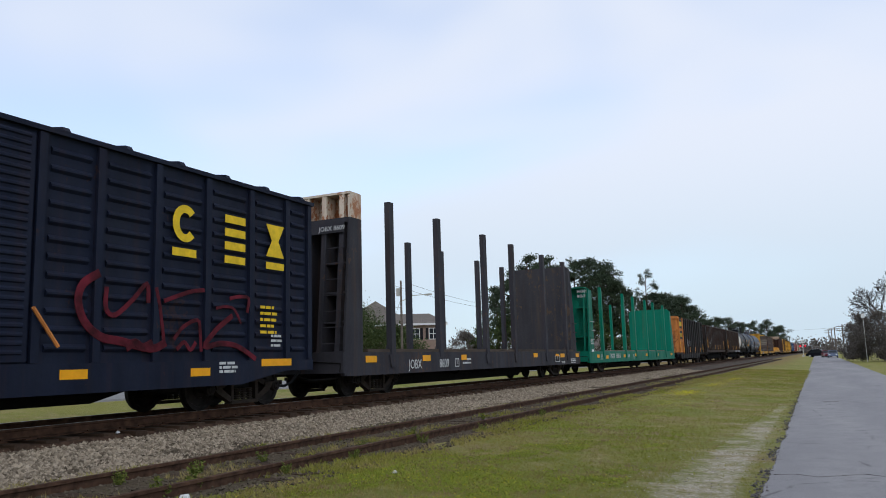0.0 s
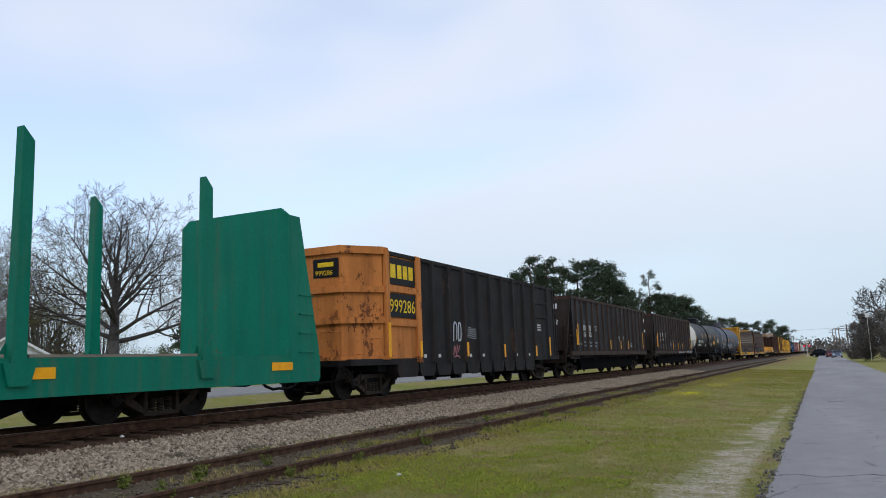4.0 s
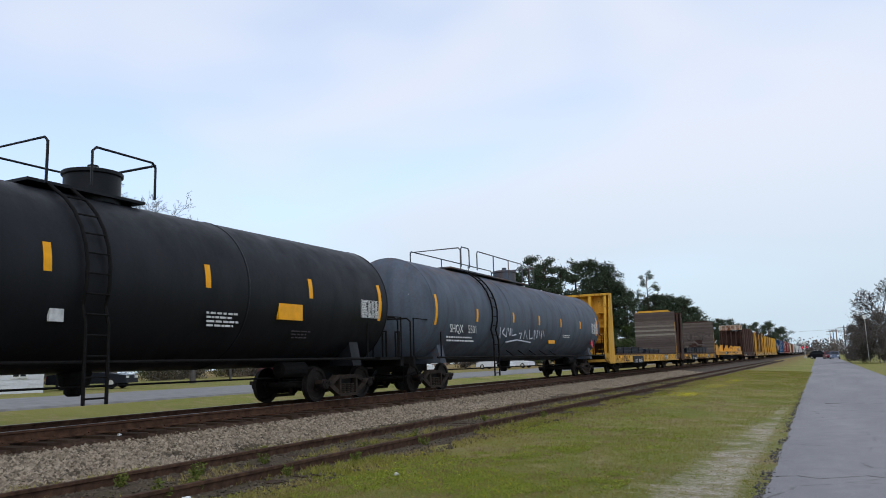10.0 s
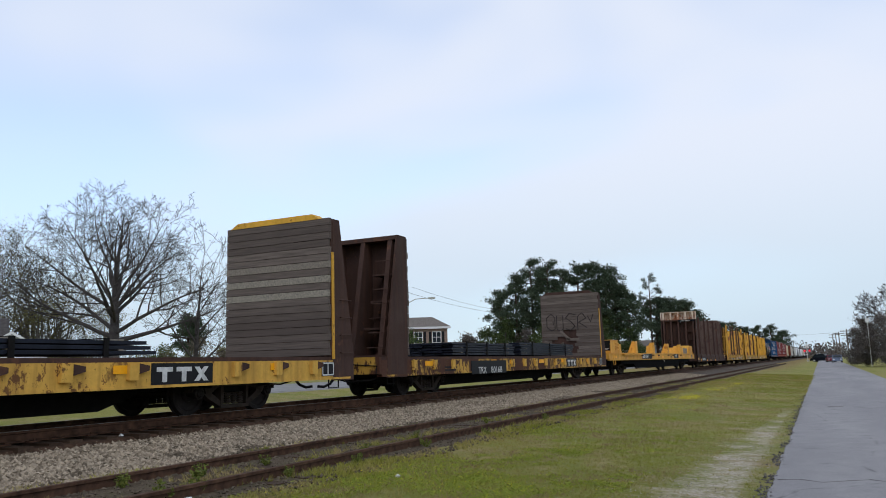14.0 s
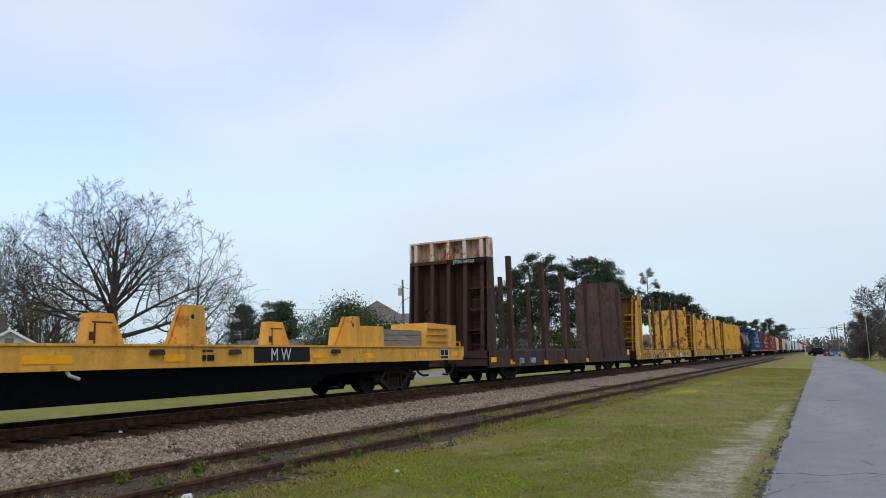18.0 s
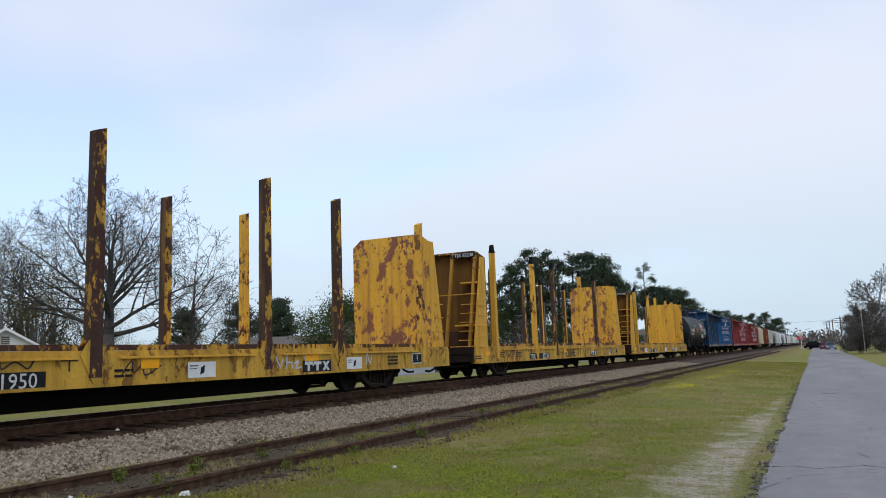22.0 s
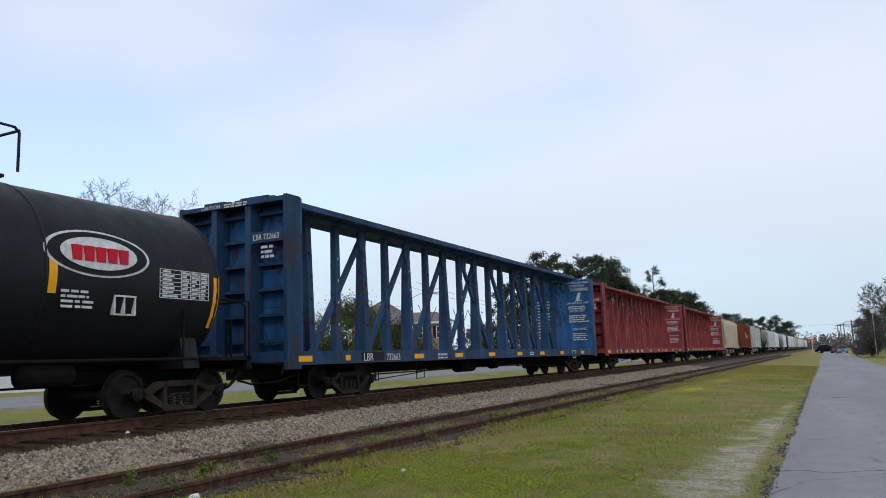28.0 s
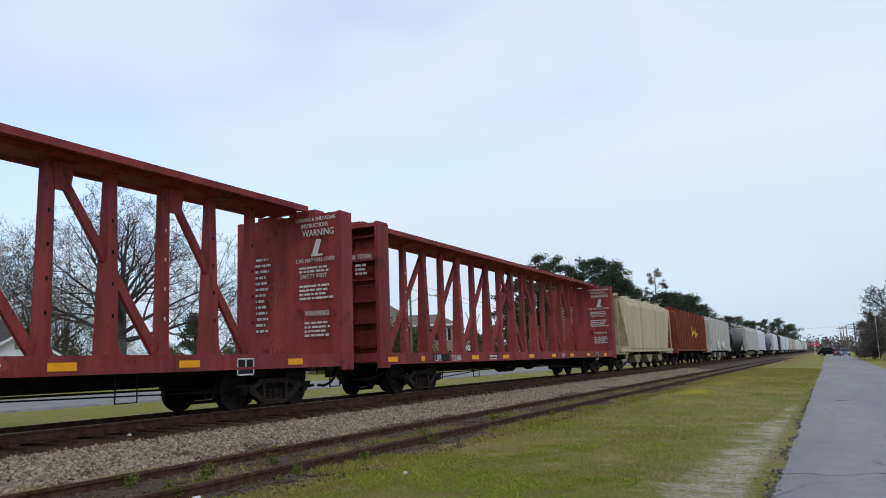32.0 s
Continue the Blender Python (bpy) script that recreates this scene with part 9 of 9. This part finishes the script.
# ---- track details: ties, plates, stones, weeds, grass ----
tie_mesh = Geo().box(-1.42, 1.42, -0.115, 0.115, -0.18, 0.0).mesh("tie", TIE)
old_tie = Geo().box(-1.22, 1.16, -0.11, 0.11, -0.18, 0.0).mesh("old_tie", TIE)
plate_mesh = Geo().box(-0.19, 0.19, -0.09, 0.09, 0.0, 0.022).box(-0.14, -0.11, -0.05, -0.02, 0.02, 0.05).box(0.11, 0.14, 0.02, 0.05, 0.02, 0.05).mesh("tie_plate", RAIL_RUST)
rng = random.Random(5)
for k in range(120):
    y = -3 + k * 0.53 + rng.uniform(-0.04, 0.04)
    t = part("tie", tie_mesh, None, main_track, at=pose(TRACK_X + rng.uniform(-0.12, 0.14), y, RAIL - 0.178, 0, 0, rng.uniform(-2, 2)))
    if k < 70:
        for s in (-1, 1):
            part("tie_plate", plate_mesh, None, t, at=pose(s * 0.7535, 0, 0))
for k in range(95):
    y = 1 + k * 0.55 + rng.uniform(-0.06, 0.06)
    part("tie", old_tie, None, siding, at=pose(SIDING_X + rng.uniform(-0.10, 0.10), y, 0.186 + rng.uniform(-0.035, 0.012), rng.uniform(-1, 1), 0, rng.uniform(-3, 3)))


def scatter(name, shapes, spots, mat, label, category):
    """Many small pieces in one mesh of stuff; spots are (x, y, z, size, turn)."""
    verts, faces, k = [], [], 0
    for n, (x, y, z, s, a) in enumerate(spots):
        vs, fs = shapes[n % len(shapes)]
        ca, sa = math.cos(a) * s, math.sin(a) * s
        verts.extend((x + u * ca - v * sa, y + u * sa + v * ca, z + w * s) for u, v, w in vs)
        faces.extend(tuple(k + i for i in f) for f in fs)
        k += len(vs)
    me = bpy.data.meshes.new(name)
    me.from_pydata(verts, [], faces)
    me.materials.append(mat)
    return tagged(new(name, me), label, category, kind="stuff")


def stone_shape(r):
    v = [(0.5, 0, 0), (0.1, 0.5, 0.05), (-0.5, 0.1, 0), (0, -0.45, 0.05), (0.12, 0.1, 0.45), (0, 0, -0.35)]
    v = [tuple(c + r.uniform(-0.16, 0.16) for c in p) for p in v]
    return v, [(0, 1, 4), (1, 2, 4), (2, 3, 4), (3, 0, 4), (1, 0, 5), (2, 1, 5), (3, 2, 5), (0, 3, 5)]


def bed_z(x):
    pts = [(-15.7, 0.02), (-14.0, 0.42), (-13.2, 0.40), (-10.7, 0.38), (-10.45, 0.36), (-9.2, 0.215), (-8.6, 0.175), (-8.1, 0.15)]
    for (a, p), (b, q) in zip(pts, pts[1:]):
        if a <= x <= b:
            return p + (q - p) * (x - a) / (b - a)
    return 0.15


def ground_z(x):
    for (a, p), (b, q) in zip(PROFILE, PROFILE[1:]):
        if a <= x <= b:
            return p + (q - p) * (x - a) / (b - a)
    return 0.0


def siding_bed():
    g = Geo()
    cols = [(-8.35, -0.03), (-8.0, 0.008), (-7.75, 0.018), (-7.0, 0.014), (-6.2, 0.018), (-5.95, 0.008), (-5.6, -0.03)]
    ys = [-30 + k * 0.8 for k in range(225)]
    for y in ys:
        w = 0.22 * noise.noise((y * 0.35, 5.0, 0.0))
        g.v += [(x + (w if k in (0, 1, 5, 6) else 0.0), y, ground_z(x) + dz) for k, (x, dz) in enumerate(cols)]
    n = len(cols)
    g.f = [(j * n + i, j * n + i + 1, (j + 1) * n + i + 1, (j + 1) * n + i) for j in range(len(ys) - 1) for i in range(n - 1)]
    tagged(part("siding_bed", g, DIRT), "brown overgrown dirt and cinders under the siding", "ground", kind="structure")


siding_bed()
shapes = [stone_shape(rng) for _ in range(14)]
spots, soiled = [], []
for k in range(100000):
    y = 3 + 62 * rng.random() ** 1.6
    x = rng.uniform(-10.62, -8.35) if rng.random() < 0.86 else -8.35 + 0.75 * rng.random() ** 2
    if x > -8.5 and noise.noise((x * 0.8, y * 0.5, 4.0)) > 0.12:
        continue
    spot = (x, y, bed_z(x) + rng.uniform(-0.012, 0.03), rng.uniform(0.045, 0.098), rng.uniform(0, 6.3))
    grimy = noise.noise((x * 0.9, y * 0.35, 14.0)) + 0.5 * noise.noise((x * 3.0, y * 1.6, 15.0)) + 0.7 * (x + 8.5)
    (soiled if grimy > rng.uniform(-0.1, 0.35) else spots).append(spot)
scatter("soiled_stones", shapes, soiled, DIRTY_STONE, "dirt-brown ballast stones near the siding", "ballast")
scatter("ballast_stones", shapes, spots, STONE, "loose grey and tan ballast stones along the main line", "ballast")
spots = []
for k in range(13000):
    y = 3 + 46 * rng.random() ** 1.5
    x = rng.uniform(-8.2, -5.4)
    spots.append((x, y, ground_z(x) + rng.uniform(-0.005, 0.028), rng.uniform(0.025, 0.065), rng.uniform(0, 6.3)))
scatter("siding_stones", shapes, spots, DIRTY_STONE, "sparse dirty stones between the siding rails", "ballast")


def blade_shape(r):
    v, f = [], []
    for k in range(6):
        a, b = r.uniform(0, 6.28), r.uniform(0.15, 0.6)
        h = r.uniform(0.5, 1.0)
        ox, oy = r.uniform(-.25, .25), r.uniform(-.25, .25)
        ux, uy = math.cos(a), math.sin(a)
        i = len(v)
        v += [(ox - uy * .04, oy + ux * .04, 0), (ox + uy * .04, oy - ux * .04, 0), (ox + ux * b * .5 + uy * .025, oy + uy * b * .5 - ux * .025, h * .65), (ox + ux * b, oy + uy * b, h)]
        f += [(i, i + 1, i + 2), (i, i + 2, i + 3)]
    return v, f


tufts = [blade_shape(rng) for _ in range(10)]


def grass_cover(x, y):
    """How thickly grass grows: thin on the sand and along the siding, patchy elsewhere."""
    n = noise.noise((x * 0.55, y * 0.4, 3.0)) + 0.4 * noise.noise((x * 2.4, y * 2.0, 9.0))
    sandy = -1.85 + 0.047 * (y - 8.5)
    cover = 0.62 + 0.8 * n
    if sandy < x < -1.0 and y < 24:
        cover *= 0.10
    return cover * min(1.0, max(0.0, (-0.72 - x) / 0.12))


spots = []
while len(spots) < 60000:
    y = 5.5 + 62 * rng.random() ** 2.0
    x = rng.uniform(-5.75, -0.74)
    if rng.random() > grass_cover(x, y):
        continue
    spots.append((x, y, ground_z(x) - 0.01, rng.uniform(0.022, 0.055) * (1.5 if x < -5.2 else 1.0) * (1 + max(0, y - 25) / 40), rng.uniform(0, 6.3)))
scatter("grass", tufts, spots, BLADE, "short green and yellowish spring grass", "grass")
# low clover mats, brighter green, in clumps between the siding and the road
clover = []
for _ in range(8):
    v, f = [], []
    for k in range(9):
        a, q = rng.uniform(0, 6.28), rng.uniform(0.1, 0.9)
        cx, cy, cz, w = math.cos(a) * q, math.sin(a) * q, rng.uniform(0.25, 0.85), rng.uniform(0.16, 0.3)
        t1, t2, i = rng.uniform(-0.12, 0.12), rng.uniform(-0.12, 0.12), len(v)
        v += [(cx - w, cy, cz - t1), (cx, cy - w, cz - t2), (cx + w, cy, cz + t1), (cx, cy + w, cz + t2)]
        f.append((i, i + 1, i + 2, i + 3))
    clover.append((v, f))
spots, mats = [], []
while len(spots) < 36000:
    y = 5.8 + 18 * rng.random() ** 2.2
    x = rng.uniform(-5.5, -2.2)
    if rng.random() * 0.7 - 0.35 + 1.3 * noise.noise((x * 0.7, y * 0.5, 21.0)) + 0.7 * noise.noise((x * 2.6, y * 2.2, 17.0)) < 0.04 + 0.075 * max(0, y - 8.5) + 0.22 * max(0, x + 3.6):
        continue
    spots.append((x, y, ground_z(x) - 0.008, rng.uniform(0.016, 0.036), rng.uniform(0, 6.3)))
    if rng.random() < 0.05:
        mats.append((x + rng.uniform(-.05, .05), y + rng.uniform(-.05, .05)))
scatter("clover", clover, spots, CLOVER, "bright green clover in low mats", "clover")
# last year's dead grass, thickest along the siding
spots = []
while len(spots) < 8000:
    y = 5.5 + 50 * rng.random() ** 1.8
    x = -5.85 + 3.6 * rng.random() ** 1.7
    if noise.noise((x * 0.8, y * 0.45, 33.0)) + 0.6 * noise.noise((x * 2.8, y * 2.0, 37.0)) < 0.05 + 0.08 * (x + 5.5):
        continue
    spots.append((x, y, ground_z(x) - 0.008, rng.uniform(0.025, 0.065), rng.uniform(0, 6.3)))
scatter("dead_grass", tufts, spots, STRAW, "dry straw-brown tufts of last year's grass", "grass")
spots = []
for k in range(5200):
    y = 5.5 + 17 * rng.random() ** 1.5
    x = -1.95 + 0.047 * y + rng.gauss(0.0, 0.42)
    if x < road_edge(y) - 0.03:
        spots.append((x, y, ground_z(x) - 0.004, rng.uniform(0.008, 0.030), rng.uniform(0, 6.3)))
scatter("sand_grit", shapes, spots, GRIT, "pale and dark grit strewn over the worn sand", "grit")
spots = []
while len(spots) < 9500:
    y = 4.5 + 46 * rng.random() ** 1.5
    x = rng.choice((-8.5, -8.2, -8.0, -7.2, -6.9, -6.5, -5.95, -5.85, -5.7, -5.6)) + rng.gauss(0, 0.14)
    if noise.noise((x * 0.9, y * 0.6, 5.0)) < 0.0:
        continue
    spots.append((x, y, ground_z(x) - 0.005, rng.uniform(0.04, 0.12), rng.uniform(0, 6.3)))
scatter("track_grass", tufts, spots, BLADE, "straggling grass growing through the siding", "grass")
flowers = [([(0.3, 0, 0), (0, 0.3, 0.1), (-0.3, 0, 0), (0, -0.3, 0.1), (0, 0, 0.3)], [(0, 1, 4), (1, 2, 4), (2, 3, 4), (3, 0, 4)])]
spots = [(x, y, ground_z(x) + rng.uniform(0.03, 0.065), rng.uniform(0.012, 0.026), rng.uniform(0, 6.3)) for x, y in mats]
for cx, cy, rx, ry, k in ((-4.4, 28.5, 0.5, 1.5, 800), (-4.3, 36.0, 0.4, 2.4, 450), (-4.2, 43.0, 0.4, 3.0, 300), (-3.9, 23.0, 0.6, 2.0, 120)):
    for _ in range(k):
        x, y = rng.gauss(cx, rx * 0.6), rng.gauss(cy, ry * 0.6)
        spots.append((x, y, ground_z(x) + rng.uniform(0.03, 0.07), rng.uniform(0.02, 0.045), rng.uniform(0, 6.3)))
scatter("yellow_flowers", flowers, spots, FLOWER, "tiny yellow flowers scattered over the grass", "flowers")


def weed(x, y, z, size, seed):
    r, g = random.Random(seed), Geo()
    w = thing("weed", "leafy green weed sprouting beside the siding rail", "weed", "weeds by the siding", pose(x, y, z))
    tips = []
    for k in range(9):
        a = r.uniform(0, 6.28)
        tip = Vector((math.cos(a) * size * r.uniform(.2, .7), math.sin(a) * size * r.uniform(.2, .7), size * r.uniform(0.4, 1.1)))
        g.rod((0, 0, 0), tip, 0.006, 4, 0.003)
        tips += [tip, tip * 0.7, tip * 0.45]
    tagged(part("stem", leaf_mesh("stem", g, WEED_LEAF), None, w), kind="stuff")
    part("leaves", leaf_mesh("leaves", leaves(tips, size * 0.10, 200, size * 0.13, r), WEED_LEAF), None, w)


for k, (x, y, s) in enumerate(((-7.55, 6.7, 0.17), (-7.1, 7.5, 0.2), (-7.2, 8.9, 0.15), (-6.3, 6.1, 0.2), (-6.35, 6.65, 0.19), (-6.1, 8.0, 0.13), (-7.95, 8.6, 0.12), (-6.6, 10.6, 0.15), (-6.0, 9.4, 0.14), (-7.9, 12.4, 0.12), (-6.95, 12.9, 0.14), (-6.05, 11.6, 0.15),
                               (-5.9, 13.8, 0.14), (-8.3, 10.3, 0.10), (-8.2, 15.2, 0.12), (-6.0, 17.5, 0.16), (-7.0, 16.4, 0.13))):
    weed(x, y, 0.165, s, 200 + k)


def litter(x, y, z, s, mat, label):
    t = part("scrap", Geo().hexa([(-s, -s * .6, 0), (s, -s * .5, 0), (s * .8, s * .6, 0), (-s * .7, s * .5, 0), (-s * .6, -s * .3, s * .7), (s * .5, -s * .4, s * .5), (s * .5, s * .4, s * .8), (-s * .5, s * .3, s * .4)]), mat)
    t.matrix_basis = pose(x, y, z, 0, 0, x * 57 % 180)
    tagged(t, label, "litter")


spots = []
for k in range(2600):
    y = 4 + 30 * rng.random() ** 1.7
    x = road_edge(y) - 0.02 + rng.gauss(0, 0.055)
    if noise.noise((y * 0.9, 7.0, 1.0)) < -0.15:
        continue
    spots.append((x, y, -0.012 + rng.uniform(-0.02, 0.006), rng.uniform(0.012, 0.05), rng.uniform(0, 6.3)))
scatter("asphalt_crumbs", shapes, spots, CRUMB, "dark broken lumps along the ragged road edge", "asphalt rubble")


def crack(pts, wide, label):
    g = Geo()
    for k in range(len(pts) - 1):
        (a, b), (c, d) = pts[k], pts[k + 1]
        h = road_z((a + c) / 2) + 0.003
        g.hexa([(a, b - wide, h - .01), (c, d - wide, h - .01), (c, d + wide, h - .01), (a, b + wide, h - .01), (a, b - wide, h), (c, d - wide, h), (c, d + wide, h), (a, b + wide, h)])
    tagged(part("road_crack", g, CRUMB), label, "road crack", kind="structure")


def road_z(x):
    pts = [(-0.75, -0.05), (-0.60, 0.006), (0.6, 0.03), (2.0, 0.03), (3.2, 0.004)]
    for (a, p), (b, q) in zip(pts, pts[1:]):
        if a <= x <= b:
            return p + (q - p) * (x - a) / (b - a)
    return 0.03


crack([(-0.65 + 0.25 * k, 10.55 + 0.12 * math.sin(k * 2.1) + 0.05 * math.sin(k * 5.3)) for k in range(14)], 0.009, "dark crack across the asphalt")
crack([(-0.05 + 0.1 * k, 25.3 + 0.05 * math.sin(k * 2)) for k in range(5)], 0.14, "dark tar patch on the asphalt")
litter(-10.75, 9.5, 0.47, 0.05, WHITE_TRIM, "pale stone chip lying on the track ties")
litter(-6.02, 6.2, 0.18, 0.06, WHITE_TRIM, "crumpled white paper scrap in the grass")
litter(-4.9, 8.6, 0.14, 0.05, PALE, "pale stone in the grass")
litter(-7.1, 5.7, 0.18, 0.05, WHITE_TRIM, "small pale scrap beside the siding rail")


# ---- what moves: the train rolls past, its wheels turn ----
RUN = [(0.0, 0.0), (2.5, 30.39), (4.5, 54.74), (7.0, 84.97), (9.0, 109.27), (11.0, 133.66), (13.5, 163.93), (15.5, 188.34), (18.0, 219.28), (20.0, 243.98), (22.0, 268.43), (24.0, 292.83), (25.5, 311.10), (27.5, 335.40), (30.0, 365.80), (32.0, 390.00)]


def run_at(t):
    for (a, p), (b, q) in zip(RUN, RUN[1:]):
        if t <= b:
            return p + (q - p) * (t - a) / (b - a)
    return RUN[-1][1]


def motions():
    for car, start in CARS:
        walk(car, [(t, pose(TRACK_X, start - s, RAIL)) for t, s in RUN])
    starts = dict((car.name, start) for car, start in CARS)
    for wheels, y, car in ROLLING:
        here = starts[car.name]
        # turning is keyed while the axle rolls past the camera
        ticks = [k for k in range(0, 32 * FPS + 1) if -4 < here + 10 - run_at(k / FPS) < 34]
        if not ticks:
            continue
        rows = []
        for k in ticks:
            a = math.degrees(run_at(k / FPS) / WHEEL_R)
            rows.append((k / FPS, pose(0, y, WHEEL_R, a % 360, 0, 0)))
        if ticks[0] > 0:
            rows.insert(0, (0.0, rows[0][1]))
        if ticks[-1] < 32 * FPS:
            rows.append((32.0, rows[-1][1]))
        walk(wheels, rows)


motions()
